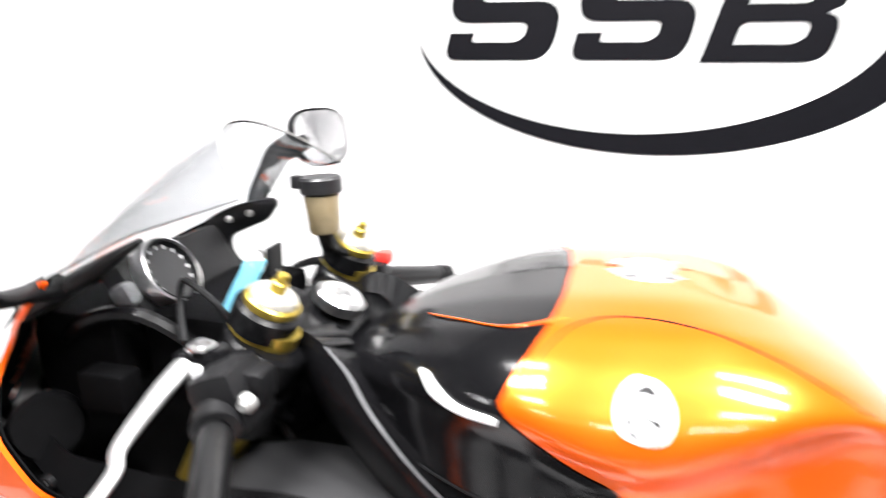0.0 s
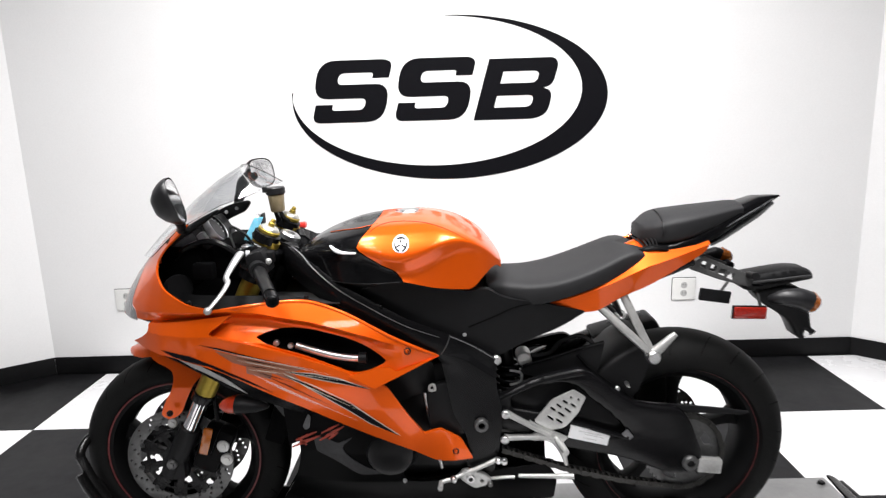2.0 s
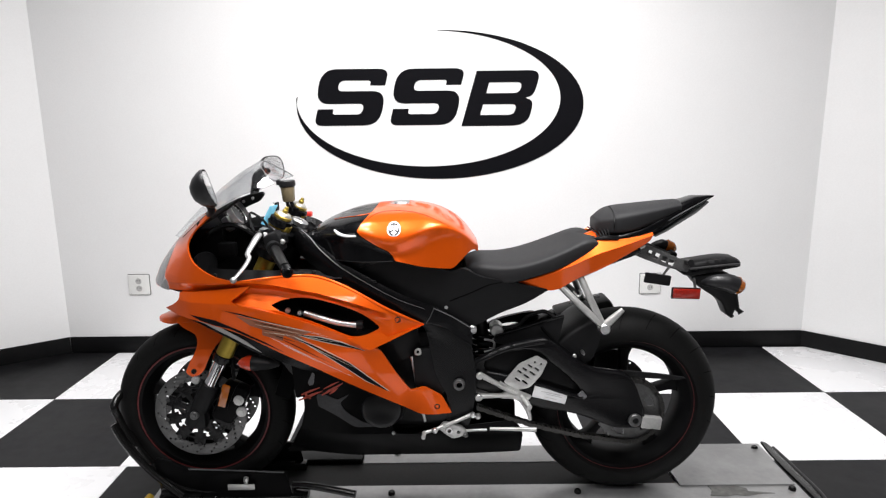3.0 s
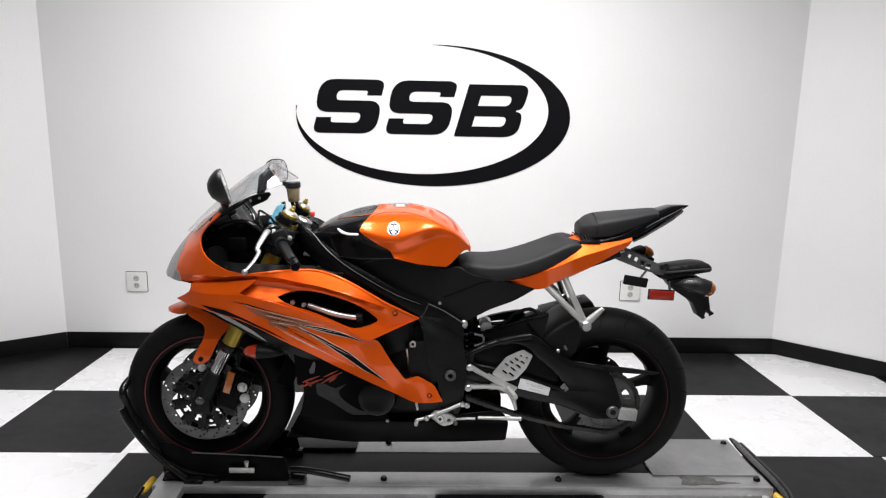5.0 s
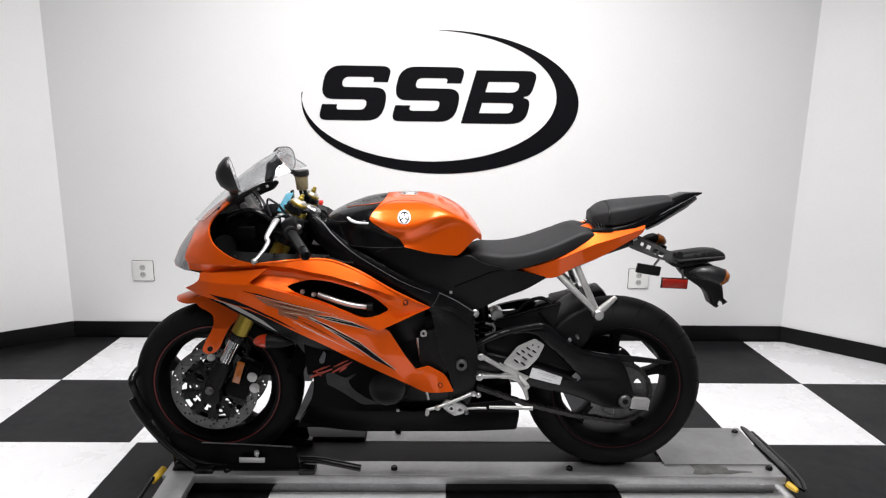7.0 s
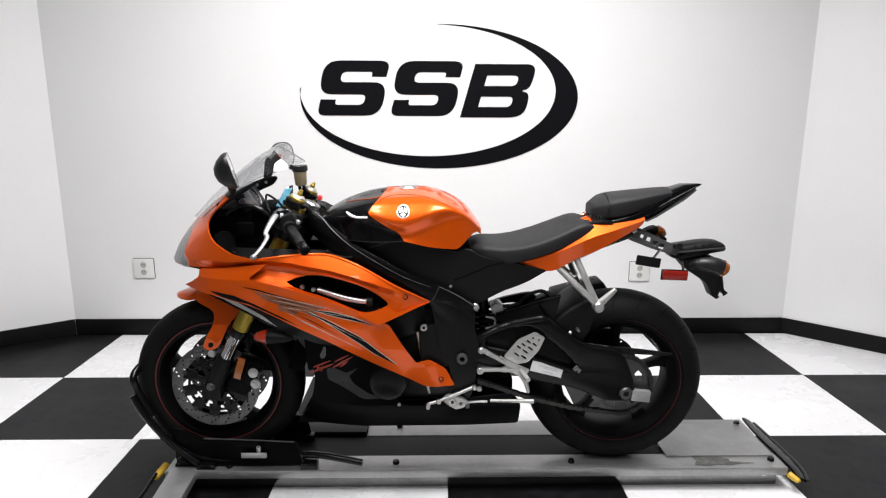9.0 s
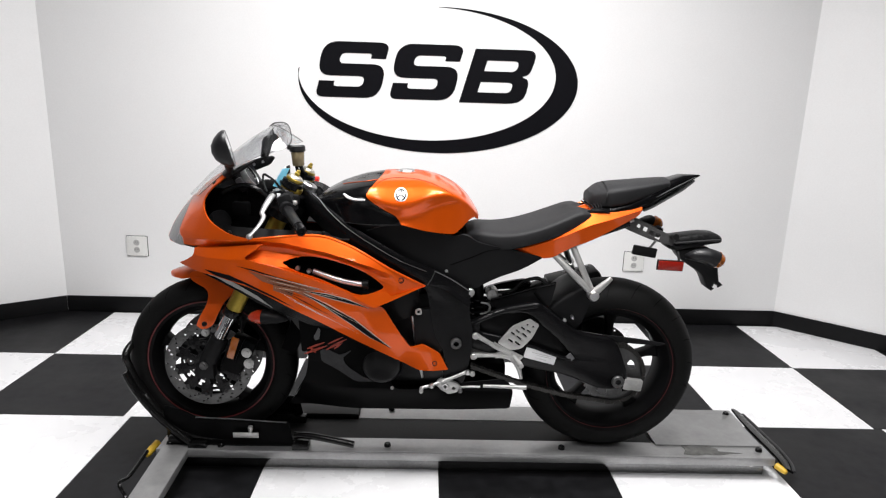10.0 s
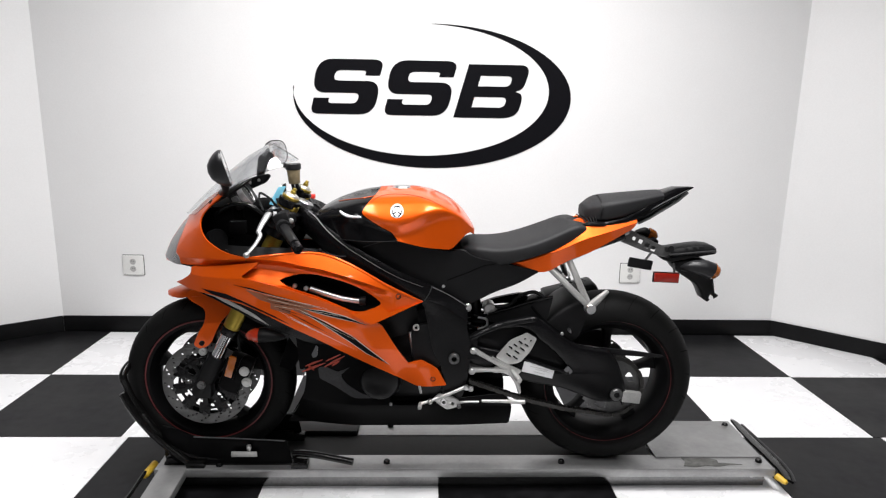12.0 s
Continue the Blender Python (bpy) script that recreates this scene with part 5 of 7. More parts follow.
part("spar_edge", tube([(x, MID - spar_w(x, z) - 0.0005, z) for x, z in ((-0.004, 0.742), (0.03, 0.726), (0.06, 0.710), (0.110, 0.678))], 0.0016, 6), WORN_GLINT_GREY, SP, "highlight drawn as a pale line on the edge")
FACET = rounded([(-0.004, 0.744, 0.003), (0.033, 0.727, 0.02), (0.070, 0.704, 0.02), (0.110, 0.674, 0.004), (0.112, 0.630, 0.006), (0.079, 0.650, 0.02), (0.034, 0.684, 0.02), (-0.022, 0.699, 0.003)])
part("spar_facet", sheet([FACET], lambda x, z: 0.168 - 0.45 * max(0.0, z - ramp(x, [(-0.02, 0.697), (0.034, 0.682), (0.079, 0.648), (0.112, 0.628)])), 0.012, 0.02), FRAME_BLACK, SP, "bevelled face of the frame spar")
part("pivot_plug", lathe([(0.009, 0.010), (0.016, 0.010), (0.018, 0.006), (0.018, -0.004), (0.009, 0.0)], (0.071, MID - 0.168, 0.506), (0, -1, 0), 20, True), DISC, SP, "steel pivot ring")
bolt(0.034, MID - 0.130, 0.738, 0.011, STEEL, bike, "frame_bolt", 0.010, "bright frame bolt")
bolt(0.112, MID - 0.150, 0.672, 0.013, STEEL, SP, "frame_bolt", 0.010)

# side cover below tank and seat
SIDE = rounded([(-0.39, 0.935, 0.02), (-0.30, 0.912, 0.03), (-0.20, 0.898, 0.03), (-0.105, 0.889, 0.03), (0.05, 0.849, 0.02), (0.09, 0.860, 0.02), (0.133, 0.83, 0.03), (0.214, 0.815, 0.03), (0.345, 0.785, 0.01), (0.275, 0.744, 0.03), (0.20, 0.718, 0.02), (0.10, 0.668, 0.03), (-0.02, 0.72, 0.04), (-0.15, 0.79, 0.04), (-0.28, 0.86, 0.04)])
side_bm = sheet([SIDE], lambda x, z: ramp(x, [(-0.4, 0.10), (-0.3, 0.128), (-0.1, 0.142), (0.1, 0.140), (0.35, 0.118)]) + 0.03 * (z - 0.8), 0.02, 0.03)
SC = part("side_cover", side_bm.copy(), MATT_BLACK, bike, "matt black side cover under tank and seat", angle=50)
part("side_cover", mirrored(side_bm), MATT_BLACK, bike, "matt black side cover under tank and seat", angle=50)
side_bm.free()
part("cover_seam", tube([(x, MID - ramp(x, [(-0.4, 0.10), (-0.3, 0.128), (-0.1, 0.142), (0.1, 0.140), (0.35, 0.118)]) - 0.03 * (z - 0.8) - 0.0005, z) for x, z in ((-0.22, 0.862), (-0.165, 0.880), (-0.115, 0.888))], 0.0022, 6), GREY_PLASTIC, SC)


part("cover_gap", tube([(x, MID - ramp(x, [(-0.4, 0.10), (-0.3, 0.128), (-0.1, 0.142), (0.1, 0.140), (0.35, 0.118)]) - 0.03 * (z - 0.8) - 0.0002, z) for x, z in ((0.045, 0.758), (0.075, 0.770), (0.115, 0.786), (0.160, 0.805), (0.20, 0.812))], 0.0016, 6), DUCT, SC)


# seats
def pad(name, stations, mat, label, crown=0.012, parent=None, notch=0.0):
    """A cushion: stations of x, half width, top z, bottom z; a notch cuts into the middle of its rear end."""
    rows = []
    xs = [s[0] for s in stations]
    for u in np.linspace(0, 1, 26):
        x = xs[0] + (xs[-1] - xs[0]) * u
        w, zt, zb = (soft_ramp(x, [(s[0], s[k]) for s in stations]) for k in (1, 2, 3))
        row = []
        for a in np.linspace(0, 2 * math.pi, 40, endpoint=False):
            c, sn = math.cos(a), math.sin(a)
            y = w * math.copysign(abs(c) ** 0.34, c)
            zz = (zt + zb) / 2 + (zt - zb) / 2 * math.copysign(abs(sn) ** 0.36, sn) + crown * (1 - (y / max(w, 1e-4)) ** 2) * (1 if sn > 0 else 0)
            back = max(0.0, (u - 0.72) / 0.28)
            row.append(Vector((x - notch * back * max(0.0, 1 - abs(y) / 0.048), MID + y, zz)))
        rows.append(row)
    bm = grid_mesh(rows, True)
    for row in (rows[0], rows[-1]):
        c = sum(row, Vector()) / len(row)
        cv = bm.verts.new(c)
        vs = [min(bm.verts, key=lambda q: (q.co - p).length_squared) for p in row]
        for k in range(len(vs)):
            if vs[k] is not vs[(k + 1) % len(vs)]:
                try:
                    bm.faces.new((cv, vs[k], vs[(k + 1) % len(vs)]))
                except ValueError:
                    pass
    bmesh.ops.recalc_face_normals(bm, faces=bm.faces)
    return part(name, bm, mat, parent or bike, label, angle=60)


pad("rider_seat", [(0.096, 0.080, 0.846, 0.818), (0.104, 0.098, 0.859, 0.804), (0.122, 0.112, 0.866, 0.796), (0.15, 0.120, 0.864, 0.793), (0.20, 0.132, 0.861, 0.796), (0.26, 0.141, 0.868, 0.810), (0.32, 0.143, 0.885, 0.829), (0.38, 0.138, 0.908, 0.849), (0.44, 0.125, 0.934, 0.872), (0.468, 0.119, 0.941, 0.878), (0.485, 0.113, 0.936, 0.886), (0.502, 0.102, 0.924, 0.893), (0.516, 0.086, 0.912, 0.899)], VINYL, "black textured vinyl rider seat", 0.005, notch=0.062)
pad("pillion_seat", [(0.497, 0.034, 0.972, 0.954), (0.504, 0.060, 0.984, 0.942), (0.522, 0.086, 0.996, 0.936), (0.55, 0.100, 1.007, 0.944), (0.60, 0.098, 1.013, 0.952), (0.66, 0.084, 1.020, 0.975), (0.72, 0.066, 1.027, 1.000), (0.75, 0.054, 1.030, 1.012)], VINYL, "black vinyl pillion pad", 0.010)
part("pillion_seam", tube([(0.548 + 0.012 * math.cos(a), MID + 0.1005 * math.cos(a) * 1.0, 0.977 + 0.040 * math.sin(a)) for a in np.linspace(radians(200), radians(-20), 12)], 0.002, 6), MATT_BLACK, bike)

part("seat_base", sheet([rounded([(0.09, 0.79, 0.02), (0.34, 0.80, 0.03), (0.46, 0.84, 0.03), (0.50, 0.872, 0.02), (0.49, 0.898, 0.01), (0.44, 0.886, 0.03), (0.34, 0.860, 0.03), (0.20, 0.835, 0.03), (0.09, 0.84, 0.01)])], lambda x, z: 0.106, 0.004, 0.05), MATT_BLACK, bike, "black panel under the seat")
part("seat_base", sheet([rounded([(0.09, 0.79, 0.02), (0.34, 0.80, 0.03), (0.46, 0.84, 0.03), (0.50, 0.872, 0.02), (0.49, 0.898, 0.01), (0.44, 0.886, 0.03), (0.34, 0.860, 0.03), (0.20, 0.835, 0.03), (0.09, 0.84, 0.01)])], lambda x, z: -0.100, 0.004, 0.05), MATT_BLACK, bike, "black panel under the seat")

# tail
TAILSIDE = rounded([(0.204, 0.800, 0.003), (0.285, 0.828, 0.03), (0.356, 0.855, 0.04), (0.443, 0.892, 0.03), (0.474, 0.916, 0.02), (0.492, 0.935, 0.012), (0.566, 0.941, 0.04), (0.619, 0.955, 0.03), (0.658, 0.961, 0.005), (0.654, 0.934, 0.010), (0.640, 0.919, 0.02), (0.57, 0.882, 0.04), (0.501, 0.846, 0.03), (0.43, 0.822, 0.03), (0.369, 0.783, 0.02), (0.318, 0.781, 0.02)])


TAIL_LINE = [(x, soft_ramp(x, [(0.12, 0.782), (0.22, 0.802), (0.285, 0.815), (0.392, 0.855), (0.479, 0.894), (0.568, 0.917), (0.66, 0.944), (0.75, 0.97)])) for x in np.linspace(0.20, 0.68, 25)]


def tail_w(x, z):
    d = z - ramp(x, TAIL_LINE)
    return soft_ramp(x, [(0.15, 0.085), (0.24, 0.109), (0.32, 0.128), (0.40, 0.136), (0.47, 0.132), (0.55, 0.116), (0.67, 0.088), (0.75, 0.07)]) - (0.85 * d if d > 0 else -0.22 * d)


tail_bm = sheet([TAILSIDE], tail_w, 0.005, 0.008, along=TAIL_LINE)
part("tail_fairing", tail_bm.copy(), ORANGE, bike, "glossy orange tail fairing", angle=50)
part("tail_fairing", mirrored(tail_bm), ORANGE, bike, "glossy orange tail fairing", angle=50)
tail_bm.free()
for k in range(5):
    part("strap_rib", tube([(0.497 + 0.007 * k, MID - 0.100 + 0.003 * k, 0.922 + 0.005 * k), (0.493 + 0.007 * k, MID - 0.06, 0.944 + 0.005 * k), (0.493 + 0.007 * k, MID + 0.06, 0.944 + 0.005 * k)], 0.0022, 6), MATT_BLACK, bike)
part("seat_bridge", shell([[Vector((x, MID + s * w, z - 0.02 * s * s)) for s in np.linspace(-1, 1, 11)] for x, w, z in ((0.440, 0.016, 0.914), (0.465, 0.022, 0.932), (0.490, 0.030, 0.942), (0.53, 0.038, 0.950))]), ORANGE, bike, "orange cover between the seats", angle=60)
tip_rows = []
for x, w, zt, zb in ((0.506, 0.086, 0.946, 0.905), (0.54, 0.100, 0.950, 0.905), (0.62, 0.092, 0.970, 0.920), (0.68, 0.080, 0.998, 0.942), (0.74, 0.060, 1.030, 0.975), (0.80, 0.038, 1.050, 1.010), (0.845, 0.014, 1.051, 1.036), (0.866, 0.003, 1.050, 1.046)):
    tip_rows.append([Vector((x, MID + w * math.copysign(abs(math.cos(a)) ** 0.6, math.cos(a)), (zt + zb) / 2 + (zt - zb) / 2 * math.copysign(abs(math.sin(a)) ** 0.6, math.sin(a)))) for a in np.linspace(0, 2 * math.pi, 28, endpoint=False)])
TT = part("tail_unit", grid_mesh(tip_rows, True), GLOSS_BLACK, bike, "glossy black pointed tail", angle=55)
part("tail_light", shell([[Vector((x, MID + s * w, z)) for s in np.linspace(-1, 1, 9)] for x, w, z in ((0.845, 0.012, 1.034), (0.80, 0.036, 1.006), (0.74, 0.058, 0.976), (0.70, 0.070, 0.955), (0.665, 0.076, 0.940))], 0.006), WORN_GLINT_GREY, TT, "smoked grey tail light under the tip", angle=60)
part("lamp_strip", tube([(0.66, MID - 0.081, 0.958), (0.72, MID - 0.0655, 0.990), (0.79, MID - 0.0415, 1.021), (0.845, MID - 0.0145, 1.043)], [0.0012, 0.0022, 0.002, 0.001], 8), WORN_GLINT_GREY, TT, "pale edge of the tail lamp")
part("seat_hook", tube([(0.478, MID - 0.088, 0.928), (0.505, MID - 0.098, 0.938), (0.55, MID - 0.098, 0.936)], 0.007, 8), FRAME_BLACK, bike)
part("subframe", tube([(0.10, MID - 0.09, 0.72), (0.25, MID - 0.09, 0.77), (0.42, MID - 0.085, 0.83), (0.62, MID - 0.07, 0.90)], 0.018, 10), FRAME_BLACK, bike)
part("subframe", tube([(0.10, MID + 0.09, 0.72), (0.25, MID + 0.09, 0.77), (0.42, MID + 0.085, 0.83), (0.62, MID + 0.07, 0.90)], 0.018, 10), FRAME_BLACK, bike)
part("tail_under_edge", tube([(0.42, MID - 0.085, 0.806), (0.50, MID - 0.08, 0.842), (0.58, MID - 0.07, 0.880), (0.64, MID - 0.06, 0.905)], 0.007, 8), SILVER, bike, "bare metal edge under the tail")

# plate bracket and hanging mudguard
BR = rounded([(0.595, 0.888, 0.004), (0.650, 0.907, 0.004), (0.72, 0.877, 0.02), (0.788, 0.849, 0.006), (0.778, 0.820, 0.008), (0.70, 0.841, 0.02), (0.62, 0.872, 0.01)])
SLOTS = [rounded([(x, z, 0.002), (x + 0.015, z - 0.006, 0.002), (x + 0.009, z - 0.022, 0.002), (x - 0.007, z - 0.015, 0.002)], 3) for x, z in ((0.652, 0.894), (0.676, 0.884), (0.700, 0.873), (0.722, 0.862))]
for s in (-1, 1):
    part("plate_bracket", plate([BR] + SLOTS, MID + s * 0.058, MID + s * 0.064, 0.0015), BRACKET_GREY, bike, "grey slotted bracket")
HOLDER = rounded([(0.765, 0.842, 0.008), (0.807, 0.848, 0.03), (0.864, 0.857, 0.03), (0.902, 0.861, 0.03), (0.941, 0.857, 0.010), (0.956, 0.844, 0.008), (0.954, 0.827, 0.008), (0.915, 0.821, 0.02), (0.849, 0.806, 0.02), (0.802, 0.797, 0.01), (0.772, 0.806, 0.01)])
FLAP = rounded([(0.796, 0.806, 0.01), (0.849, 0.808, 0.02), (0.912, 0.811, 0.02), (0.934, 0.800, 0.02), (0.950, 0.776, 0.02), (0.959, 0.727, 0.03), (0.970, 0.672, 0.003), (0.951, 0.688, 0.004), (0.943, 0.658, 0.003), (0.925, 0.671, 0.006), (0.905, 0.716, 0.02), (0.864, 0.742, 0.03), (0.824, 0.768, 0.03)])
fd = part("plate_holder", plate([HOLDER], MID - 0.044, MID + 0.044, 0.018), MATT_BLACK, bike, "black plastic number plate holder", angle=45)
part("holder_ridge", tube([(0.79, MID - 0.043, 0.826), (0.85, MID - 0.045, 0.832), (0.91, MID - 0.045, 0.838), (0.945, MID - 0.043, 0.840)], 0.004, 8), GREY_PLASTIC, fd)
part("rear_mudguard", plate([FLAP], MID - 0.034, MID + 0.034, 0.012), MATT_BLACK, fd, "black plastic hanging mudguard", angle=45)
for s in (-1, 1):
    yy = MID + s * 0.115
    part("signal_stem", tube([(0.775, MID + s * 0.05, 0.85), (0.765, yy, 0.862)], 0.010, 10), MATT_BLACK, fd)
ind = part("rear_turn_signal", tube([(0.715, MID - 0.03 + 0.12, 0.868), (0.745, MID + 0.09, 0.876), (0.775, MID + 0.09, 0.868)], [0.014, 0.020, 0.014], 12, 5), MATT_BLACK, fd)
part("signal_lens", tube([(0.760, MID + 0.09, 0.876), (0.778, MID + 0.09, 0.868), (0.79, MID + 0.09, 0.858)], [0.020, 0.018, 0.008], 12, 5), AMBER, ind, "amber lens")
ind = part("rear_turn_signal", tube([(0.822, MID - 0.070, 0.788), (0.850, MID - 0.088, 0.797), (0.888, MID - 0.092, 0.795), (0.914, MID - 0.092, 0.785)], [0.008, 0.020, 0.027, 0.029], 14, 5), SATIN_BLACK, fd)
part("signal_lens", tube([(0.915, MID - 0.092, 0.785), (0.929, MID - 0.092, 0.778), (0.938, MID - 0.092, 0.772)], [0.0295, 0.024, 0.008], 14, 5), AMBER, ind, "amber lens")
part("plate_light", box(0.682, MID - 0.075, 0.803, 0.080, 0.012, 0.032, 0.004, Matrix.Rotation(radians(9), 4, "Y")), MATT_BLACK, bike, "small black lamp box")
rr = part("side_reflector", box(0.762, MID - 0.105, 0.764, 0.082, 0.008, 0.030, 0.003, Matrix.Rotation(radians(2), 4, "Y")), REDLENS, bike, "red side reflector")
part("reflector_back", box(0.762, MID - 0.099, 0.764, 0.088, 0.006, 0.036, 0.003, Matrix.Rotation(radians(2), 4, "Y")), MATT_BLACK, rr)
part("reflector_stem", tube([(0.79, MID - 0.10, 0.775), (0.80, MID - 0.06, 0.80)], 0.004, 6), MATT_BLACK, rr)
part("lamp_stem", tube([(0.70, MID - 0.072, 0.815), (0.722, MID - 0.06, 0.838)], 0.004, 6), STEEL, bike)

# passenger peg hangers
HG = part("peg_hanger", joined(tube([(0.372, MID - 0.105, 0.80), (0.44, MID - 0.135, 0.735), (0.503, MID - 0.148, 0.678)], 0.0105, 10), tube([(0.436, MID - 0.105, 0.826), (0.465, MID - 0.13, 0.76), (0.503, MID - 0.148, 0.678)], 0.0105, 10)), SILVER, bike, "silver tubular passenger peg hanger")
part("passenger_peg", tube([(0.503, MID - 0.150, 0.676), (0.53, MID - 0.155, 0.705), (0.556, MID - 0.16, 0.733)], [0.014, 0.011, 0.007], 10, 4), SILVER, HG)
part("peg_pivot", lathe([(0, 0.016), (0.014, 0.016), (0.018, 0.010), (0.018, -0.012)], (0.505, MID - 0.15, 0.672), (0, -1, 0), 14), STEEL, HG)
part("peg_hanger", joined(tube([(0.372, MID + 0.105, 0.80), (0.503, MID + 0.148, 0.678)], 0.0105, 10), tube([(0.436, MID + 0.105, 0.826), (0.503, MID + 0.148, 0.678)], 0.0105, 10)), SILVER, bike, "silver tubular passenger peg hanger")
part("hook", tube([(0.415, MID - 0.12, 0.778), (0.43, MID - 0.125, 0.765), (0.438, MID - 0.125, 0.775), (0.432, MID - 0.125, 0.785)], 0.0035, 6), STEEL, HG)

# swingarm
SW = rounded([(0.09, 0.556, 0.01), (0.127, 0.576, 0.03), (0.181, 0.604, 0.05), (0.226, 0.622, 0.05), (0.289, 0.636, 0.04), (0.334, 0.643, 0.016), (0.372, 0.615, 0.03), (0.42, 0.577, 0.05), (0.468, 0.545, 0.04), (0.514, 0.537, 0.05), (0.585, 0.525, 0.02), (0.612, 0.487, 0.03), (0.630, 0.438, 0.03), (0.644, 0.40, 0.02), (0.645, 0.352, 0.02), (0.60, 0.342, 0.02), (0.548, 0.347, 0.03), (0.508, 0.364, 0.03), (0.45, 0.388, 0.05), (0.396, 0.402, 0.05), (0.336, 0.411, 0.05), (0.28, 0.427, 0.05), (0.223, 0.450, 0.05), (0.13, 0.478, 0.04), (0.09, 0.49, 0.01)])
HOLE = rounded([(0.150, 0.570, 0.01), (0.218, 0.598, 0.04), (0.272, 0.605, 0.03), (0.309, 0.597, 0.02), (0.357, 0.557, 0.05), (0.405, 0.517, 0.05), (0.452, 0.462, 0.008), (0.432, 0.456, 0.008), (0.37, 0.477, 0.05), (0.295, 0.504, 0.05), (0.22, 0.525, 0.04), (0.150, 0.540, 0.01)])
swing_bm = plate([SW, HOLE], MID - 0.150, MID - 0.118, 0.009)
SA = part("swingarm", swing_bm.copy(), FRAME_BLACK, bike, "black cast swingarm", angle=45)
part("swingarm", mirrored(swing_bm), FRAME_BLACK, bike, "black cast swingarm", angle=45)
swing_bm.free()
part("swingarm_rib", tube([(0.11, MID - 0.149, 0.559), (0.181, MID - 0.149, 0.592), (0.226, MID - 0.149, 0.610), (0.289, MID - 0.149, 0.622), (0.330, MID - 0.149, 0.628)], 0.004, 8), FRAME_BLACK, SA)
part("swingarm_web", plate([rounded([(0.14, 0.575, 0.02), (0.22, 0.605, 0.03), (0.31, 0.605, 0.03), (0.46, 0.47, 0.01), (0.43, 0.45, 0.02), (0.28, 0.50, 0.02), (0.14, 0.535, 0.02)])], MID - 0.128, MID - 0.121, 0.002), ENGINE, SA)
part("axle_block", box(0.664, MID - 0.142, 0.364, 0.062, 0.022, 0.038, 0.004, Matrix.Rotation(radians(6), 4, "Y")), SILVER, SA, "silver chain adjuster block")
part("axle_end", lathe([(0, 0.004), (0.010, 0.004), (0.010, 0.0)], (0.612, MID - 0.151, 0.376), (0, -1, 0), 16), ENGINE, SA)
part("axle_nut", lathe([(0.010, 0.010), (0.018, 0.010), (0.021, 0.007), (0.021, 0.0), (0.010, 0.0)], (0.612, MID - 0.150, 0.376), (0, -1, 0), 24, True), DISC, SA, "ring shaped axle nut")
part("chain_guard", plate([rounded([(0.46, 0.540, 0.01), (0.52, 0.533, 0.04), (0.598, 0.525, 0.05), (0.692, 0.515, 0.05), (0.769, 0.502, 0.004), (0.752, 0.495, 0.004), (0.637, 0.502, 0.05), (0.524, 0.512, 0.03), (0.47, 0.515, 0.01)])], MID - 0.128, MID - 0.116, 0.003), MATT_BLACK, SA, "black chain guard")
part("chain_slider", tube([(0.285, MID - 0.152, 0.506), (0.37, MID - 0.154, 0.476), (0.432, MID - 0.154, 0.455), (0.448, MID - 0.154, 0.452)], [0.004, 0.005, 0.005, 0.009], 10), FRAME_BLACK, SA, "worn black chain slider")
part("slider_tip", plate([rounded([(0.432, 0.462, 0.003), (0.446, 0.476, 0.004), (0.462, 0.456, 0.004), (0.450, 0.447, 0.003)])], MID - 0.158, MID - 0.150, 0.002), WORN_GLINT_GREY, SA, "scuffed slider end")
part("warning_label", box(0.348, MID - 0.1535, 0.462, 0.105, 0.003, 0.036, 0.001, Matrix.Rotation(radians(14), 4, "Y")), WHITE_PRINT, SA, "worn white warning label")
for k in range(3):
    part("print_bar", box(0.350 + 0.01 * (k % 2), MID - 0.1552, 0.468 - 0.008 * k, 0.06 - 0.012 * (k % 3), 0.0008, 0.0014, 0, Matrix.Rotation(radians(14), 4, "Y")), SILVER, SA)
# inner mudguard over the rear tyre
hug = []
for a in np.linspace(radians(176), radians(109), 20):
    deep = ramp(math.degrees(a), [(109, 0.030), (114, 0.070), (124, 0.105), (140, 0.110), (176, 0.105)])
    row = []
    for s in np.linspace(-1, 1, 31):
        e = abs(s)
        r = 0.332 - 0.012 * min(e / 0.7, 1) ** 3 - (deep * ((e - 0.7) / 0.3) ** 1.15 if e > 0.7 else 0)
        y = 0.104 * min(e / 0.72, 1) ** 0.9 + (0.006 * (e - 0.7) / 0.3 if e > 0.7 else 0)
        row.append(Vector((RA[0] + r * math.cos(a), MID + math.copysign(y, s), RA[1] + r * math.sin(a))))
    hug.append(row)
part("rear_hugger", shell(hug, 0.004), MATT_BLACK, bike, "black plastic rear hugger", angle=60)
front_bm = sheet([rounded([(0.176, 0.606, 0.01), (0.186, 0.630, 0.010), (0.258, 0.655, 0.05), (0.331, 0.681, 0.05), (0.395, 0.700, 0.008), (0.372, 0.600, 0.02), (0.290, 0.590, 0.02)])], lambda x, z: ramp(x, [(0.17, 0.082), (0.28, 0.100), (0.40, 0.113)]) - 0.12 * max(0.0, z - 0.655), 0.006, 0.02)
part("hugger_front", front_bm, MATT_BLACK, bike, "black plastic front of the rear hugger", angle=50)
part("hugger_lip", tube([(0.186, MID - 0.086, 0.629), (0.258, MID - 0.098, 0.654), (0.331, MID - 0.104, 0.680), (0.392, MID - 0.108, 0.698)], 0.004, 8), FRAME_BLACK, bike)
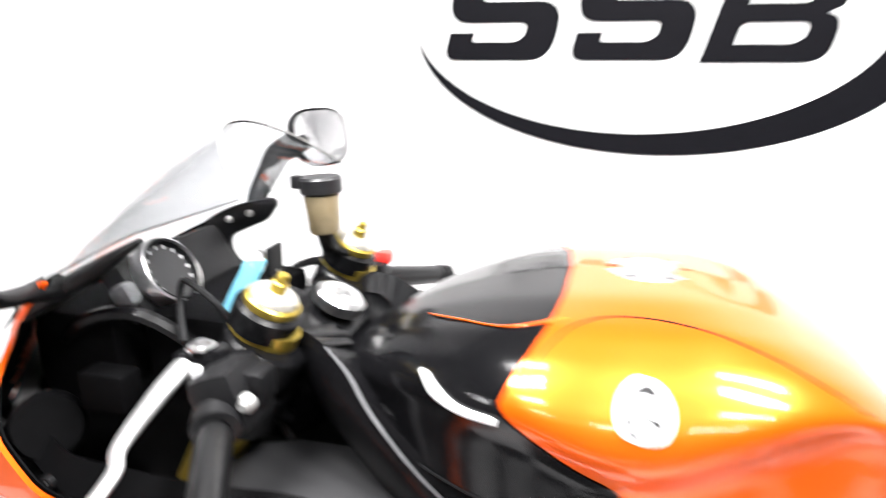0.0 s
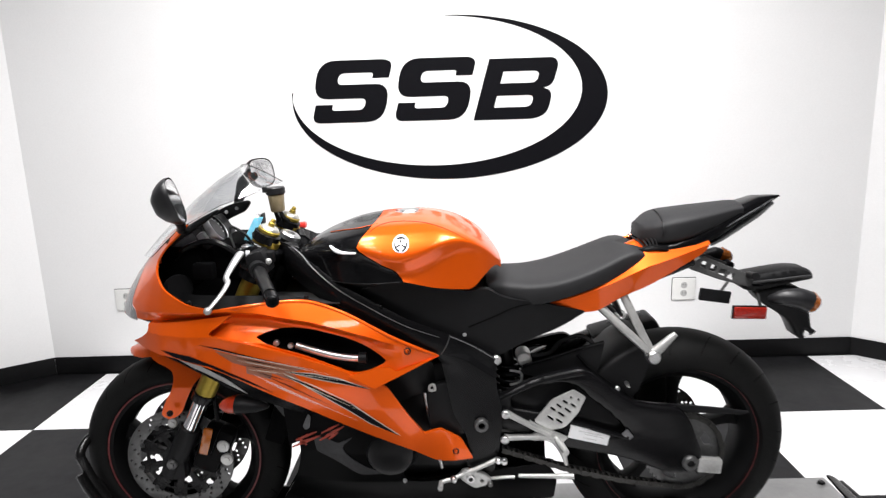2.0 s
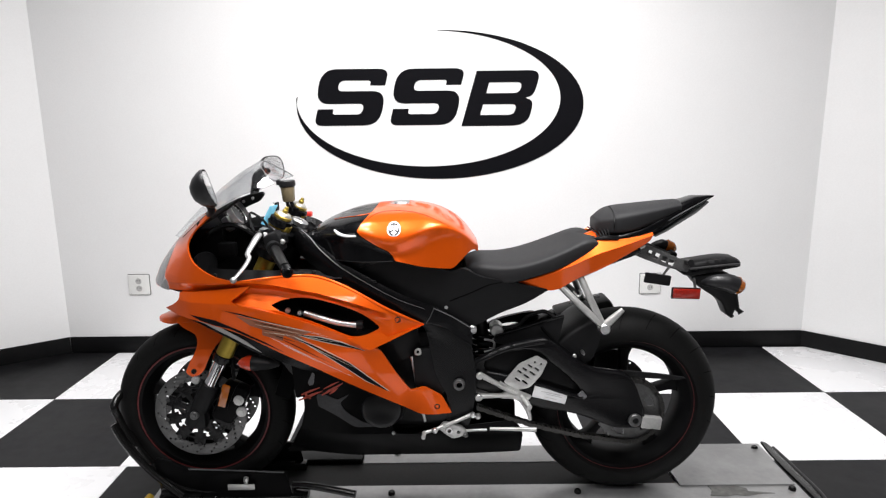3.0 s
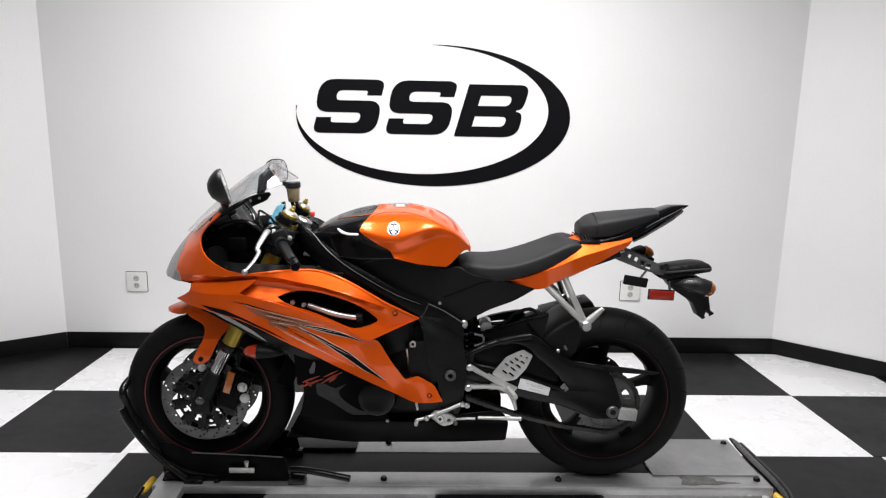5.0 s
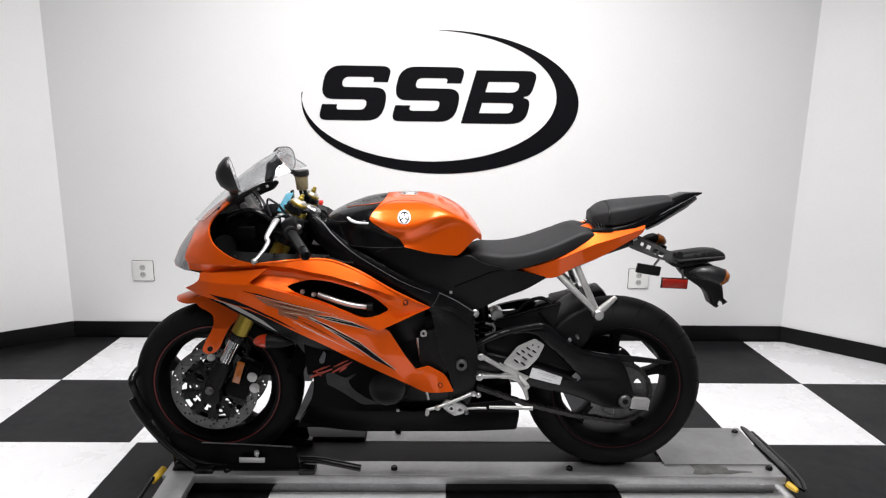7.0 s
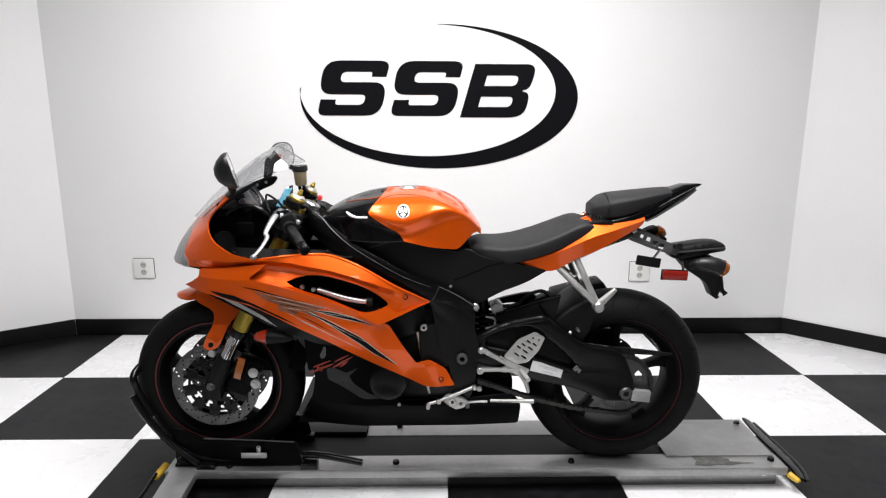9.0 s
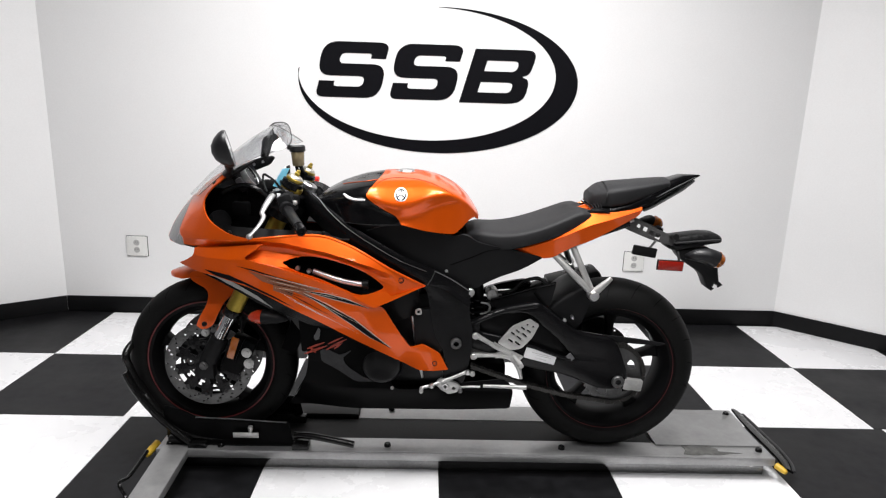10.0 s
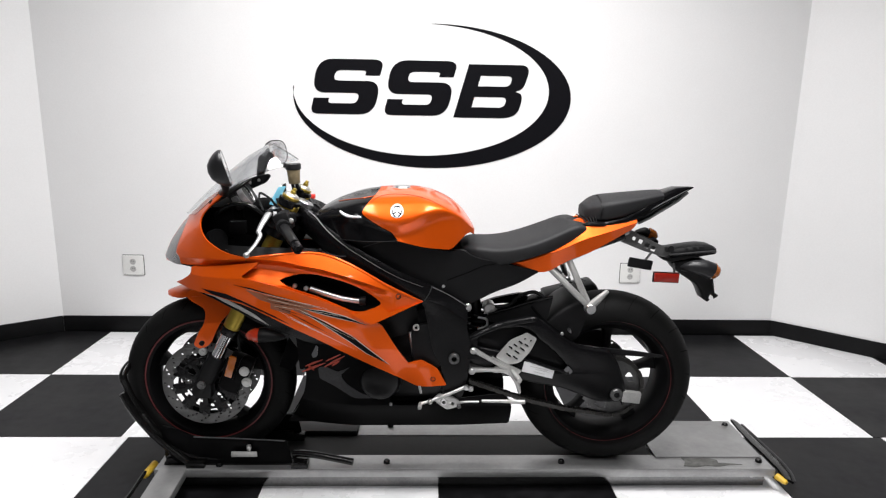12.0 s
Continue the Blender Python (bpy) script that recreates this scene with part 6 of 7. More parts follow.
part("hugger_hose", tube([(0.322, MID - 0.116, 0.668), (0.340, MID - 0.118, 0.646), (0.372, MID - 0.124, 0.614), (0.428, MID - 0.128, 0.572), (0.470, MID - 0.126, 0.540), (0.500, MID - 0.118, 0.528)], 0.0045, 8), DUCT, bike, "thin black brake hose")
bolt(0.424, MID - 0.130, 0.578, 0.006, STEEL, bike, "hose_clip", 0.006)
bolt(0.448, MID - 0.124, 0.590, 0.005, STEEL, bike, "hugger_bolt", 0.026)
part("exhaust_silencer", joined(lathe([(0.036, -0.23), (0.056, -0.21), (0.064, -0.15), (0.072, 0.10), (0.066, 0.165), (0.042, 0.168), (0.034, 0.12)], (0.42, MID + 0.130, 0.580), (0.955, 0.0, 0.33), 28)), FRAME_BLACK, bike, "black exhaust silencer on the far side")
part("exhaust_cap", plate([rounded([(0.40, 0.652, 0.01), (0.537, 0.689, 0.02), (0.572, 0.697, 0.006), (0.583, 0.690, 0.006), (0.602, 0.656, 0.008), (0.595, 0.640, 0.006), (0.530, 0.622, 0.02), (0.42, 0.592, 0.02)])], MID + 0.062, MID + 0.17, 0.012), MATT_BLACK, bike, "black silencer end cover")
part("brake_hose", tube([(0.20, MID - 0.07, 0.650), (0.255, MID - 0.07, 0.656), (0.287, MID - 0.068, 0.686), (0.330, MID - 0.065, 0.700), (0.352, MID - 0.07, 0.696), (0.372, MID - 0.08, 0.682)], 0.0065, 8), MATT_BLACK, bike, "black rubber hose")

# rear shock
SH0, SH1 = Vector((0.140, MID - 0.035, 0.70)), Vector((0.165, MID - 0.045, 0.44))
part("shock_body", tube([SH0, SH1], 0.020, 14), ENGINE, bike)
turns = [SH0.lerp(SH1, 0.25 + 0.55 * k / 80) + Vector((math.cos(k * 0.55), math.sin(k * 0.55), 0)) * 0.036 for k in range(81)]
part("shock_spring", tube(turns, 0.0065, 8, 1, smooth=False), FRAME_BLACK, bike, "black coil spring")
part("shock_reservoir", lathe([(0, 0.018), (0.017, 0.018), (0.0205, 0.014), (0.0205, -0.03), (0, -0.03)], (0.191, MID - 0.060, 0.643), (0, -1, 0), 24), SILVER, bike, "grey shock adjuster knob")
part("shock_clip", tube([(0.150, MID - 0.105, 0.625), (0.178, MID - 0.107, 0.618), (0.178, MID - 0.107, 0.595), (0.150, MID - 0.105, 0.585)], 0.0035, 8), STEEL, bike)

# engine
EN = part("engine", joined(box(-0.13, MID, 0.46, 0.34, 0.19, 0.26, 0.03), box(-0.16, MID, 0.62, 0.24, 0.24, 0.16, 0.03, Matrix.Rotation(radians(-20), 4, "Y")), box(0.02, MID, 0.56, 0.16, 0.24, 0.20, 0.03)), ENGINE, bike, "black engine block")
part("alternator_cover", lathe([(0, 0.045), (0.045, 0.045), (0.060, 0.038), (0.068, 0.022), (0.072, 0.0)], (-0.170, MID - 0.088, 0.405), (0, -1, 0), 36), ENGINE, EN, "round black engine cover")
for k in range(7):
    a = 2 * math.pi * k / 7 + 0.3
    bolt(-0.170 + 0.068 * math.cos(a), MID - 0.100, 0.405 + 0.068 * math.sin(a), 0.006, GREY_PLASTIC, EN, "cover_bolt", 0.008)
part("sprocket_cover", plate([rounded([(-0.07, 0.60, 0.03), (-0.02, 0.62, 0.02), (0.03, 0.60, 0.03), (0.05, 0.52, 0.03), (0.02, 0.46, 0.03), (-0.06, 0.47, 0.03)])], MID - 0.158, MID - 0.128, 0.008), MATT_BLACK, EN, "black sprocket cover")
part("hose_clip", tube([(-0.058, MID - 0.165, 0.613), (-0.047, MID - 0.167, 0.617), (-0.045, MID - 0.167, 0.604), (-0.057, MID - 0.165, 0.602)], 0.0036, 8, closed=True), SILVER, EN, "silver hose clip")
part("shift_rod", tube([(-0.072, MID - 0.150, 0.588), (-0.055, MID - 0.145, 0.48), (-0.034, MID - 0.145, 0.375)], 0.0042, 8), STEEL, bike, "thin steel shift rod")
SHP = part("shift_pedal", joined(tube([(-0.033, MID - 0.185, 0.358), (0.0, MID - 0.18, 0.366), (0.03, MID - 0.17, 0.374)], 0.005, 10), tube([(0.03, MID - 0.172, 0.374), (0.07, MID - 0.172, 0.391), (0.112, MID - 0.168, 0.409)], [0.0065, 0.0055, 0.0065], 10), tube([(0.085, MID - 0.166, 0.352), (0.12, MID - 0.164, 0.354), (0.155, MID - 0.162, 0.353)], 0.004, 10)), SILVER, bike, "silver gear shift linkage")
part("linkage_body", plate([rounded([(0.006, 0.366, 0.006), (0.022, 0.384, 0.006), (0.052, 0.380, 0.008), (0.078, 0.370, 0.006), (0.096, 0.352, 0.006), (0.078, 0.338, 0.008), (0.052, 0.331, 0.006), (0.030, 0.344, 0.01)]), circle(0.040, 0.360, 0.0065, 14), circle(0.068, 0.352, 0.005, 12)], MID - 0.176, MID - 0.160, 0.003), SILVER, SHP)
part("pivot_ring", lathe([(0.006, 0.006), (0.010, 0.006), (0.0115, 0.003), (0.0115, 0), (0.006, 0)], (0.040, MID - 0.176, 0.360), (0, -1, 0), 16, True), STEEL, SHP)
part("ball_joint", lathe([(0, 0.010), (0.006, 0.009), (0.009, 0.004), (0.008, -0.004), (0, -0.006)], (-0.004, MID - 0.186, 0.366), (0, -1, 0), 14), STEEL, SHP)
part("ball_joint", lathe([(0, 0.010), (0.006, 0.009), (0.009, 0.004), (0.008, -0.004), (0, -0.006)], (0.112, MID - 0.174, 0.409), (0, -1, 0), 14), STEEL, SHP)
part("ball_joint", lathe([(0, 0.010), (0.005, 0.009), (0.0075, 0.004), (0.007, -0.004), (0, -0.006)], (0.090, MID - 0.176, 0.345), (0, -1, 0), 14), DISC, SHP)
part("shift_toe", tube([(-0.036, MID - 0.185, 0.357), (-0.038, MID - 0.215, 0.357)], 0.0065, 10), SILVER, bike)
part("side_stand", joined(tube([(0.165, MID - 0.165, 0.358), (0.23, MID - 0.172, 0.360), (0.305, MID - 0.18, 0.362)], [0.005, 0.006, 0.0075], 10)), SILVER, bike, "silver side stand folded up")
bolt(0.128, MID - 0.165, 0.400, 0.009, STEEL, bike, "bolt", 0.010)

# rider foot peg and heel guard
PEG = part("footrest_bracket", joined(tube([(0.133, MID - 0.155, 0.532), (0.18, MID - 0.158, 0.505), (0.245, MID - 0.160, 0.470)], [0.012, 0.010, 0.013], 10, flat=0.7), tube([(0.130, MID - 0.155, 0.462), (0.19, MID - 0.158, 0.464), (0.25, MID - 0.160, 0.466)], [0.012, 0.010, 0.014], 10, flat=0.7), tube([(0.245, MID - 0.160, 0.474), (0.275, MID - 0.165, 0.430), (0.288, MID - 0.168, 0.388)], [0.012, 0.009, 0.005], 10)), SILVER, bike, "silver footrest bracket")
part("footrest_web", plate([rounded([(0.190, 0.512, 0.01), (0.293, 0.462, 0.006), (0.268, 0.438, 0.008), (0.232, 0.456, 0.01), (0.196, 0.456, 0.008), (0.200, 0.474, 0.008), (0.222, 0.482, 0.008)])], MID - 0.166, MID - 0.154, 0.003), SILVER, PEG)
bolt(0.133, MID - 0.168, 0.532, 0.011, STEEL, PEG, "bolt", 0.008)
bolt(0.130, MID - 0.168, 0.462, 0.011, STEEL, PEG, "bolt", 0.008)
GUARD = rounded([(0.205, 0.508, 0.008), (0.250, 0.566, 0.01), (0.305, 0.592, 0.006), (0.337, 0.572, 0.006), (0.318, 0.528, 0.01), (0.285, 0.490, 0.01), (0.248, 0.482, 0.01)])
HOLES = []
for hx, hz, k in ((0.2475, 0.516, 1), (0.2535, 0.541, 0.8), (0.269, 0.549, 0.8), (0.285, 0.559, 0.8), (0.299, 0.571, 0.3), (0.270, 0.507, 1), (0.2745, 0.526, 1), (0.2915, 0.536, 1), (0.305, 0.549, 0.8), (0.318, 0.565, 0.3)):
    dx, dz = 0.0078 * k, -0.0060 * k
    HOLES.append(rounded([(hx - dx - 0.0018, hz - dz - 0.0024, 0.002), (hx + dx - 0.0018, hz + dz - 0.0024, 0.002), (hx + dx + 0.0018, hz + dz + 0.0024, 0.002), (hx - dx + 0.0018, hz - dz + 0.0024, 0.002)], 3))
part("heel_guard", plate([GUARD] + HOLES, MID - 0.162, MID - 0.157, 0.001), SILVER, PEG, "perforated silver heel guard")
part("foot_peg", tube([(0.262, MID - 0.165, 0.462), (0.268, MID - 0.20, 0.461), (0.275, MID - 0.235, 0.460)], [0.008, 0.0095, 0.008], 12), SILVER, PEG)

# lower fairing, radiator, front inner panels
BELLY = rounded([(-0.45, 0.615, 0.02), (-0.36, 0.575, 0.03), (-0.25, 0.505, 0.03), (-0.16, 0.450, 0.03), (-0.115, 0.42, 0.03), (-0.15, 0.325, 0.05), (-0.08, 0.315, 0.03), (0.0, 0.325, 0.03), (0.10, 0.345, 0.03), (0.245, 0.362, 0.02), (0.272, 0.325, 0.02), (0.270, 0.232, 0.012), (0.10, 0.221, 0.03), (-0.26, 0.218, 0.05), (-0.496, 0.214, 0.010), (-0.464, 0.266, 0.03), (-0.434, 0.325, 0.03), (-0.420, 0.38, 0.03), (-0.418, 0.43, 0.03), (-0.44, 0.52, 0.04)])


def belly_w(x, z):
    return max(0.03, 0.116 - 0.9 * max(0.0, 0.32 - z) ** 1.25 + 0.22 * max(0.0, z - 0.40) - 0.35 * max(0.0, -0.25 - x) ** 1.3)


belly_bm = sheet([BELLY], belly_w, 0.006)
BP = part("belly_fairing", belly_bm.copy(), BELLY_BLACK, bike, "satin black belly fairing", angle=50)
part("belly_fairing", mirrored(belly_bm), BELLY_BLACK, bike, "satin black belly fairing", angle=50)
belly_bm.free()
part("belly_floor", shell([[Vector((x, MID + s * (belly_w(x, 0.235) - 0.004), 0.226 + 0.02 * abs(s))) for s in np.linspace(-1, 1, 9)] for x in np.linspace(-0.39, 0.25, 12)], 0.005), BELLY_BLACK, BP)
bolt(-0.135, MID - belly_w(-0.135, 0.322) + 0.001, 0.322, 0.006, STEEL, BP, "belly_screw", 0.006)
# red slanted marks on the belly
for (ax, az), (bx, bz), wide in (((-0.412, 0.468), (-0.338, 0.495), 0.0085), ((-0.402, 0.486), (-0.346, 0.506), 0.0070), ((-0.376, 0.470), (-0.394, 0.492), 0.0080),
                                ((-0.342, 0.484), (-0.276, 0.519), 0.0085), ((-0.336, 0.503), (-0.288, 0.525), 0.0055), ((-0.318, 0.487), (-0.292, 0.503), 0.0070)):
    nx, nz = -(bz - az), bx - ax
    ln = math.hypot(nx, nz)
    nx, nz = nx / ln * wide / 2, nz / ln * wide / 2
    mx, mz = (ax + bx) / 2, (az + bz) / 2
    part("red_mark", sheet([[(ax, az), (mx + nx, mz + nz), (bx + nx * 0.5, bz + nz * 0.5), (bx, bz), (mx - nx, mz - nz), (ax - nx * 0.8, az - nz * 0.8)]], lambda u, v: 0.186, 0.001, 0.03), RED_PRINT, BP)
part("grey_panel", sheet([rounded([(-0.375, 0.448, 0.01), (-0.348, 0.453, 0.01), (-0.308, 0.436, 0.008), (-0.268, 0.458, 0.004), (-0.300, 0.425, 0.01), (-0.288, 0.398, 0.02), (-0.230, 0.360, 0.02), (-0.178, 0.345, 0.004), (-0.255, 0.343, 0.02), (-0.318, 0.382, 0.03), (-0.372, 0.405, 0.01)])], lambda a, b: belly_w(a, b) + 0.003, 0.002, 0.03), FADED_GREY, BP, "faded grey patch")
part("grey_bracket", sheet([rounded([(-0.381, 0.524, 0.004), (-0.366, 0.555, 0.004), (-0.360, 0.548, 0.004), (-0.364, 0.517, 0.004), (-0.376, 0.513, 0.004)])], lambda a, b: 0.186, 0.003, 0.03), WORN_GLINT_GREY, BP)
part("mark_panel", sheet([rounded([(-0.42, 0.470, 0.01), (-0.27, 0.520, 0.01), (-0.255, 0.548, 0.01), (-0.36, 0.575, 0.01), (-0.43, 0.60, 0.01)])], lambda a, b: 0.180, 0.003, 0.03), BELLY_BLACK, BP)
part("radiator_shroud", sheet([rounded([(-0.460, 0.590, 0.01), (-0.420, 0.582, 0.01), (-0.372, 0.528, 0.006), (-0.385, 0.508, 0.006), (-0.425, 0.540, 0.02)])], lambda a, b: 0.176, 0.006, 0.03), GREY_PLASTIC, bike, "dark grey shroud beside the radiator")
part("radiator", box(-0.42, MID, 0.60, 0.05, 0.30, 0.30, 0.008, Matrix.Rotation(radians(20), 4, "Y")), DUCT, bike, "dark radiator behind the front wheel")
part("oil_cooler", box(-0.33, MID, 0.37, 0.08, 0.14, 0.16, 0.02), ENGINE, bike)
part("exhaust_header", tube([(-0.30, MID - 0.06, 0.52), (-0.34, MID - 0.06, 0.42), (-0.30, MID - 0.05, 0.33), (-0.12, MID - 0.03, 0.30), (0.12, MID, 0.31)], 0.022, 12), ENGINE, bike)
LOWTRIM = rounded([(-0.76, 0.742, 0.01), (-0.669, 0.729, 0.03), (-0.580, 0.708, 0.03), (-0.512, 0.678, 0.03), (-0.445, 0.640, 0.03), (-0.361, 0.596, 0.03), (-0.293, 0.558, 0.01), (-0.38, 0.572, 0.02), (-0.463, 0.610, 0.03), (-0.548, 0.648, 0.03), (-0.598, 0.680, 0.03), (-0.670, 0.712, 0.02)])
lt = sheet([LOWTRIM], lambda x, z: flank(x, z) - 0.012, 0.004)
LT = part("lower_trim", lt.copy(), GLOSS_BLACK, bike, "black trim strip below the orange fairing", angle=50)
part("lower_trim", mirrored(lt), GLOSS_BLACK, bike, "black trim strip below the orange fairing", angle=50)
lt.free()
# tube seen in the vent
VENT_LOW = [(-0.56, 0.775), (-0.47, 0.760), (-0.424, 0.748), (-0.357, 0.727), (-0.290, 0.696), (-0.239, 0.671), (-0.15, 0.660)]
part("vent_liner", sheet([rounded([(-0.56, 0.800, 0.01), (-0.47, 0.815, 0.02), (-0.35, 0.815, 0.03), (-0.15, 0.73, 0.02), (-0.15, 0.652, 0.01), (-0.239, 0.660, 0.02), (-0.290, 0.684, 0.03), (-0.357, 0.715, 0.03), (-0.424, 0.736, 0.03), (-0.56, 0.762, 0.01)])], lambda x, z: flank_form(x, z) - 0.030 - 0.050 * ramp(z - ramp(x, VENT_LOW), [(-0.010, 0), (0.008, 1)]), 0.004, 0.012), DUCT, bike, "black duct behind the vent")
part("vent_pipe", tube([(-0.375, MID - 0.205, 0.746), (-0.335, MID - 0.208, 0.733), (-0.283, MID - 0.204, 0.716), (-0.237, MID - 0.196, 0.706), (-0.215, MID - 0.190, 0.703)], 0.0090, 12), STEEL, bike, "polished pipe inside the vent")
part("pipe_collar", lathe([(0.0125, -0.010), (0.015, -0.009), (0.015, 0.009), (0.0125, 0.010)], (-0.218, MID - 0.191, 0.703), (1, 0, 0), 14), MATT_BLACK, bike)
for x, z in ((-0.420, 0.757), (-0.386, 0.749)):
    bolt(x, MID - 0.215, z, 0.0075, STEEL, bike, "vent_screw", 0.008)
bolt(-0.108, MID - flank(-0.108, 0.720) + 0.001, 0.720, 0.0095, MATT_BLACK, FAIR_L, "fairing_screw", 0.005)
bolt(-0.108, MID - flank(-0.108, 0.720) + 0.001, 0.720, 0.0062, ORANGE, FAIR_L, "screw_head", 0.008)
bolt(0.004, MID - blade_w(0.004, 0.440) + 0.001, 0.440, 0.0085, MATT_BLACK, BLADE_L, "fairing_screw", 0.005)
bolt(0.004, MID - blade_w(0.004, 0.440) + 0.001, 0.440, 0.0056, ORANGE, BLADE_L, "screw_head", 0.008)

# fairing stripes
def stripe(pts, mat, proud=0.0012, name="stripe"):
    part(name, sheet([pts], blade_w, 0.0006, 0.014, proud), mat, BLADE_L, angle=60)


def blade(a, b, wide, mat, proud, skew=0.0):
    """A long thin pointed mark from a to b."""
    ax, az = a
    bx, bz = b
    d = Vector((bx - ax, bz - az)).normalized()
    n = Vector((-d.y, d.x)) * wide
    m = Vector(a).lerp(Vector(b), 0.35)
    stripe([a, (m.x + n.x, m.y + n.y), b, (m.x - n.x * skew, m.y - n.y * skew)], mat, proud)


# smoky blocks, black wedges with thin silver borders, then fine lines
stripe([(-0.560, 0.752), (-0.455, 0.724), (-0.350, 0.699), (-0.385, 0.690), (-0.345, 0.654), (-0.430, 0.692), (-0.520, 0.722)], SMOKE_PRINT, 0.0008)
stripe([(-0.488, 0.714), (-0.425, 0.702), (-0.432, 0.676), (-0.488, 0.694)], SMOKE_PRINT)


def edged(loop, grow):
    """A black wedge on a slightly larger silver one."""
    cx, cz = sum(p[0] for p in loop) / len(loop), sum(p[1] for p in loop) / len(loop)
    out = []
    for k in range(len(loop)):
        (ax, az), (px, pz), (bx, bz) = loop[k - 1], loop[k], loop[(k + 1) % len(loop)]
        n = Vector((bz - az, ax - bx)).normalized()
        if n.dot(Vector((px - cx, pz - cz))) < 0 and abs((px - cx)) < 0.05:
            n = -n
        out.append((px + n.x * grow, pz + n.y * grow))
    stripe(out, SILVER_PRINT, 0.0018)
    stripe(loop, DECAL, 0.0024)


W_UP = [(-0.395, 0.6945), (-0.330, 0.684), (-0.272, 0.667), (-0.203, 0.636), (-0.273, 0.658), (-0.330, 0.674)]
W_LOW = [(-0.400, 0.686), (-0.327, 0.650), (-0.249, 0.601), (-0.137, 0.496), (-0.203, 0.540), (-0.252, 0.582), (-0.303, 0.621), (-0.355, 0.658)]
for wedge in (W_UP, W_LOW):
    edged(wedge[::-1], 0.0024)
for a, b, wd, m, pr in (((-0.395, 0.6815), (-0.225, 0.580), 0.0016, SILVER_PRINT, 0.0030), ((-0.380, 0.680), (-0.235, 0.594), 0.0012, ORANGE, 0.0030),
                        ((-0.385, 0.690), (-0.265, 0.664), 0.0013, SILVER_PRINT, 0.0030),
                        ((-0.596, 0.767), (-0.455, 0.729), 0.0042, DECAL, 0.0018), ((-0.560, 0.757), (-0.290, 0.680), 0.0017, SILVER_PRINT, 0.0026),
                        ((-0.535, 0.7505), (-0.330, 0.694), 0.0017, DECAL, 0.0028), ((-0.520, 0.743), (-0.320, 0.693), 0.0013, SILVER_PRINT, 0.0030),
                        ((-0.510, 0.734), (-0.370, 0.698), 0.0020, DECAL, 0.0026), ((-0.505, 0.727), (-0.385, 0.697), 0.0013, SILVER_PRINT, 0.0030),
                        ((-0.500, 0.716), (-0.390, 0.694), 0.0018, DECAL, 0.0026), ((-0.480, 0.703), (-0.395, 0.689), 0.0013, SILVER_PRINT, 0.0026),
                        ((-0.470, 0.698), (-0.380, 0.666), 0.0018, DECAL, 0.0026), ((-0.470, 0.690), (-0.235, 0.553), 0.0016, SILVER_PRINT, 0.0024),
                        ((-0.450, 0.690), (-0.290, 0.597), 0.0022, DECAL, 0.0026), ((-0.445, 0.672), (-0.330, 0.606), 0.0012, SILVER_PRINT, 0.0030)):
    blade(a, b, wd, m, pr)
stripe([(-0.700, 0.748), (-0.620, 0.738), (-0.560, 0.712), (-0.480, 0.672), (-0.430, 0.642), (-0.509, 0.681), (-0.576, 0.712), (-0.665, 0.733)], DECAL)
part("stripe", sheet([[(-0.756, 0.741), (-0.678, 0.734), (-0.619, 0.712), (-0.541, 0.668), (-0.498, 0.632), (-0.594, 0.686), (-0.664, 0.719)]], lambda x, z: flank(x, z) - 0.010, 0.0008, 0.03), SILVER, LT)
# front mudguard
MG = rounded([(-0.800, 0.690, 0.01), (-0.785, 0.668, 0.02), (-0.742, 0.648, 0.02), (-0.733, 0.63, 0.02), (-0.738, 0.598, 0.02), (-0.765, 0.554, 0.02), (-0.778, 0.522, 0.01), (-0.755, 0.508, 0.008), (-0.722, 0.524, 0.02), (-0.700, 0.575, 0.03), (-0.672, 0.622, 0.03), (-0.62, 0.650, 0.03), (-0.57, 0.63, 0.02), (-0.57, 0.655, 0.02), (-0.65, 0.688, 0.04), (-0.72, 0.702, 0.04), (-0.780, 0.705, 0.02)])


def guard_w(x, z):
    return 0.080 + 0.22 * max(0.0, min(0.10, 0.70 - z)) * (1 if x > -0.80 else 0.4) + 0.03 * (x + 0.8)


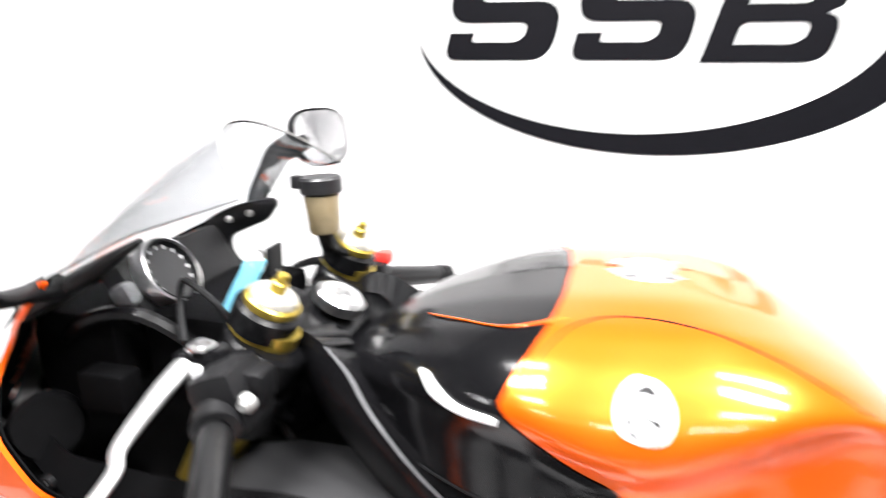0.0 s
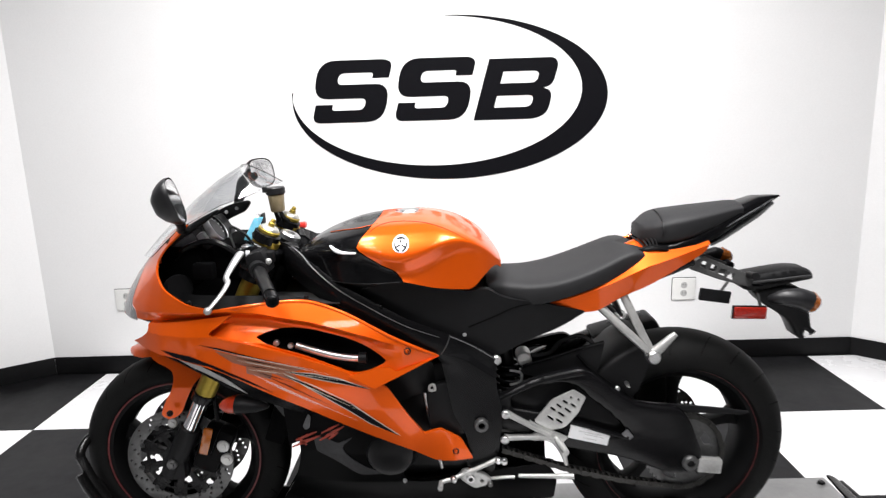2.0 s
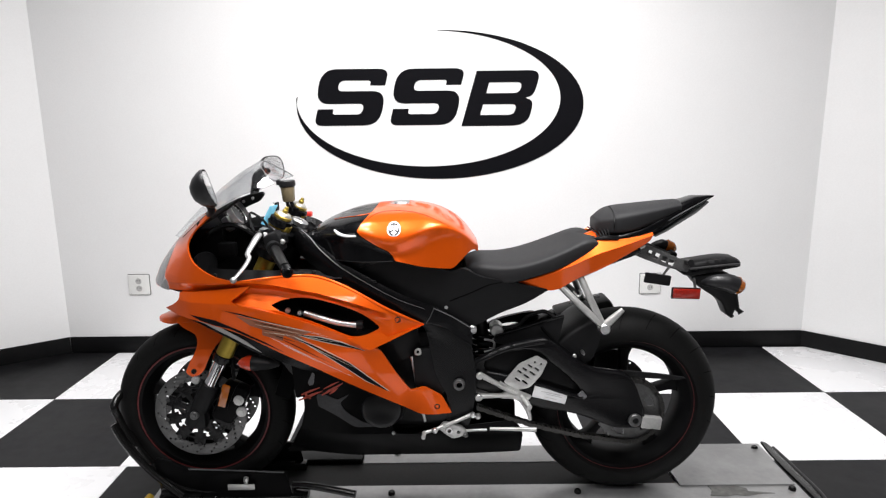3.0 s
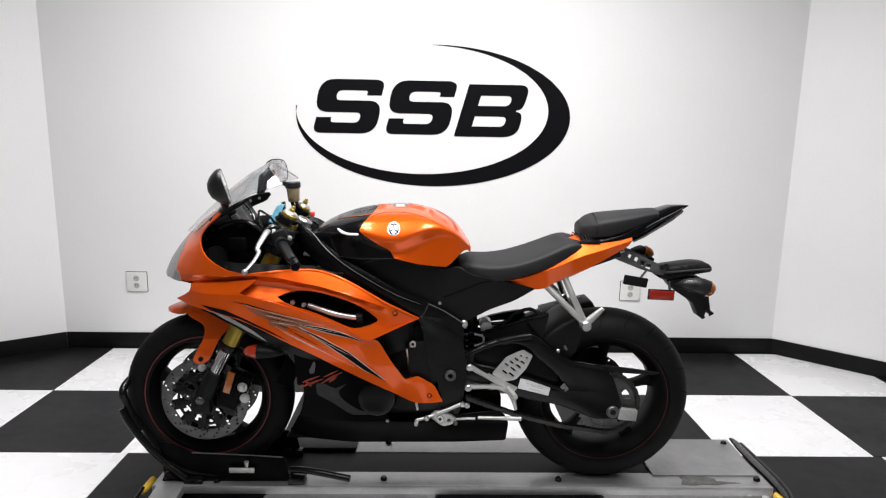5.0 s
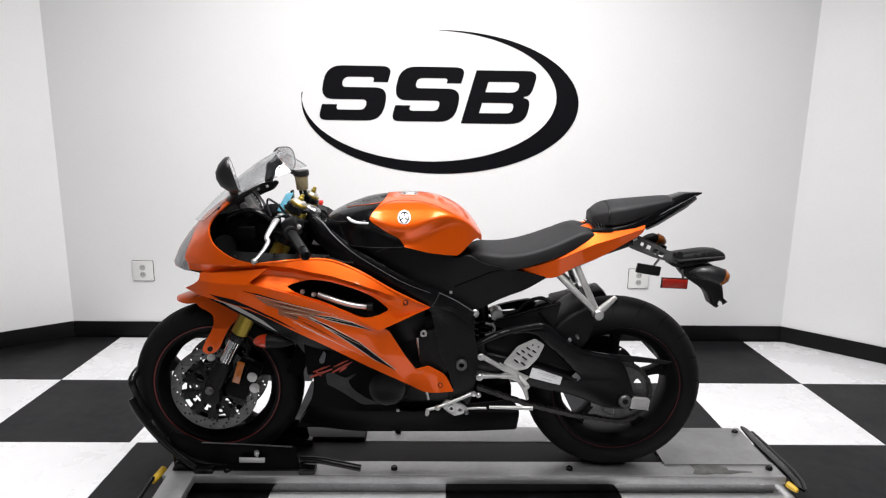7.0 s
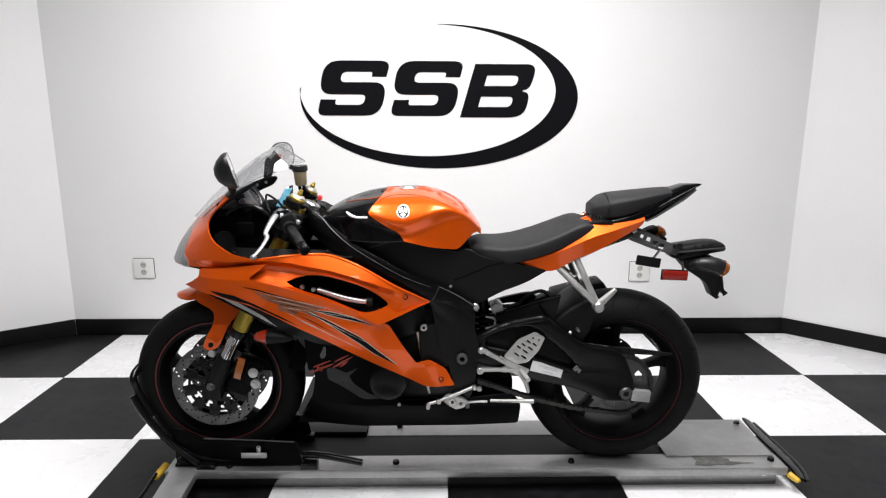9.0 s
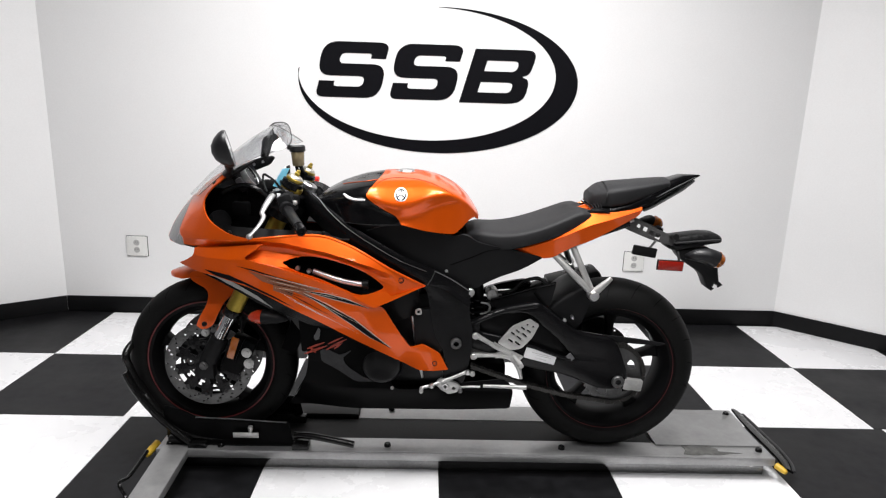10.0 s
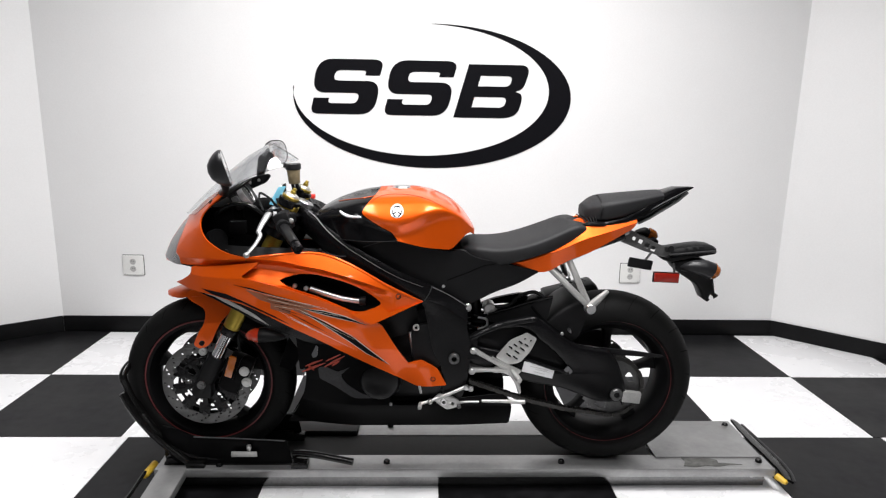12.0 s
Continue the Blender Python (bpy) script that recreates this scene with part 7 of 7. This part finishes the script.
mg = sheet([MG], guard_w, 0.004)
MGL = part("front_mudguard", mg.copy(), ORANGE, bike, "glossy orange front mudguard", angle=50)
part("mudguard_side", mirrored(mg), ORANGE, MGL, angle=50)
mg.free()
rows = []
for a in np.linspace(radians(113), radians(56), 28):
    deg = math.degrees(a)
    wide = ramp(deg, [(56, 0.086), (94, 0.086), (103, 0.076), (109, 0.052), (113, 0.022)])
    crown = ramp(deg, [(56, 0.020), (90, 0.030), (104, 0.024), (113, 0.014)])
    row = []
    for s in np.linspace(-1, 1, 21):
        r = ramp(deg, [(56, 0.308), (104, 0.308), (113, 0.318)]) + crown * (1 - abs(s) ** 3.0)
        row.append(Vector((FA[0] + r * math.cos(a), MID + s * wide, FA[1] + r * math.sin(a))))
    rows.append(row)
part("mudguard_top", shell(rows, 0.004), ORANGE, MGL, angle=60)
bolt(-0.742, MID - 0.128, 0.538, 0.008, MATT_BLACK, MGL, "mudguard_screw", 0.006)
bolt(-0.748, MID - 0.105, 0.500, 0.013, SILVER, bike, "mudguard_bolt", 0.008)

# front turn signals
for s in (-1, 1):
    q = MID + s * 0.205
    ts = part("front_turn_signal", tube([(-0.537, q, 0.595), (-0.520, q, 0.596), (-0.485, q, 0.592), (-0.455, q, 0.588)], [0.0285, 0.029, 0.021, 0.004], 14, 5, flat=0.8), MATT_BLACK, bike, "smoked front turn signal")
    part("signal_lens", tube([(-0.578, q, 0.593), (-0.567, q, 0.594), (-0.552, q, 0.595), (-0.535, q, 0.595)], [0.006, 0.019, 0.026, 0.0295], 14, 5, flat=0.8), SIGNAL, ts, "orange lens")
    part("signal_stem", tube([(-0.52, q, 0.59), (-0.50, MID + s * 0.16, 0.61)], 0.010, 8), MATT_BLACK, ts)

# ---------- floor tiles ----------
floor = single("floor", box(-0.05, -1.68, -0.053, 6.9, 6.0, 0.10, 0), BASE_BLACK, "black and white checkerboard tile floor", "floor", kind="structure")


def tile_mesh(name, mat):
    bm = bmesh.new()
    bmesh.ops.create_cube(bm, size=1)
    bmesh.ops.scale(bm, vec=(TILE - 0.0016, TILE - 0.0016, 0.006), verts=bm.verts)
    bmesh.ops.translate(bm, vec=(0, 0, -0.003), verts=bm.verts)
    bmesh.ops.bevel(bm, geom=[e for e in bm.edges if all(v.co.z > -0.001 for v in e.verts)], offset=0.0012, segments=1, affect="EDGES")
    return solid(bm, name, mat)


TILES = [tile_mesh("tile_white", TILE_WHITE), tile_mesh("tile_black", TILE_BLACK)]
for i in range(-6, 6):
    for j in range(-8, 2):
        slip = 0.030 if j < 0 else 0.0     # the front rows were laid a little to one side
        ob = new("tile", TILES[(i + j) % 2])
        ob.location = ((i + 0.5) * TILE + slip, (j + 0.5) * TILE, 0.0)
        ob.parent = floor
